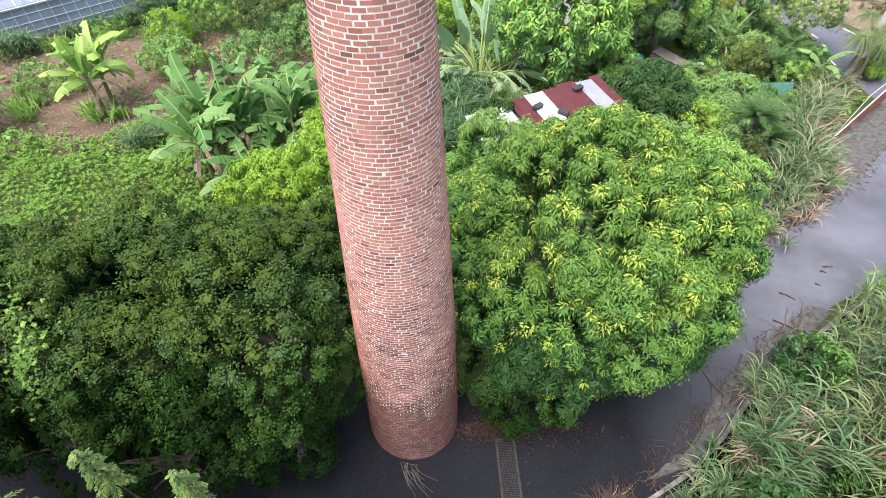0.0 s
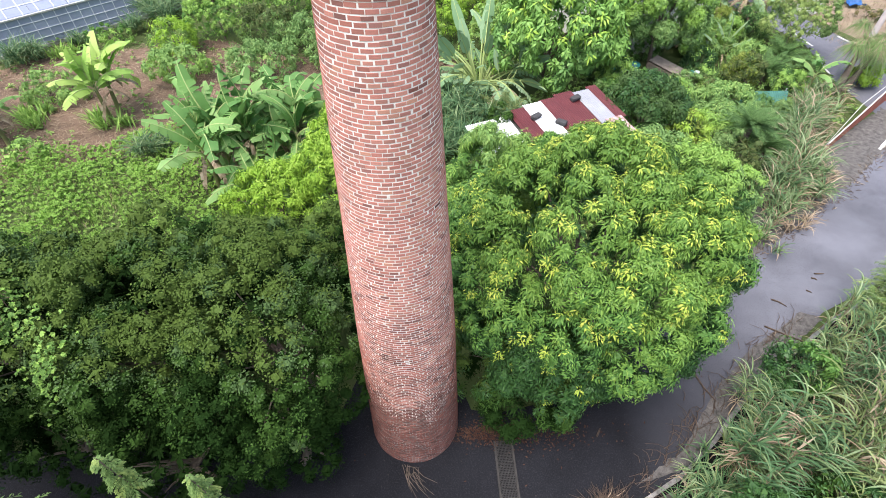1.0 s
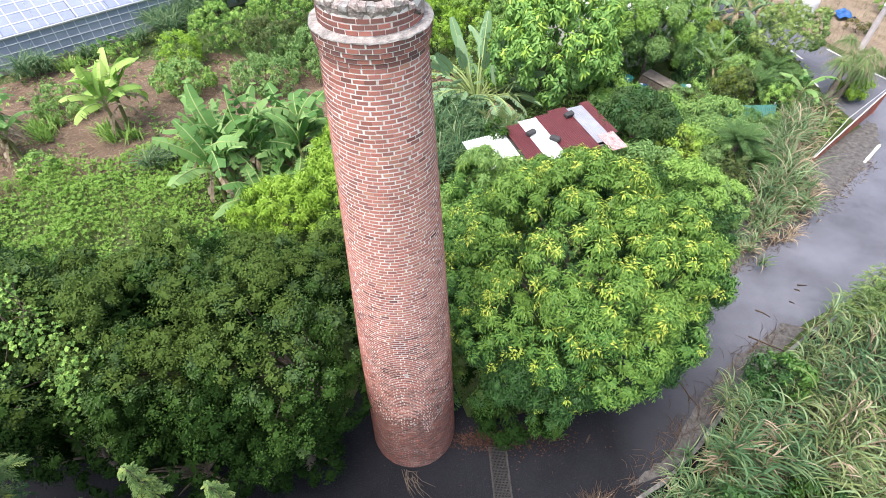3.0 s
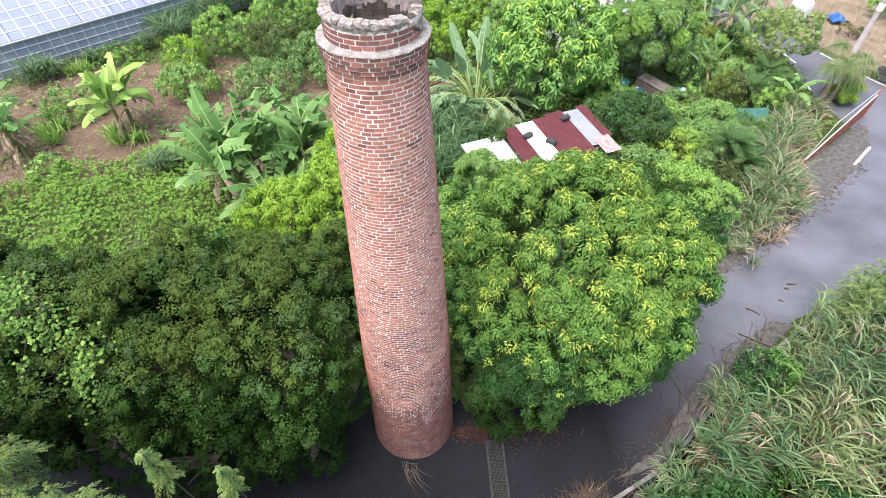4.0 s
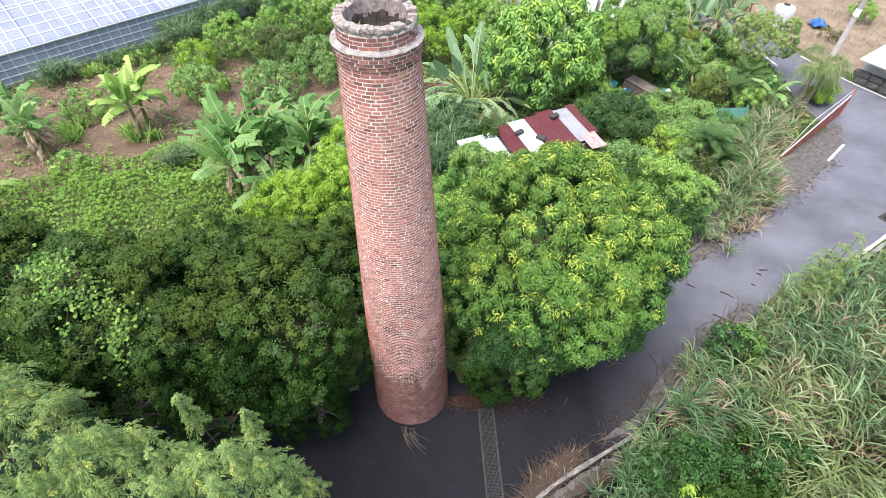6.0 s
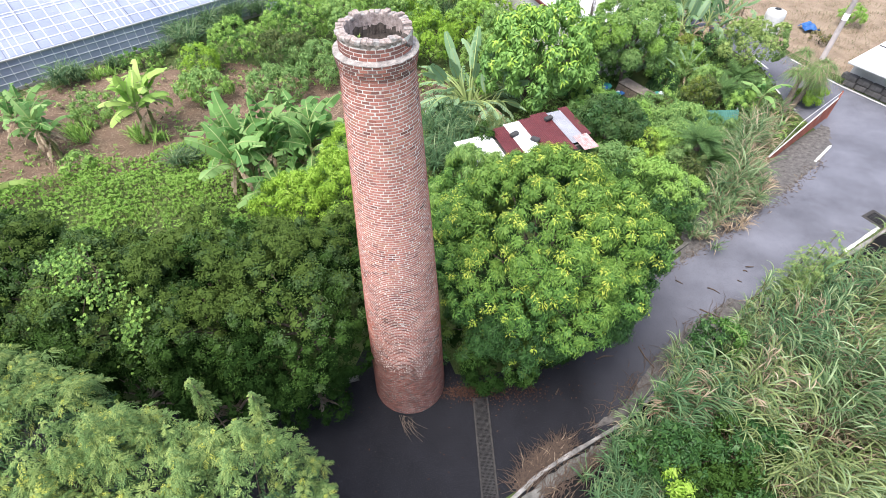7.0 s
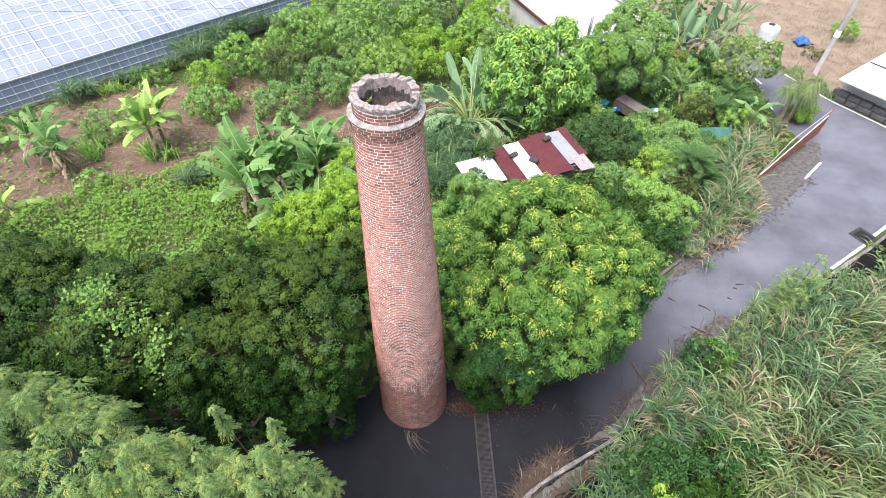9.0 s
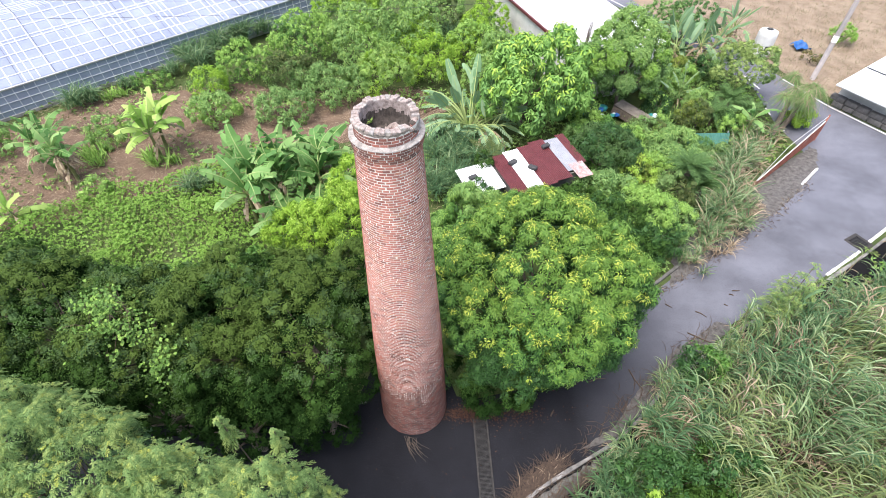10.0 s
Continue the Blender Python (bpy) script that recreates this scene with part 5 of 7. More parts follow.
def arcs(lv, base, az, el0, el1, length, width, mats, k=6, g=None):
    """Long blades that rise at el0 and curl over to el1 (radians)."""
    n = len(base)
    s = np.linspace(0, 1, k + 1)
    el = el0[:, None] + (el1 - el0)[:, None] * (s**1.15)[None]
    step = (length / k)[:, None]
    hor = np.concatenate([np.zeros((n, 1)), np.cumsum(np.cos(el[:, :-1]) * step, 1)], 1)
    ver = np.concatenate([np.zeros((n, 1)), np.cumsum(np.sin(el[:, :-1]) * step, 1)], 1)
    turn = az[:, None] + (g.normal(0, 0.25, n) if g is not None else np.zeros(n))[:, None] * s[None]
    pos = np.stack([base[:, :1] + hor * np.cos(turn), base[:, 1:2] + hor * np.sin(turn), base[:, 2:] + ver], -1)
    half = np.array([0.55, 0.9, 1.0, 0.95, 0.8, 0.55, 0.06] if k == 6 else np.interp(s, [0, 0.3, 0.7, 1], [0.55, 1, 0.8, 0.06]))
    side = np.stack([-np.sin(az), np.cos(az), (g.normal(0, 0.5, n) if g is not None else np.zeros(n))], -1)
    side /= np.linalg.norm(side, axis=1, keepdims=True)
    off = side[:, None] * (width[:, None] * half[None] / 2)[..., None]
    verts = np.stack([pos - off, pos + off], 2)
    b = np.arange(n)[:, None] * (2 * (k + 1)) + np.arange(k)[None] * 2
    lv.put(verts, np.stack([b, b + 1, b + 3, b + 2], -1), np.asarray(mats))


def reed_head(lv, foot, height, g, blades=12, length=1.0, width=0.042, mats=(0,), dead=3, lean=0.12, cane=1, wind=None):
    """One cane: a stalk, blades from two sides that arch over at its top, and withered ones lower down."""
    way = g.normal(0, lean, 2)
    top = np.array([foot[0] + way[0] * height, foot[1] + way[1] * height, height])
    lv.put(*tube([(foot[0], foot[1], 0), tuple(top * [1, 1, 0.96])], [0.014, 0.009], 4, False), cane)
    az0 = g.uniform(0, 2 * np.pi)
    i = np.arange(blades)
    f = 1 - 0.42 * (i / blades)
    base = np.array([foot[0], foot[1], 0]) + (top - [foot[0], foot[1], 0]) * f[:, None]
    az = (az0 if wind is None else wind + 0.5 * math.sin(az0)) + (np.pi * (i % 2) if wind is None else np.pi * (g.uniform(0, 1, blades) < 0.22)) + g.normal(0, 0.5, blades)
    arcs(lv, base, az, g.uniform(0.95, 1.4, blades), g.uniform(-1.25, -0.35, blades), length * g.uniform(0.7, 1.15, blades), width * g.uniform(0.7, 1.2, blades), g.choice(mats, blades), 6, g)
    if dead:
        base = np.array([foot[0], foot[1], 0]) + (top - [foot[0], foot[1], 0]) * g.uniform(0.35, 0.62, (dead, 1))
        arcs(lv, base, g.uniform(0, 6.28, dead), g.uniform(0.2, 1.0, dead), g.uniform(-1.5, -1.1, dead), length * g.uniform(0.5, 0.9, dead), width * 0.8 * np.ones(dead), np.full(dead, cane), 6, g)


def fountain(lv, at, blades, length, width, g, mats):
    """A tuft of long blades that rise and arch over to all sides."""
    base = np.array(at) + np.c_[g.normal(0, 0.06, (blades, 2)), np.zeros(blades)]
    arcs(lv, base, g.uniform(0, 6.28, blades), g.uniform(0.9, 1.5, blades), g.uniform(-1.2, 0.3, blades), length * g.uniform(0.6, 1.15, blades), width * g.uniform(0.7, 1.2, blades), g.choice(mats, blades), 6, g)


def reeds():
    g = np.random.default_rng(99)
    # the tall reed bed on the near side of the lane
    edge = [(6.7, -3.5), (7.8, -2.8), (8.8, -2.0), (10.0, -0.8), (11.2, 0.2), (13.0, 0.75), (14.9, 1.6), (17.3, 2.8), (19.0, 4.3), (21.0, 5.6), (23.5, 7.4)]
    for row, (back, n, tall) in enumerate(((0.35, 17, 3.0), (1.4, 16, 3.6), (2.5, 15, 4.0), (3.7, 13, 4.2), (5.0, 11, 4.3), (6.4, 9, 4.3))):
        for i in range(n):
            x, y = along(edge, (i + 0.5 * (row % 2) + 0.25) / n)
            x, y = x + back * 0.55 + g.normal(0, 0.2), y - back * 0.84 + g.normal(0, 0.2)
            if (6.9 < x < 10.6 and y < -2.5) or (row == 0 and 9.9 < x < 11.4):
                continue
            h = tall * g.uniform(0.68, 1.16) * (0.55 if x < 7.2 else 0.8 if x < 8.5 else 1.0) * (0.75 if x > 18 and row < 2 else 1.0)
            blue = noise.noise(Vector((x * 0.35, y * 0.35, 7.0))) > 0.12
            lv = Leaves(int(row * 100 + i))
            wind = 6.28 * noise.noise(Vector((x * 0.3, y * 0.3, 1.0))) - 0.6 + g.normal(0, 0.5)
            for _ in range(20):
                reed_head(lv, g.normal(0, 0.40, 2), h * g.uniform(0.60, 1.06), g, 12, 0.90, 0.043, (2, 2, 0) if row == 0 or x < 9.6 else (0, 0, 0, 2) if blue else (0, 3, 3), int(g.integers(2, 6)), wind=wind)
            if g.uniform() < 0.55:
                for _ in range(5):
                    reed_head(lv, g.normal(0, 0.2, 2) + 0.3, h * g.uniform(0.8, 1.0), g, 11, 0.7, 0.036, (1,), 2, wind=wind)
            ob = new("reed_clump", lv.mesh("reed_clump", [L_REED, STRAW, L_REEDB, L_REEDY]))
            ob.location = (x, y, 0)
            tagged(ob, "tall arching reed grass with pale dry blades", "reeds", "reed bed by the lane", "stuff")
    for x, y, h in ((7.9, -2.2, 1.1), (8.5, -1.7, 1.3), (9.1, -1.15, 1.4), (9.6, -0.65, 1.5), (10.0, -0.2, 1.4), (11.5, 1.15, 1.4), (12.2, 1.5, 1.5), (11.7, 0.3, 1.8), (12.5, 0.9, 1.9), (12.9, 1.9, 2.2), (13.6, 2.1, 2.3), (14.6, 2.6, 2.2), (15.8, 3.0, 2.2), (17.0, 3.6, 2.3), (18.2, 4.2, 2.2)):
        lv = Leaves(int(x * 41))
        wind = 2.2 + g.normal(0, 0.7)
        for _ in range(13):
            reed_head(lv, g.normal(0, 0.40, 2), h * g.uniform(0.6, 1.08), g, 14, 0.75, 0.030, (0, 0, 2, 3), int(g.integers(3, 8)), 0.16, 1, wind)
        ob = new("reed_clump", lv.mesh("reed_clump", [L_REED, STRAW, L_REEDB, L_REEDY]))
        ob.location = (x, y, 0)
        tagged(ob, "reed grass with withered stalks leaning over the lane's edge", "reeds", "reed bed by the lane", "stuff")
    for x, y, h in ((6.9, -3.9, 1.5), (7.5, -3.4, 1.6), (7.1, -4.7, 1.6), (8.1, -4.3, 1.6), (7.9, -3.1, 1.8), (6.4, -4.8, 1.2), (6.5, -3.6, 1.1), (6.7, -3.0, 0.9), (7.4, -2.5, 1.0), (8.1, -1.95, 1.0), (8.8, -1.35, 1.0), (9.4, -0.75, 1.0), (11.2, 0.25, 0.7), (11.9, 0.7, 0.8), (12.7, 1.15, 0.8)):
        lv = Leaves(int(x * 31))
        for _ in range(8):
            px, py = g.normal(0, 0.38, 2)
            fountain(lv, (px, py, h * g.uniform(0.1, 0.5)), 14, 0.42 + 0.38 * h, 0.036, g, (0, 2, 2, 2))
        ob = new("reed_clump", lv.mesh("reed_clump", [L_REED, STRAW, L_REEDB]))
        ob.location = (x, y, 0)
        tagged(ob, "low clump of blue-green reed grass by the ditch", "reeds", "reed bed by the lane", "stuff")
    verge = [(14.2, 8.4, 1.1), (15.0, 9.2, 1.2), (15.7, 9.8, 1.2), (16.4, 10.6, 1.2), (16.8, 11.3, 0.9), (15.2, 10.4, 1.7), (16.2, 11.6, 1.8), (16.9, 12.9, 1.6), (17.8, 14.3, 1.3), (13.6, 8.5, 1.0), (14.4, 9.6, 1.4), (16.9, 13.4, 1.7), (18.0, 14.6, 1.6), (18.9, 15.6, 1.2), (12.8, 7.3, 0.8), (20.0, 16.8, 1.1)]
    for x, y, h in verge:
        lv = Leaves(int(x * 17 + y * 5))
        for _ in range(7):
            px, py = g.normal(0, 0.42, 2)
            fountain(lv, (px, py, h * g.uniform(0.2, 0.6)), 20, h * 0.95, 0.040, g, (0, 0, 0, 0, 1, 2))
        for _ in range(4):
            px, py = 0.38 + g.normal(0, 0.3), -0.38 + g.normal(0, 0.3)
            fountain(lv, (px, py, h * 0.1), 20, h * 0.75, 0.036, g, (2,))
        ob = new("grass_clump", lv.mesh("grass_clump", [L_REED, L_REEDB, STRAW]))
        ob.location = (x, y, 0)
        tagged(ob, "long green and straw-coloured grass on the verge", "grass", "verge grass", "stuff")
    for x, y, h in ((1.2, 13.6, 1.7), (2.3, 13.3, 1.7), (0.5, 14.6, 1.6), (1.8, 14.7, 1.7), (0.4, 12.6, 1.5), (1.4, 12.2, 1.5), (2.9, 14.6, 1.6), (2.2, 12.1, 1.4), (0.8, 11.4, 1.3), (3.4, 13.5, 1.6), (0.9, 16.0, 1.5)):
        lv = Leaves(int(x * 57))
        for _ in range(9):
            px, py = g.normal(0, 0.38, 2)
            fountain(lv, (px, py, h * g.uniform(0.3, 0.8)), 18, 1.2, 0.040, g, (0, 1, 1, 1, 1))
        ob = new("grass_clump", lv.mesh("grass_clump", [L_REED, L_REEDB]))
        ob.location = (x, y, 0)
        tagged(ob, "clump of long arching grass behind the shed", "grass", "grass clumps", "stuff")
    clumps = [(-22.8, 20.4, 1.5, 1.0), (-22.0, 21.0, 1.3, 0.8), (-17.4, 26.2, 1.7, 0.9), (-16.2, 25.2, 1.9, 0.9), (-15.6, 27.9, 2.0, 1.0), (-14.1, 29.6, 2.0, 1.0), (-16.4, 27.0, 1.9, 0.9), (-14.9, 28.9, 2.0, 1.0), (-17.9, 24.4, 1.3, 0.7), (-12.4, 12.0, 1.2, 0.6), (-11.8, 12.6, 1.0, 0.5), (2.0, 28.6, 2.0, 1.0), (3.2, 29.6, 2.2, 1.0), (-20.4, 22.6, 0.9, 0.7), (-27.3, 17.4, 1.6, 0.9), (-12.9, 30.4, 1.8, 0.9), (-10.6, 30.4, 1.6, 0.9)]
    for x, y, h, s in clumps:
        lv = Leaves(int(abs(x) * 13 + y * 3))
        for _ in range(int(10 * s)):
            px, py = g.normal(0, 0.32 * s, 2)
            fountain(lv, (px, py, h * g.uniform(0.1, 0.4)), 26, h * 0.95, 0.036, g, (0, 0, 1))
        ob = new("grass_clump", lv.mesh("grass_clump", [L_REEDB, L_REED]))
        ob.location = (x, y, 0)
        tagged(ob, "blue-green clump of tall grass", "grass", "grass clumps", "stuff")


HEAP = [(3.55, -3.75), (4.3, -3.05), (5.2, -2.45)]


def weeds():
    """Low weeds over the field, short grass in the gaps, and litter on the soil."""
    g = np.random.default_rng(123)

    def inside(p, poly):
        x, y = p[:, 0], p[:, 1]
        hit = np.zeros(len(p), bool)
        for (ax, ay), (bx, by) in zip(poly, poly[1:] + poly[:1]):
            cross = ((ay > y) != (by > y)) & (x < (bx - ax) * (y - ay) / (by - ay + 1e-12) + ax)
            hit ^= cross
        return hit

    field = [(-27, 4.5), (-18, 4.2), (-13.5, 3.4), (-9.5, 4.0), (-6.5, 5.4), (-5.6, 10.2), (-5.2, 13.2), (-6, 16.4), (-8.2, 16.2), (-10.3, 15.2), (-11.4, 14.7), (-13.3, 13.6), (-15.0, 12.7), (-17.0, 12.0), (-18.2, 11.1), (-19.4, 10.5), (-27, 9.6)]
    p = g.uniform((-27, 3), (-5, 17), (27000, 2))
    p = p[inside(p, field)]
    hgt = np.array([noise.noise(Vector((x * 0.45, y * 0.45, 3))) for x, y in p])
    keep = g.uniform(0, 1, len(p)) < 0.80 + 0.4 * hgt
    p, hgt = p[keep], hgt[keep]
    z = 0.34 + 0.75 * hgt + g.uniform(-0.10, 0.20, len(p))
    lv = Leaves(9)
    pick = np.digitize(hgt + g.normal(0, 0.25, len(p)), [-0.5, -0.02])
    lv.tufts(np.c_[p, np.clip(z, 0.06, 1.2)], np.tile(UP, (len(p), 1)) + g.normal(0, 0.35, (len(p), 3)), 10, 0.095, 0.055, (40, 95), 0.15, 1, pick)
    for i in range(4200):
        x, y = p[g.integers(len(p))]
        if noise.noise(Vector((x * 0.3, y * 0.3, 8))) > 0.0:
            grass_clump(lv, (x, y), 8, g.uniform(0.5, 0.95), 0.016, g, (2, 1, 3, 1, 3, 3, 4), 0.5, 2, 0.16)
    tagged(new("weeds", lv.mesh("weeds", [L_WEED, L_FIELD, L_FIELD, L_BAMBOO, STRAW])), "dense low bright green weeds covering the field", "weeds", "", "stuff")
    lv = Leaves(10)
    areas = [((-2, 11), (9, 22), 2400), ((9, 5), (22, 24), 4200), ((-12, 20), (6, 34), 1800), ((14, 20), (24, 34), 2000), ((-28, 17), (-12, 26), 900), ((5, -6), (24, 6), 1400), ((5, 3.5), (9, 8), 600), ((-24, 10), (-8, 18), 900)]
    lane = FAR_EDGE + NEAR_EDGE[::-1]
    bare_verge = [(11.5, 5.0), (18.8, 10.0), (23.5, 13.5), (24.2, 17.0), (22.4, 16.6), (18.0, 13.0), (15.0, 10.6), (11.8, 7.9)]
    for lo, hi, n in areas:
        p = g.uniform(lo, hi, (n, 2))
        p = p[~inside(p, lane) & ~inside(p, CROSS) & ~inside(p, bare_verge) & ~inside(p, [(2, -7), (6.6, -4.4), (8.4, -2.8), (11.0, -0.3), (9.8, 0.8), (7.0, -1.5), (3.2, -4.2)])]
        bare = np.array([noise.noise(Vector((x * 0.35, y * 0.35, 5))) for x, y in p])
        p = p[bare > (0.12 if lo == (-24, 10) else -0.15)]
        lv.tufts(np.c_[p, g.uniform(0.05, 0.32, len(p))], np.tile(UP, (len(p), 1)) + g.normal(0, 0.4, (len(p), 3)), 6, 0.17, 0.075, (30, 95), 0.25, 1, g.integers(0, 3, len(p)))
    tagged(new("undergrowth", lv.mesh("undergrowth", [L_WEED, L_OLIVE, L_SHRUB])), "low mixed undergrowth between the bushes", "undergrowth", "", "stuff")
    lv = Leaves(12)
    p = g.uniform((-25, 9.5), (1, 23), (11000, 2))
    a = g.uniform(0, 6.28, len(p))
    lv.blades(np.c_[p, g.uniform(0.01, 0.05, len(p))], np.c_[np.cos(a), np.sin(a), g.uniform(0, 0.15, len(p))], np.c_[-np.sin(a), np.cos(a), np.zeros(len(p))], g.uniform(0.15, 0.6, len(p)), 0.02, 0.05, 1, 0)
    tagged(new("straw_litter", lv.mesh("straw_litter", [STRAW])), "dry straw and dead stalks lying on the soil", "litter", "", "stuff")
    lv = Leaves(13)
    for i in range(2600):
        x, y = g.uniform((24, 20), (44, 44))
        grass_clump(lv, (x, y), 9, g.uniform(0.2, 0.5), 0.02, g, (0, 0, 1), 0.8, 1, 0.2)
    tagged(new("dry_grass", lv.mesh("dry_grass", [STRAW, L_OLIVE])), "sparse dry grass on the pale field", "grass", "", "stuff")
    # fallen leaves and twigs by the chimney and along the ditch
    lv = Leaves(14)
    p = np.concatenate([g.normal((2.1, -0.50), (0.50, 0.17), (620, 2)), g.normal((3.6, -0.45), (0.9, 0.25), (420, 2)), g.uniform((-3, -5), (9, 3), (90, 2))])
    a = g.uniform(0, 6.28, len(p))
    lv.blades(np.c_[p, np.full(len(p), 0.022)], np.c_[np.cos(a), np.sin(a), np.full(len(p), 0.12)], np.c_[-np.sin(a), np.cos(a), g.normal(0, 0.3, len(p))], g.uniform(0.05, 0.10, len(p)), 0.038, 0.1, 1, np.zeros(len(p), int))
    tagged(new("fallen_leaves", lv.mesh("fallen_leaves", [leaf("red-brown fallen leaf", (0.022, 0.011, 0.008), (0.05, 0.023, 0.016), (0.10, 0.055, 0.036), rough=0.8, through_it=0.05), STRAW])), "red-brown fallen leaves on the asphalt by the chimney", "leaves", "", "stuff")
    lv = Leaves(15)
    line = [(4.1, -2.95), (5.5, -2.15), (7.3, -1.0), (8.8, 0.4), (10.2, 1.7), (12.5, 3.2)]
    p = np.concatenate([along(line, g.uniform(0, 1, 190)) + g.normal(0, 0.2, (190, 2)), along(HEAP, g.uniform(0, 1, 760)) + g.normal(0, 0.15, (760, 2)), along([(4.3, -4.2), (5.2, -3.5), (6.2, -2.95), (7.2, -2.45)], g.uniform(0, 1, 330)) + g.normal(0, 0.24, (330, 2))])
    for (x, y), s in zip(p, g.uniform(0.15, 0.7, len(p))):
        a = g.uniform(0, 3.14) if g.uniform() < 0.5 else 0.75 + g.normal(0, 0.3)
        lv.put(*tube([(x, y, 0.03), (x + s * 0.5 * math.cos(a), y + s * 0.5 * math.sin(a), 0.05 + g.uniform(0, 0.08)), (x + s * math.cos(a + 0.15), y + s * math.sin(a + 0.15), 0.04)], [0.009, 0.008, 0.004], 4, False), int(g.uniform() < 0.06))
    side = [(8.6, 3.7), (10.4, 4.9), (12.0, 5.9), (13.4, 6.7), (15.7, 8.3), (18.8, 10.7), (21.4, 12.8)]
    for x, y in along(side, g.uniform(0, 1, 450)) + g.normal(0, 0.16, (450, 2)):
        a, s = 0.7 + g.normal(0, 0.8), g.uniform(0.05, 0.22)
        lv.put(*tube([(x, y, 0.025), (x + s * math.cos(a), y + s * math.sin(a), 0.03 + g.uniform(0, 0.05))], [0.012, 0.006], 4, False), int(g.uniform() < 0.15))
    tagged(new("twig_litter", lv.mesh("twig_litter", [TWIG, STRAW])), "dead twigs and brown stalks along the ditch", "twigs", "", "stuff")


def sticks():
    g = np.random.default_rng(4)
    for pts in ([(14.25, 5.35), (14.6, 5.35)], [(14.05, 5.15), (14.2, 5.05)], [(11.5, 3.1), (12.8, 2.35)], [(11.0, 4.6), (11.25, 4.4)], [(8.6, 1.35), (8.95, 0.45)], [(12.2, 4.2), (12.6, 3.9)], [(5.2, -0.6), (5.35, -0.35)], [(6.9, 0.8), (7.6, 0.95)], [(13.6, 4.6), (13.75, 4.5)]):
        (ax, ay), (bx, by) = pts
        m = ((ax + bx) / 2 + g.normal(0, 0.03), (ay + by) / 2 + g.normal(0, 0.03))
        lv = Leaves(2).put(*tube([(ax, ay, 0.03), (*m, 0.035), (bx, by, 0.028)], [0.03, 0.026, 0.014], 6))
        tagged(new("stick", lv.mesh("stick", [TWIG], True)), "dark broken stick lying on the lane", "stick", "sticks on the lane")
    lv = Leaves(6)
    for i in range(15):
        a = g.normal(-1.1, 0.4)
        s = g.uniform(0.3, 0.9)
        x, y = -0.05 + g.normal(0, 0.12), -1.45 + g.normal(0, 0.07)
        lv.put(*tube([(x, y, 0.03), (x + s * 0.5 * math.cos(a), y + s * 0.5 * math.sin(a), 0.09), (x + s * math.cos(a + 0.2), y + s * math.sin(a + 0.2), 0.03)], [0.008, 0.007, 0.003], 4, False), 0)
    tagged(new("dry_branch", lv.mesh("dry_branch", [BARK])), "dry pale branch lying at the chimney's foot", "branch")


# ---- bananas, palms ----
def banana_leaf(length, width, bend, seed, torn=0.35, stalk=0.18, mats=(0, 1), k=14):
    """One large leaf along +y from its stalk: arching midrib, blade in two torn halves."""
    g = np.random.default_rng(seed)
    lv = Leaves(seed)
    s = np.linspace(0, 1, k + 1)
    ang = np.radians(bend[0] + (bend[1] - bend[0]) * s**1.2)
    y = np.r_[0, np.cumsum(np.cos(ang[:-1]) / k)] * length
    z = np.r_[0, np.cumsum(np.sin(ang[:-1]) / k)] * length
    rib = np.c_[np.zeros(k + 1), y, z]
    lv.put(*tube(rib, 0.028 * length / 1.8 * (1 - 0.85 * s), 5, False), mats[1])
    t = np.clip((s - stalk) / (1 - stalk), 0, 1)
    half = width / 2 * np.where(t > 0, np.clip(np.sin(np.pi * np.clip(t, 0.04, 0.97) ** 0.8), 0, 1) ** 0.38, 0)
    for sg in (-1, 1):
        lift, prev = 0.08, None
        for i in range(k):
            if half[i + 1] <= 0 and half[i] <= 0:
                continue
            if g.uniform() < torn:
                lift = 0.10 - g.uniform(0, 1.1)
                gap = g.uniform(0.15, 0.6)
                prev = None
            else:
                gap = 0.0
            a, b = rib[i], rib[i + 1]
            wa, wb = max(half[i], 0.02), max(half[i + 1], 0.02)
            off = lambda w, d: np.array([sg * w * math.cos(lift), 0.22 * w, w * math.sin(lift) - 0.25 * w * w / width])
            oa = a + off(wa, 0) if prev is None else prev
            if gap:
                oa = oa + (b - a) * gap
            ob_ = b + off(wb, 0)
            m1, m2 = (a + oa) / 2 + [0, 0, 0.03 * wa], (b + ob_) / 2 + [0, 0, 0.03 * wb]
            lv.put([a, b, m2, m1, ob_, oa], [[0, 1, 2, 3], [3, 2, 4, 5]] if sg < 0 else [[3, 2, 1, 0], [5, 4, 2, 3]], mats[0])
            prev = ob_
    return lv


BLADE = {}


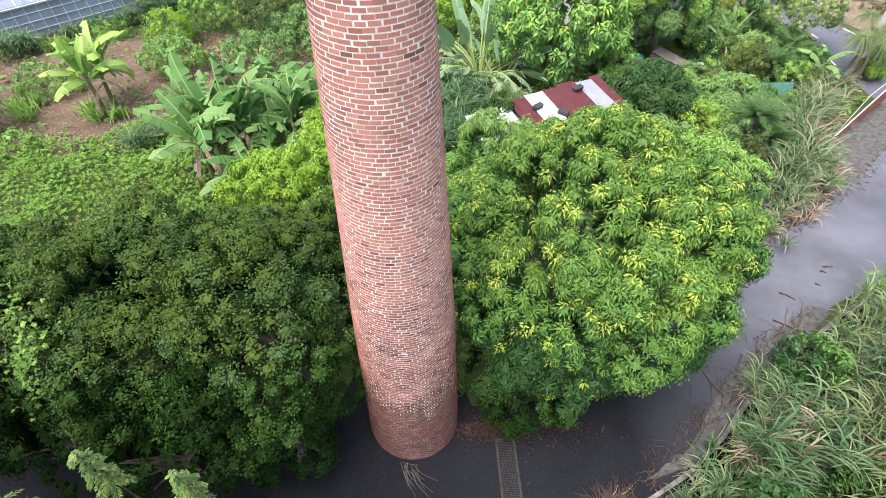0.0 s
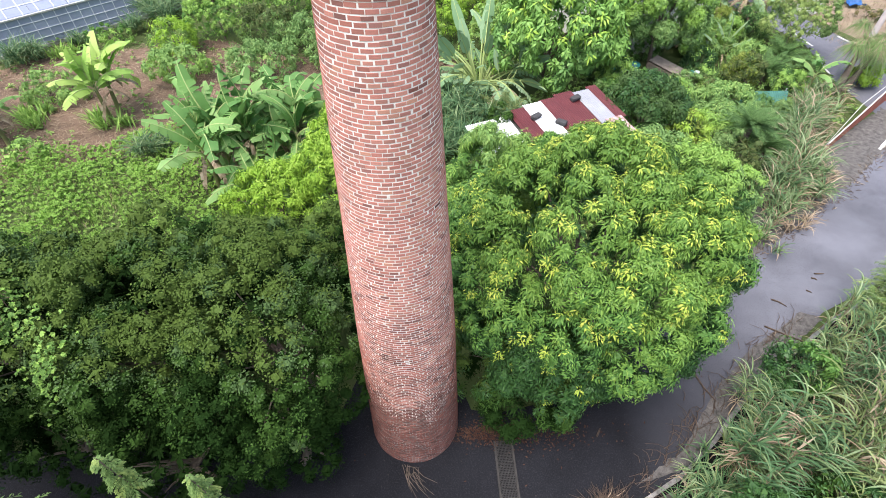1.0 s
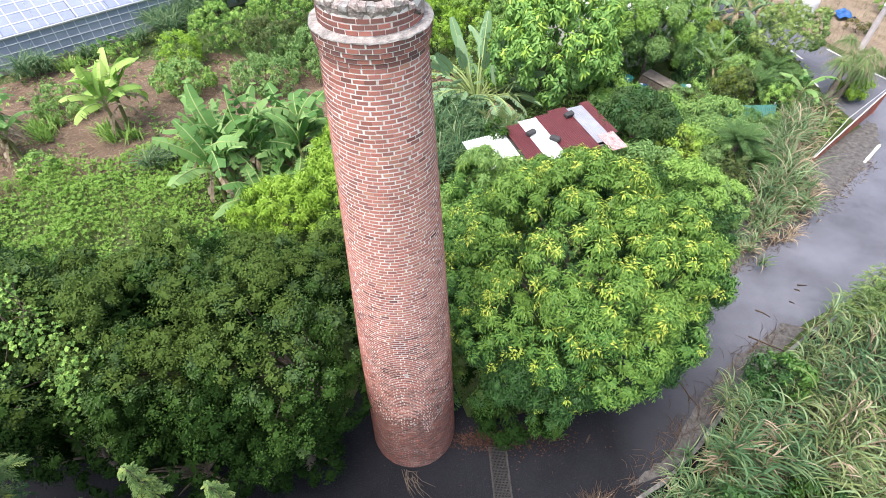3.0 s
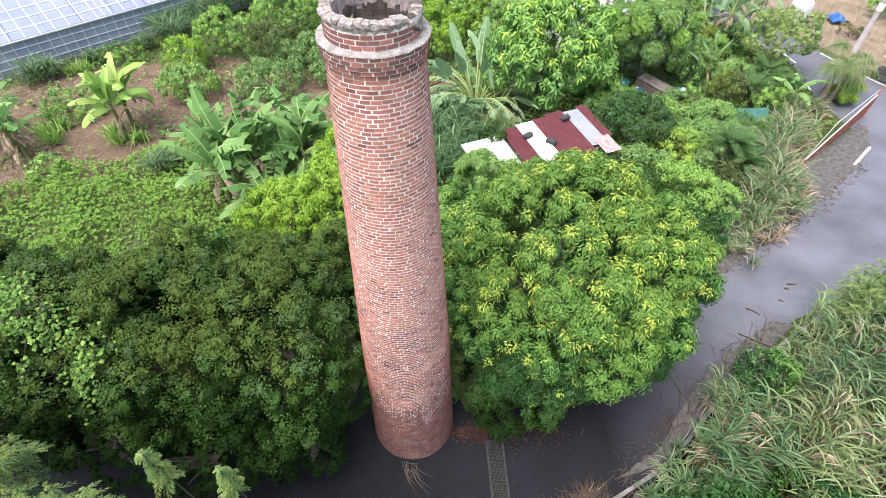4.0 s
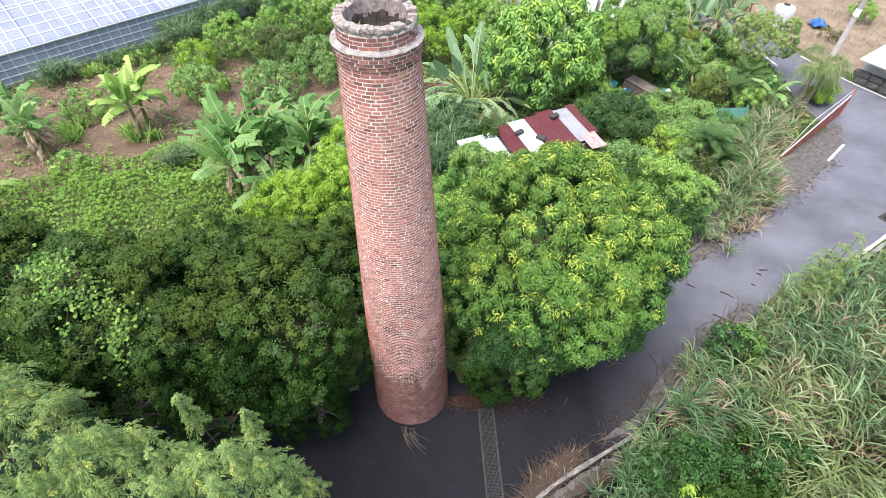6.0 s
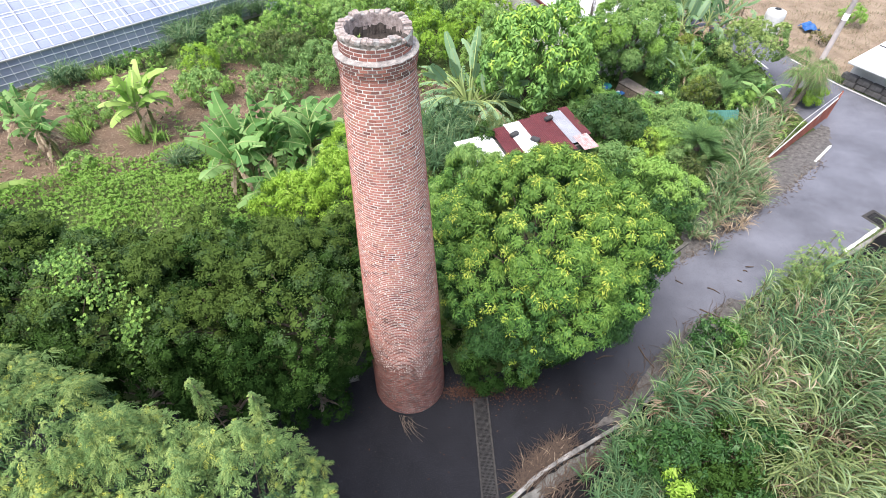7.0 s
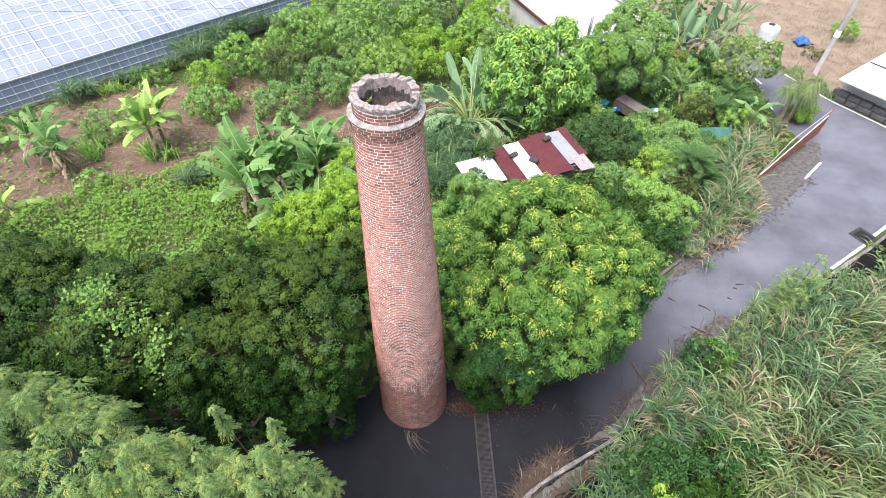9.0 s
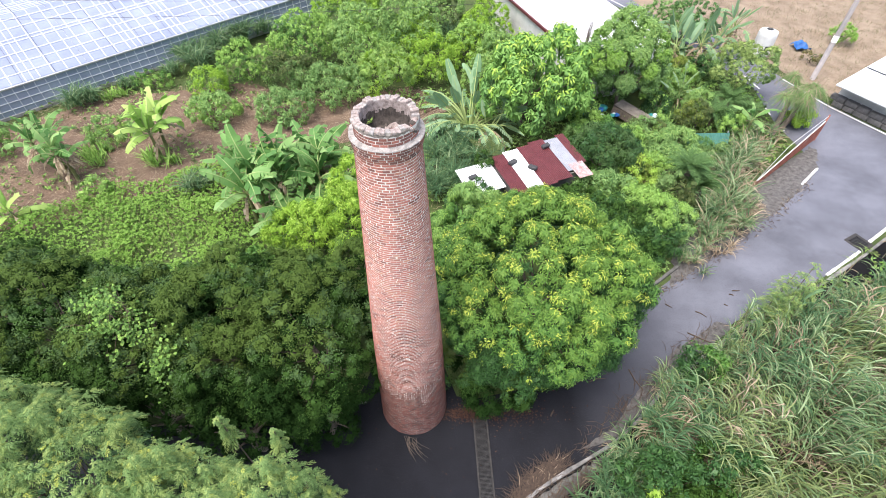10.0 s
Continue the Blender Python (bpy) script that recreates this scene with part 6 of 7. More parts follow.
def leaf_mesh(kind, n):
    """Some shared leaves of each kind."""
    if (kind, n) not in BLADE:
        mats = {"banana": [L_BANANA, RIB], "bright": [L_BANANAY, RIB], "fan": [L_FAN, RIB], "dead": [STRAW, STRAW]}[kind]
        stalk = {"banana": 0.16, "bright": 0.16, "fan": 0.40, "dead": 0.2}[kind]
        bend = [(78, -25), (72, -55), (66, -75), (88, 30), (82, 0)][n % 5]
        if kind == "fan":
            bend = [(78, 50), (72, -35), (84, 66), (66, -70), (76, 25)][n % 5]
        if kind == "dead":
            bend = [(20, -95), (5, -90), (35, -100), (10, -85), (25, -80)][n % 5]
        wide = {"banana": 0.46, "bright": 0.48, "fan": 0.42, "dead": 0.30}[kind]
        BLADE[kind, n] = banana_leaf(1.9, wide, bend, 40 + n * 7 + len(kind), (0.2, 0.85, 0.15, 0.9, 0.3)[n % 5] if kind == "fan" else 0.6 if kind == "banana" else 0.35, stalk, k=18).mesh("leaf", mats)
    return BLADE[kind, n]


def banana(at, height, leaves, size, kind, label, seed, stems=1, spread=0.5, dead=2, category="banana plant", turn_fan=None):
    g = np.random.default_rng(seed)
    ob = root("banana_plant", (at[0], at[1], 0), label, category, "banana plants")
    for s in range(stems):
        px, py = (0, 0) if s == 0 else g.normal(0, spread, 2)
        h = height * (1 if s == 0 else g.uniform(0.55, 1.0))
        lean = g.normal(0, 0.10, 2)
        pts = [(px + lean[0] * t * h, py + lean[1] * t * h, h * t - 0.03) for t in np.linspace(0, 1, 6)]
        stem = part("stem", npmesh("stem", *tube(pts, np.linspace(0.11, 0.055, 6) * (size ** 0.5), 10), STEM, smooth=True), ob)
        n = leaves if s == 0 else max(4, int(leaves * g.uniform(0.5, 0.9)))
        for i in range(n):
            az = i * 137.5 + g.normal(0, 14) + s * 40
            if turn_fan is not None:
                az = turn_fan + (180 if i % 2 else 0) + g.normal(0, 12)
            f = i / max(1, n - 1)
            lift = 24 - 68 * f ** 1.3 + g.normal(0, 10) if turn_fan is None else 14 - 58 * f ** 1.6 + g.normal(0, 6)
            k = g.uniform(0.75, 1.1) * size
            z = h - 0.28 * f * size
            part("leaf", leaf_mesh(kind, int(g.integers(5))), stem, "", pose(pts[-1][0], pts[-1][1], z, 0, 0, az) @ pose(0, 0, 0, lift, g.normal(0, 10), 0) @ Matrix.Scale(k, 4))
        for i in range(dead if s == 0 else dead // 2):
            part("leaf", leaf_mesh("dead", int(g.integers(5))), stem, "brown withered hanging leaf", pose(pts[-2][0], pts[-2][1], h * g.uniform(0.6, 0.9), 0, 0, g.uniform(0, 360)) @ Matrix.Scale(size * g.uniform(0.45, 0.7), 4))
    return ob


def fan_palm(at, size, seed, label, upright, hanging):
    """Paddle leaves on long pale stalks that spread from one foot like a fan; the outer ones hang over, torn into combs."""
    g = np.random.default_rng(seed)
    ob = root("fan_palm", (at[0], at[1], 0), label, "palm")
    part("trunk", npmesh("trunk", *tube([(0, 0, -0.05), (0, 0, 0.35), (0, 0, 0.7)], [0.22, 0.2, 0.14], 12), STEM, smooth=True), ob)
    for i in range(upright):
        ln = size * g.uniform(0.75, 1.05)
        lv = banana_leaf(ln, g.uniform(0.10, 0.135) * ln, (g.uniform(82, 92), g.uniform(5, 70)), seed * 50 + i, g.choice((0.04, 0.2, 0.5)), g.uniform(0.54, 0.64), k=18)
        spread = -55 + 110 * (i + 0.5) / upright + g.normal(0, 6)
        part("leaf", lv.mesh("leaf", [L_FAN, RIB]), ob, "", pose(0, 0, 0.45, 0, 0, g.normal(8, 18)) @ pose(0, 0, 0, g.normal(2, 7), spread, 0) @ pose(0, 0, 0, 0, 0, 180 if g.uniform() < 0.6 else 0))
    for i in range(hanging):
        ln = size * g.uniform(0.72, 0.98)
        lv = banana_leaf(ln, g.uniform(0.10, 0.13) * ln, (g.uniform(48, 78), g.uniform(-75, -20)), seed * 70 + i, g.choice((0.5, 0.9, 0.95)), g.uniform(0.38, 0.48), k=22)
        part("leaf", lv.mesh("leaf", [L_FAN, RIB]), ob, "", pose(0, 0, 0.4, 0, 0, (90 if i % 2 else -90) + g.normal(0, 42)) @ pose(0, 0, 0, 0, g.normal(0, 14), 0))
    for i in range(3):
        part("leaf", leaf_mesh("dead", i), ob, "brown withered hanging leaf", pose(0, 0, 0.9, 0, 0, g.uniform(0, 360)))
    return ob


def cycad(at, size, fronds, seed, mat, label, z=0.3, pairs=17):
    """A crown of stiff feather fronds on a stub of a trunk."""
    g = np.random.default_rng(seed)
    ob = root("cycad", (at[0], at[1], 0), label, "palm", "palms in the thicket")
    part("trunk", npmesh("trunk", *tube([(0, 0, -0.05), (0, 0, z * 0.5), (0, 0, z)], [0.16, 0.17, 0.12], 10), BARK, smooth=True), ob)
    meshes = []
    for b in ((58, -12), (72, 10), (42, -38)):
        lv = Leaves(seed)
        k = pairs
        s = np.linspace(0.1, 1, k)
        ang = np.radians(b[0] + (b[1] - b[0]) * s)
        y, zz = np.cumsum(np.cos(ang)) / k, np.cumsum(np.sin(ang)) / k
        rib = np.c_[np.zeros(k), y, zz]
        lv.put(*tube(rib, np.linspace(0.014, 0.004, k), 4, False), 1)
        ln = 0.24 * np.clip(np.sin(np.pi * (0.12 + 0.84 * s)), 0.15, 1)
        for sg in (-1, 1):
            way = np.c_[np.full(k, sg * 0.85), 0.5 * np.cos(ang), 0.5 * np.sin(ang) + 0.18]
            way /= np.linalg.norm(way, axis=1, keepdims=True)
            lv.blades(rib, way, np.c_[np.zeros(k), np.cos(ang), np.sin(ang)], ln, 0.050, 0.15, 1, 0, 0.3)
        meshes.append(lv.mesh("frond", [mat, mat]))
    for i in range(fronds):
        part("frond", meshes[i % 3], ob, "", pose(0, 0, z, 0, 0, i * 137.5) @ pose(0, 0, 0, g.normal(0, 6) + 12 - 20 * (i / fronds), g.normal(0, 6), 0) @ Matrix.Scale(size * g.uniform(0.85, 1.1), 4))
    return ob


def ponytail(at, lean, height, seed):
    """A leaning trunk with drooping heads of thin leaves."""
    g = np.random.default_rng(seed)
    ob = root("ponytail_palm", (at[0], at[1], 0), "leaning grey trunk with drooping heads of narrow leaves", "palm", "leaning palms by the side road")
    pts = [(lean[0] * t, lean[1] * t, height * t - 0.05) for t in np.linspace(0, 1, 6)]
    part("trunk", npmesh("trunk", *tube(pts, np.linspace(0.2, 0.07, 6), 10), BARK, smooth=True), ob)
    lv = Leaves(seed)
    for i in range(8):
        p = np.array(pts[-1]) + g.normal(0, 0.6, 3) * [1, 1, 0.35] * (i > 0)
        n = 120
        a, el = g.uniform(0, 6.28, n), g.uniform(0.1, 1.2, n)
        way = np.stack([np.cos(a) * np.cos(el), np.sin(a) * np.cos(el), np.sin(el)], -1)
        lv.blades(np.tile(p, (n, 1)), way, np.stack([-np.sin(a), np.cos(a), 0 * a], -1), g.uniform(0.7, 1.25, n), 0.026, g.uniform(0.8, 1.3, n), 4, g.choice((0, 0, 0, 1), n), 0.3)
    part("crown", lv.mesh("crown", [L_FERN, STRAW]), ob)


def exotic_plants():
    banana((-14.9, 15.3), 2.1, 14, 1.3, "bright", "banana plant with long bright green leaves on bare soil", 1, 2, 0.4, 3)
    banana((-6.7, 10.4), 2.9, 12, 1.4, "banana", "large clump of banana plants with some withered leaves", 2, 11, 1.05, 9)
    banana((-4.9, 11.1), 2.7, 11, 1.3, "banana", "banana plant with torn leaves beside a larger clump", 12, 3, 0.6, 4)
    banana((-8.5, 11.0), 2.3, 10, 1.15, "banana", "banana plant with pale young leaves at the clump's edge", 22, 2, 0.5, 3)
    banana((-19.9, 13.6), 1.9, 9, 1.1, "banana", "banana plant with drooping leaves over brown dead stalks", 3, 2, 0.5, 9)
    banana((-21.6, 14.6), 1.8, 8, 1.1, "banana", "banana plant with torn drooping leaves", 13, 2, 0.5, 7)
    banana((-20.4, 9.6), 0.8, 6, 1.0, "bright", "young banana plant in the weeds", 4, 1, 0.4, 1)
    banana((19.3, 17.0), 1.5, 6, 0.85, "banana", "young banana plant in the thicket by the side road", 5, 1, 0.4, 1)
    fan_palm((2.75, 17.1), 4.5, 6, "tall fan-shaped traveller's palm with torn grey-green leaves", 20, 22)
    fan_palm((3.8, 16.6), 3.0, 16, "lower fan palm with drooping torn leaves", 4, 9)
    for i, (x, y, h, s) in enumerate([(16.6, 24.4, 2.0, 1.15), (18.9, 25.0, 2.2, 1.15), (21.9, 27.6, 2.1, 1.1), (16.2, 20.6, 0.9, 0.95), (20.2, 26.0, 2.0, 1.05), (17.6, 26.4, 2.2, 1.1), (14.8, 22.8, 1.2, 1.0)]):
        banana((x, y), h, 9, s, "fan", "grey-green banana-like plant with withered brown skirts", 30 + i, 2 if h > 1 else 1, 0.3, 12 if h > 1 else 2, "palm", 20 * i)
    cycad((13.9, 12.0), 1.3, 34, 1, L_PALM, "large dark green cycad with arching fronds", 1.7)
    cycad((14.6, 11.5), 1.4, 30, 7, L_PALM, "dark green cycad low beside the verge grass", 0.9)
    cycad((17.9, 18.6), 1.4, 26, 2, L_PALM, "dark green cycad in the thicket", 0.6)
    cycad((19.4, 20.2), 1.4, 26, 3, L_PALM, "dark cycad with some yellowing fronds", 0.6)
    cycad((20.4, 19.2), 1.2, 20, 5, L_PALM, "small cycad beside the side road", 0.4)
    cycad((3.6, 13.6), 1.5, 14, 6, L_OLIVE, "palm with long drooping feather fronds behind the shed", 1.0)
    ponytail((21.3, 17.5), (0.7, 1.0), 2.5, 1)
    ponytail((21.9, 17.9), (1.2, 0.7), 1.9, 2)
    # strap-leaved plants in front of the rubbish heap
    for i, (x, y) in enumerate([(15.2, 18.7), (15.9, 19.3), (14.4, 18.1), (18.6, 22.3), (19.6, 23.4), (-19.6, 15.3), (-18.6, 14.5), (-19.1, 14.9), (-18.9, 15.6), (-14.4, 14.6), (-15.9, 15.0), (-15.3, 14.4), (13.4, 18.4), (14.0, 19.2), (12.6, 17.4), (13.0, 18.9), (-21.1, 21.4), (-20.4, 21.8)]):
        lv = Leaves(60 + i)
        g = np.random.default_rng(60 + i)
        grass_clump(lv, (0, 0), 60, 1.1, 0.085, g, (0, 0, 0, 1), 0.75, 4, 0.2)
        ob = new("strap_plant", lv.mesh("strap_plant", [L_PALM if x > 0 else L_WEED, L_BAMBOO]))
        ob.location = (x, y, 0)
        tagged(ob, "clump of broad strap-shaped green leaves", "plant", "strap-leaved plants", "stuff")


# ---- shed, fence, sheets, rubbish ----
def corrugated(w, l, pitch=0.09, depth=0.018, thick=0.004):
    """A corrugated sheet: waves across x, length along y."""
    n = int(w / pitch * 6)
    x = np.linspace(0, w, n + 1)
    z = depth * np.sin(x / pitch * 2 * np.pi)
    v = [(a, y, b + t) for t in (0, -thick) for y in (0, l) for a, b in zip(x, z)]
    m = n + 1
    q = []
    for i in range(n):
        q.append([i, i + 1, m + i + 1, m + i])
        q.append([2 * m + i, 3 * m + i, 3 * m + i + 1, 2 * m + i + 1])
        q.append([i, 2 * m + i, 2 * m + i + 1, i + 1])
        q.append([m + i, m + i + 1, 3 * m + i + 1, 3 * m + i])
    return v, q


def shed():
    """A low shed; its roof is a patchwork of sheets of unlike length, held down by stones."""
    turn, slope, low = 22.4, 3.5, -2.35
    ob = root("shed", (3.45, 11.3, 0), "low shed roofed with maroon and white corrugated sheets", "shed", turn=turn)
    height = lambda y: 2.70 + (y - low) * math.tan(radians(slope))
    strips = [(-1.90, 1.82, SHEETWHITE, -0.10, -0.05, 1.9), (0.0, 0.20, MAROON, 0.0, 0.02, 2.75), (0.17, 0.60, MAROON, 0.012, 0.10, 2.82), (0.74, 0.84, SHEETWHITE, 0.024, 0.20, 2.85), (1.56, 0.76, MAROON, 0.0, 0.30, 2.95), (2.29, 0.89, MAROON, 0.012, 0.44, 3.0),
              (3.15, 0.76, SHEETGREY, 0.024, 0.28, 2.45), (3.89, 0.52, MAROON, 0.0, 0.48, 2.3), (3.40, 0.78, PEELED, 0.04, -1.75, 1.05)]
    for x, w, mat, lift, top, length in strips:
        v, q = corrugated(w, length)
        part("roof_sheet", npmesh("roof_sheet", v, q, mat), ob, "", pose(x, top - length, height(top - length) + lift, slope, 0, 0))
    for x, y, w, l in ((2.1, low + 0.15, 4.2, 0.1), (2.1, 0.0, 4.2, 0.1), (0.08, -1.1, 0.1, 2.1), (4.15, -1.1, 0.1, 2.1)):
        bm = bmesh.new()
        box(bm, w, l, 2.6, (x, y, 1.3))
        part("wall", bmmesh("wall", bm, KERB), ob, "stained concrete side wall")
    bm = bmesh.new()
    box(bm, 1.0, 1.6, 2.4, (-1.3, -1.3, 1.2), bevel=0.02)
    part("lean_to", bmmesh("lean_to", bm, KERB), ob, "low lean-to of stained concrete")
    g = np.random.default_rng(6)
    for x, y, lift in ((0.86, -0.73, 0.03), (1.60, -1.40, 0.03), (2.97, -0.23, 0.03), (-1.30, -0.85, -0.15)):
        bm = bmesh.new()
        box(bm, 0.42, 0.24, 0.15, bevel=0.03)
        for v in bm.verts:
            v.co += Vector(g.normal(0, 0.010, 3))
        a = radians(turn)
        st = new("ballast_stone", bmmesh("ballast_stone", bm, DARKSTONE))
        st.matrix_world = pose(3.45 + x * math.cos(a) - y * math.sin(a), 11.3 + x * math.sin(a) + y * math.cos(a), height(y) + lift + 0.085, slope, 0, turn + g.uniform(10, 35) if x != 1.6 else turn - 55)
        tagged(st, "dark stone block holding down the roof sheets", "stone", "stones on the shed roof")


def red_fence():
    """Rusty sheets on posts along the verge, with a white top rail and a cord."""
    a, b = np.array([18.1, 12.45]), np.array([23.6, 16.9])
    d = b - a
    ln = float(np.linalg.norm(d))
    turn = math.degrees(math.atan2(d[1], d[0]))
    ob = root("sheet_fence", (a[0], a[1], 0), "rusty red sheet-metal fence with a white top rail", "fence", turn=turn)
    for i in range(8):
        v, q = corrugated(ln / 8 + 0.03, 0.48 + 0.82 * (i + 0.5) / 8, 0.12, 0.012)
        part("panel", npmesh("panel", v, q, RUST), ob, "", pose(i * ln / 8, 0, 0.03, 90 + random.uniform(-3, 3), 0, 0))
    bm = bmesh.new()
    rake = math.degrees(math.atan2(0.82, ln))
    box(bm, ln, 0.05, 0.05, (ln / 2, 0, 0.0), bevel=0.008, m=pose(0, 0, 0.52, 0, -rake, 0))
    part("top_rail", bmmesh("top_rail", bm, WHITE), ob, "white painted rail")
    for i in range(5):
        bm = bmesh.new()
        box(bm, 0.06, 0.06, 0.46 + 0.17 * i, (i * ln / 4, 0.06, 0.23 + 0.085 * i), bevel=0.008)
        part("post", bmmesh("post", bm, RUST), ob)
    lv = Leaves(1).put(*tube([(0, 0.05, 0.48), (ln * 0.5, 0.25, 1.06), (ln, 0, 1.70)], [0.012] * 3, 6))
    part("cord", lv.mesh("cord", [WHITE], True), ob)
    lv = Leaves(1).put(*tube([(ln, 0, 0), (ln, 0, 1.0), (ln, 0, 1.75)], [0.05] * 3, 8))
    part("end_post", lv.mesh("end_post", [RUST], True), ob)


def sheets_and_rubbish():
    g = np.random.default_rng(17)
    ob = root("sheet_screen", (15.55, 16.0, 0), "faded green sheet screen half hidden in the thicket", "screen", turn=2)
    v, q = corrugated(2.5, 0.85, 0.10, 0.012)
    part("panel", npmesh("panel", v, q, GREENSHEET), ob, "", pose(0, 0, 0.05, 62, 0, 0))
    for x in (0.1, 2.4):
        bm = bmesh.new()
        box(bm, 0.05, 0.05, 0.9, (x, 0.45, 0.45), bevel=0.006)
        part("post", bmmesh("post", bm, GALV), ob)
    v, q = corrugated(1.1, 2.9, 0.11, 0.016)
    sc = new("roof_sheet", npmesh("roof_sheet", v, q, plain("weathered fibre-cement sheet", (0.12, 0.10, 0.085), (0.30, 0.26, 0.225), 0.9, 2, 30, 0.3)))
    sc.matrix_world = pose(13.9, 17.3, 0.55, 8, 6, 48)
    tagged(sc, "weathered grey-brown corrugated sheet lying in the bushes", "sheet")
    bm = bmesh.new()
    box(bm, 1.1, 2.9, 0.5, (0.55, 1.45, -0.28))
    hp = new("earth_mound", bmmesh("earth_mound", bm, BARK))
    hp.matrix_world = pose(13.9, 17.3, 0.5, 8, 6, 48)
    tagged(hp, "low brown earth mound under a corrugated sheet", "mound")
    pale = plain("crumpled plastic", (0.35, 0.45, 0.55), (0.80, 0.84, 0.86), 0.4, 9, 40, 0.4, dist=0.03)
    for i in range(16):
        bm = bmesh.new()
        bmesh.ops.create_icosphere(bm, subdivisions=2, radius=g.uniform(0.12, 0.28))
        for vv in bm.verts:
            vv.co *= 1 + 0.45 * noise.noise(vv.co * 7 + Vector((i, 0, 0)))
            vv.co.z *= 0.6
        x, y = (10.7, 19.6) if i < 8 else (12.0, 19.2) if i < 12 else (14.6, 18.9)
        o = new("rubbish_bag", bmmesh("rubbish_bag", bm, [pale, BLUEPLASTIC, pale, TEAL][i % 4]))
        o.location = (x + g.normal(0, 0.35), y + g.normal(0, 0.25), 0.22 + g.uniform(0, 0.35))
        tagged(o, "crumpled plastic bag in the rubbish heap", "rubbish", "rubbish in the thicket")
    bm = bmesh.new()
    bmesh.ops.create_grid(bm, x_segments=14, y_segments=14, size=0.55)
    for vv in bm.verts:
        vv.co.z = 0.30 + 0.34 * noise.noise(vv.co * 2.2) - 0.3 * (vv.co.length / 1.1) ** 2
    bmesh.ops.solidify(bm, geom=bm.faces[:], thickness=0.02)
    o = new("tarpaulin", bmmesh("tarpaulin", bm, BLUEPLASTIC))
    o.location = (28.2, 28.6, 0.05)
    tagged(o, "crumpled blue tarpaulin on the dry field", "tarpaulin")
    ob = root("water_tank", (24.75, 27.75, 0), "white plastic water tank with a dark lid opening", "tank")
    tank = part("body", lathe([(0.02, 0.02), (0.62, 0.02), (0.66, 0.10), (0.66, 1.55), (0.62, 1.75), (0.42, 1.84), (0.26, 1.86), (0.26, 1.90), (0.02, 1.90)], 40, WHITE, "body"), ob)
    part("lid", lathe([(0.02, 1.915), (0.22, 1.915), (0.24, 1.90), (0.24, 1.88)], 30, BLACK, "lid"), tank, "dark lid")
    bm = bmesh.new()
    box(bm, 0.34, 0.02, 0.32, (0, -0.665, 0.75), bevel=0.004)
    part("plate", bmmesh("plate", bm, DARKSTONE), tank, "dark label plate")
    ob = root("utility_pole", (27.0, 24.1, 0), "leaning grey concrete utility pole", "pole")
    shaft = part("shaft", npmesh("shaft", *tube([(0, 0, -0.1), (0.25, 0.35, 3.5), (0.55, 0.8, 8.0)], [0.17, 0.15, 0.12], 14), POLE, smooth=True), ob)
    part("band", npmesh("band", *tube([(0.19, 0.26, 2.55), (0.21, 0.30, 2.95)], [0.172, 0.170], 14), WHITE, smooth=True), shaft, "white painted band")
    # thin overhead cables over the far field
    for h, a, b in ((6.4, (-30, 21.5), (28, 26)), (6.0, (-30, 19.5), (28, 27))):
        pts = [(a[0] + (b[0] - a[0]) * t, a[1] + (b[1] - a[1]) * t, h - 0.8 * math.sin(math.pi * t)) for t in np.linspace(0, 1, 24)]
        tagged(new("cable", npmesh("cable", *tube(pts, [0.010] * 24, 5), BLACK)), "thin dark overhead cable", "cable", "overhead cables", "structure")
    o = root("scrap_part", (0.45, 16.6, 0), "old dark machine part with white bottles on top", "scrap")
    drum = part("body", lathe([(0.02, 0.0), (0.35, 0.02), (0.38, 0.35), (0.30, 0.45), (0.02, 0.46)], 20, IRON, "body"), o)
    for i in range(3):
        part("bottle", lathe([(0.01, 0.46), (0.07, 0.46), (0.075, 0.60), (0.03, 0.68), (0.01, 0.68)], 12, WHITE, "bottle"), drum, "white plastic bottle", pose(-0.2 + 0.2 * i, 0.05 * i, 0))


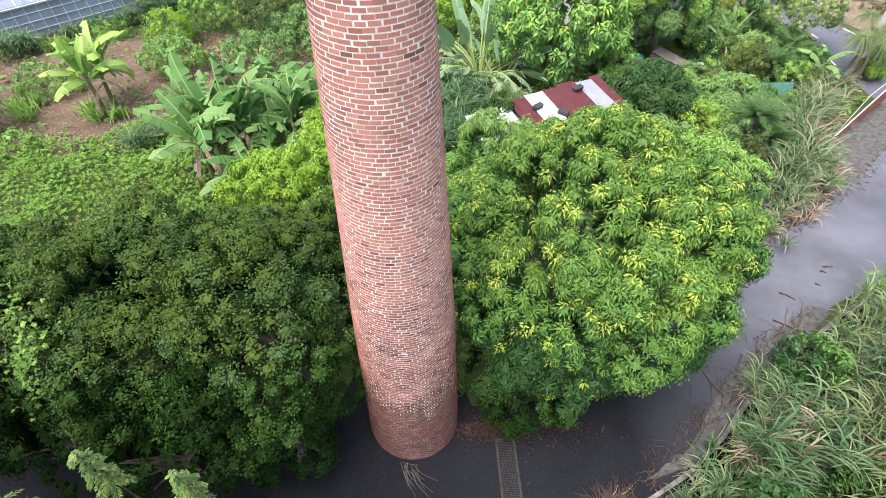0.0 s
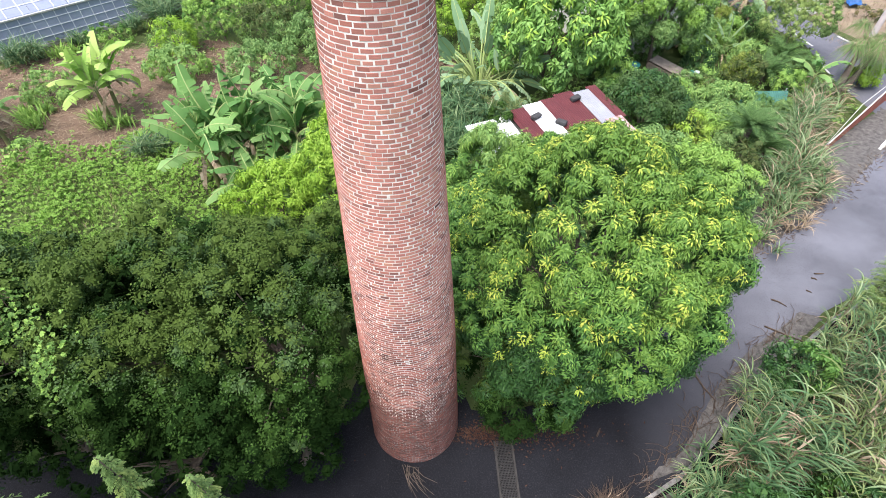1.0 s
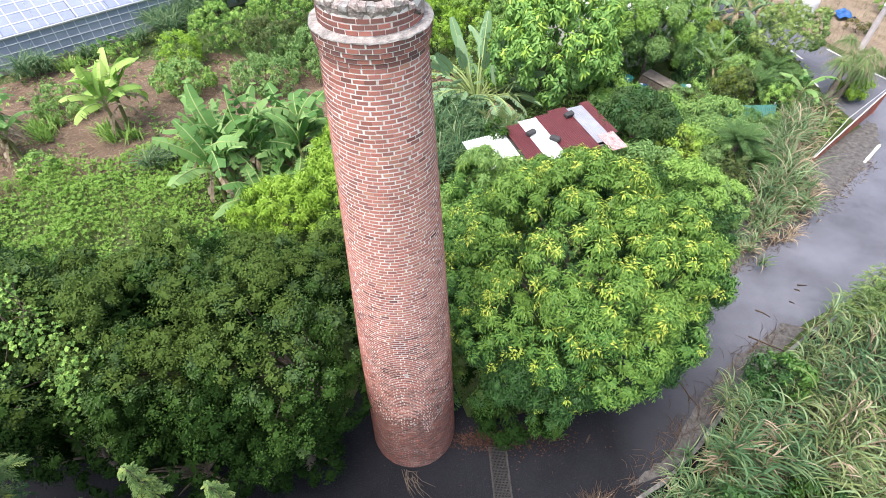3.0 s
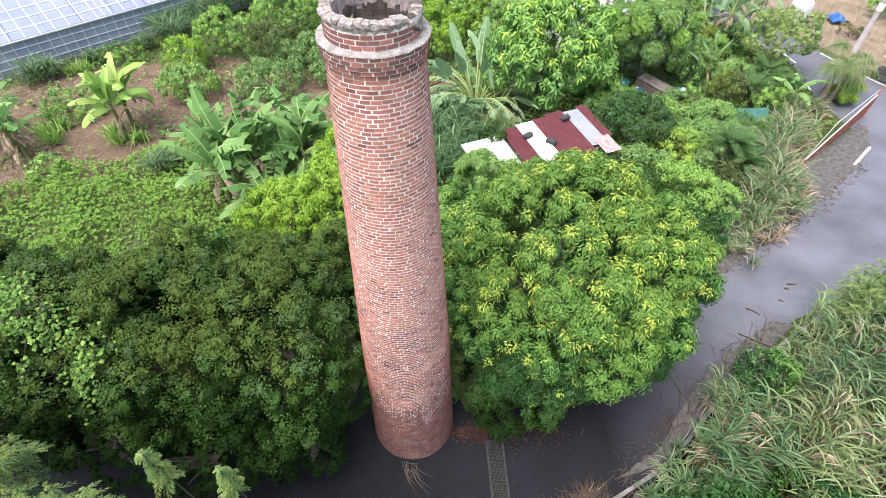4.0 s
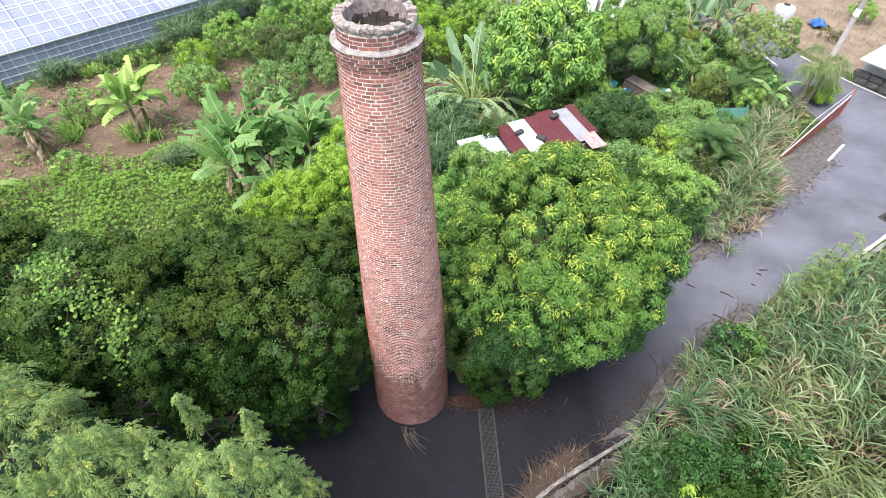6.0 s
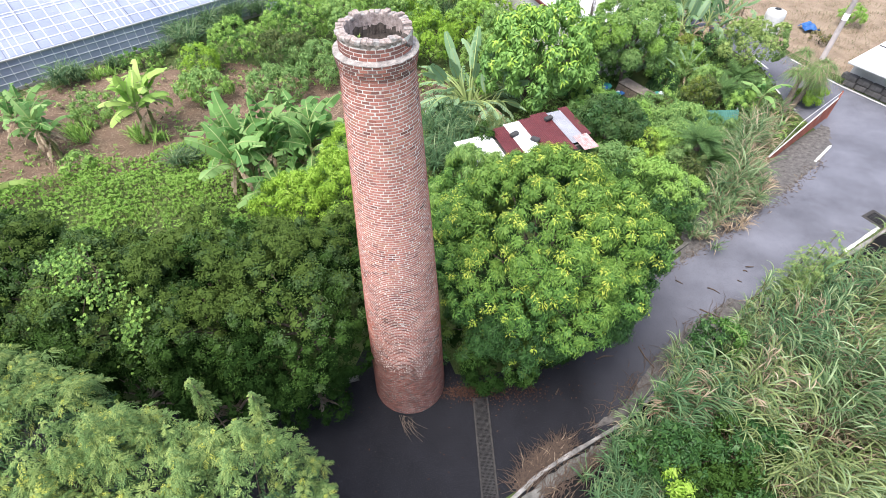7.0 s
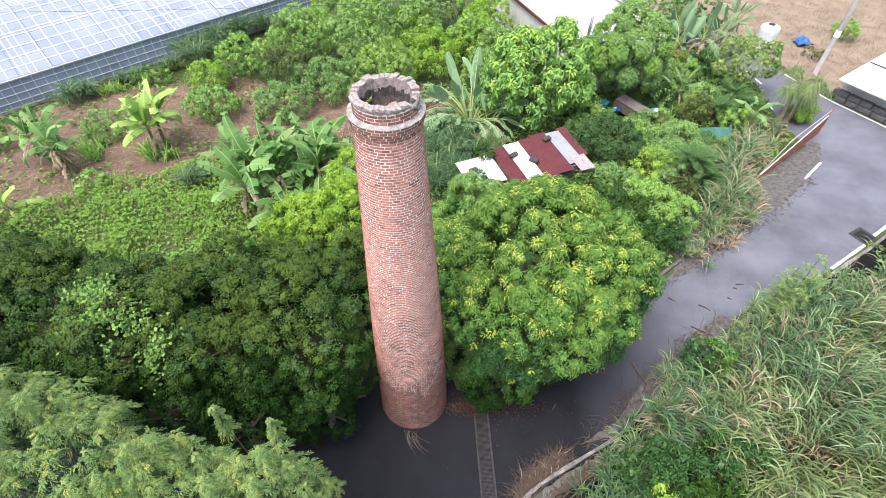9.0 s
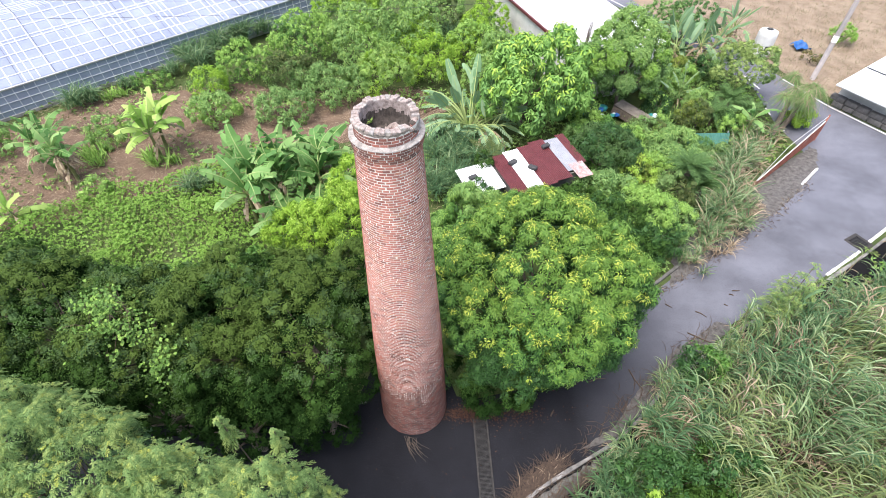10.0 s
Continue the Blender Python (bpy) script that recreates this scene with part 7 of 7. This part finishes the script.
# ---- greenhouse and buildings ----
def greenhouse():
    """A long film greenhouse: low side wall, and a shallow roof with battens."""
    a, b = np.array([-34.5, 11.5]), np.array([-8.7, 35.1])
    d = b - a
    ln = float(np.linalg.norm(d))
    turn = math.degrees(math.atan2(d[1], d[0]))
    ob = root("greenhouse", (a[0], a[1], 0), "long milky-white film greenhouse with white battens", "greenhouse", turn=turn)
    bm = bmesh.new()
    box(bm, ln, 0.06, 1.80, (ln / 2, 0.0, 0.90))
    part("side_wall", bmmesh("side_wall", bm, FILMSIDE), ob, "blue-grey netted side wall")
    bm = bmesh.new()
    box(bm, ln, 0.16, 0.22, (ln / 2, -0.03, 0.1), bevel=0.02)
    part("plinth", bmmesh("plinth", bm, CONCRETE), ob)
    bm = bmesh.new()
    for z in (0.55, 1.0, 1.45):
        box(bm, ln, 0.03, 0.03, (ln / 2, -0.05, z))
    for x in np.arange(0.3, ln, 0.62):
        box(bm, 0.025, 0.03, 1.72, (x, -0.05, 0.90))
    tagged(part("side_frame", bmmesh("side_frame", bm, PALEPIPE), ob, "white side battens"), kind="stuff")
    bm = bmesh.new()
    box(bm, ln + 0.1, 0.14, 0.10, (ln / 2, -0.08, 1.86), bevel=0.015)
    part("gutter", bmmesh("gutter", bm, GALV), ob, "galvanised eaves gutter")
    depth, rise = 7.0, 1.5
    slope = math.degrees(math.atan2(rise, depth))
    for s in range(3):
        up = s % 2 == 0
        m = pose(0, s * depth, 1.91 if up else 1.91 + rise, slope if up else -slope, 0, 0)
        bm = bmesh.new()
        box(bm, ln, math.hypot(depth, rise), 0.02, (ln / 2, math.hypot(depth, rise) / 2, 0), m=m)
        part("roof_film", bmmesh("roof_film", bm, FILM), ob, "milky plastic roof film")
        bm = bmesh.new()
        for x in np.arange(0.2, ln, 0.8):
            box(bm, 0.036, math.hypot(depth, rise), 0.03, (x, math.hypot(depth, rise) / 2, 0.025), m=m)
        for x in np.arange(0.6, ln, 3.2):
            box(bm, 0.03, math.hypot(depth, rise), 0.03, (x, math.hypot(depth, rise) / 2, 0.03), m=m)
        tagged(part("roof_batten_grid", bmmesh("roof_batten_grid", bm, PALEPIPE), ob, "white roof battens"), kind="stuff")
        for y in (0.9, 1.9, 2.9, 4.1, 4.45, 5.6, 6.6):
            bm = bmesh.new()
            box(bm, ln, 0.055, 0.03, (ln / 2, y, 0.035), m=m)
            part("roof_purlin", bmmesh("roof_purlin", bm, PALEPIPE), ob)
        bm = bmesh.new()
        for x in np.arange(1.4, ln, 1.9):
            box(bm, 0.02, math.hypot(depth, rise), 0.02, (x, math.hypot(depth, rise) / 2, 0.05), m=m)
        tagged(part("tie_cord", bmmesh("tie_cord", bm, DARKSTONE), ob, "dark tie cords over the film"), kind="stuff")


def buildings():
    # white-roofed hall beyond the thicket
    turn = -69
    ob = root("hall", (5.9, 30.7, 0), "pale hall with a flat white roof and a red beam", "building", turn=turn)
    bm = bmesh.new()
    box(bm, 13.0, 6.2, 2.95, (4.0, 3.15, 1.48))
    part("wall", bmmesh("wall", bm, WALLPALE), ob)
    bm = bmesh.new()
    box(bm, 13.2, 6.4, 0.14, (4.0, 3.15, 3.02), bevel=0.02)
    part("roof", bmmesh("roof", bm, SHEETWHITE), ob, "flat white sheet roof")
    bm = bmesh.new()
    box(bm, 9.0, 0.14, 0.20, (2.1, -0.12, 3.02), bevel=0.02)
    part("red_beam", bmmesh("red_beam", bm, MAROON), ob, "dark red beam along the roof edge")
    bm = bmesh.new()
    box(bm, 1.5, 0.07, 0.07, (7.6, 0.5, 3.13), bevel=0.01)
    part("pipe", bmmesh("pipe", bm, GALV), ob)
    lv = Leaves(3)
    for i in range(14):
        x, y = 8.9 + random.uniform(-0.12, 0.12), 1.3 + random.uniform(-0.12, 0.12)
        lv.put(*tube([(x, y, 3.1), (x + random.uniform(-0.1, 0.1), y, 3.9), (x + random.uniform(-0.2, 0.2), y, 4.3 + random.uniform(0, 0.5))], [0.02, 0.015, 0.006], 4, False))
    st = new("dead_stump", lv.mesh("dead_stump", [BARK]))
    st.matrix_world = pose(5.9, 30.7, 0.0, 0, 0, turn)
    tagged(st, "bundle of dead grey stalks against the white roof", "stalks")
    # white shed on a retaining wall at the junction
    ob = root("white_shed", (26.6, 20.9, 0), "low white shed behind a stone retaining wall", "building", turn=-58)
    bm = bmesh.new()
    box(bm, 9.0, 5.5, 1.5, (4.4, 3.4, 0.75))
    part("wall", bmmesh("wall", bm, WALLPALE), ob)
    bm = bmesh.new()
    box(bm, 3.6, 7.0, 0.10, (1.7, 2.85, 0), bevel=0.015, m=pose(0, 0, 1.6, 5, 0, 0))
    part("roof", bmmesh("roof", bm, SHEETWHITE), ob, "white sheet roof")
    bm = bmesh.new()
    box(bm, 5.6, 6.7, 0.10, (6.2, 3.35, 0), bevel=0.015, m=pose(0, 0, 1.35, 5, 0, 0))
    part("roof", bmmesh("roof", bm, SHEETGREY), ob, "grey-blue lower roof")
    bm = bmesh.new()
    box(bm, 3.4, 0.05, 0.05, (1.7, 2.4, 0.09), m=pose(0, 0, 1.62, 5, 0, 0))
    part("roof_seam", bmmesh("roof_seam", bm, DARKSTONE), ob)
    wall = root("retaining_wall", (26.45, 20.75, 0), "weathered stone retaining wall along the side road", "wall", kind="structure", turn=-58)
    g = np.random.default_rng(8)
    for row in range(2):
        x = 0.0 if row == 0 else -0.3
        while x < 12:
            w = g.uniform(0.6, 0.95)
            bm = bmesh.new()
            box(bm, w - 0.03, 0.4, 0.33, bevel=0.045)
            for v in bm.verts:
                v.co += Vector(g.normal(0, 0.01, 3))
            part("stone", bmmesh("stone", bm, WALLSTONE), wall, "", pose(x + w / 2, 0.35 + 0.06 * row, 0.16 + 0.34 * row))
            x += w


ground()
roads()
drain()
chimney()
trees()
feathery()
exotic_plants()
shed()
red_fence()
greenhouse()
buildings()
sheets_and_rubbish()
sticks()
reeds()
weeds()
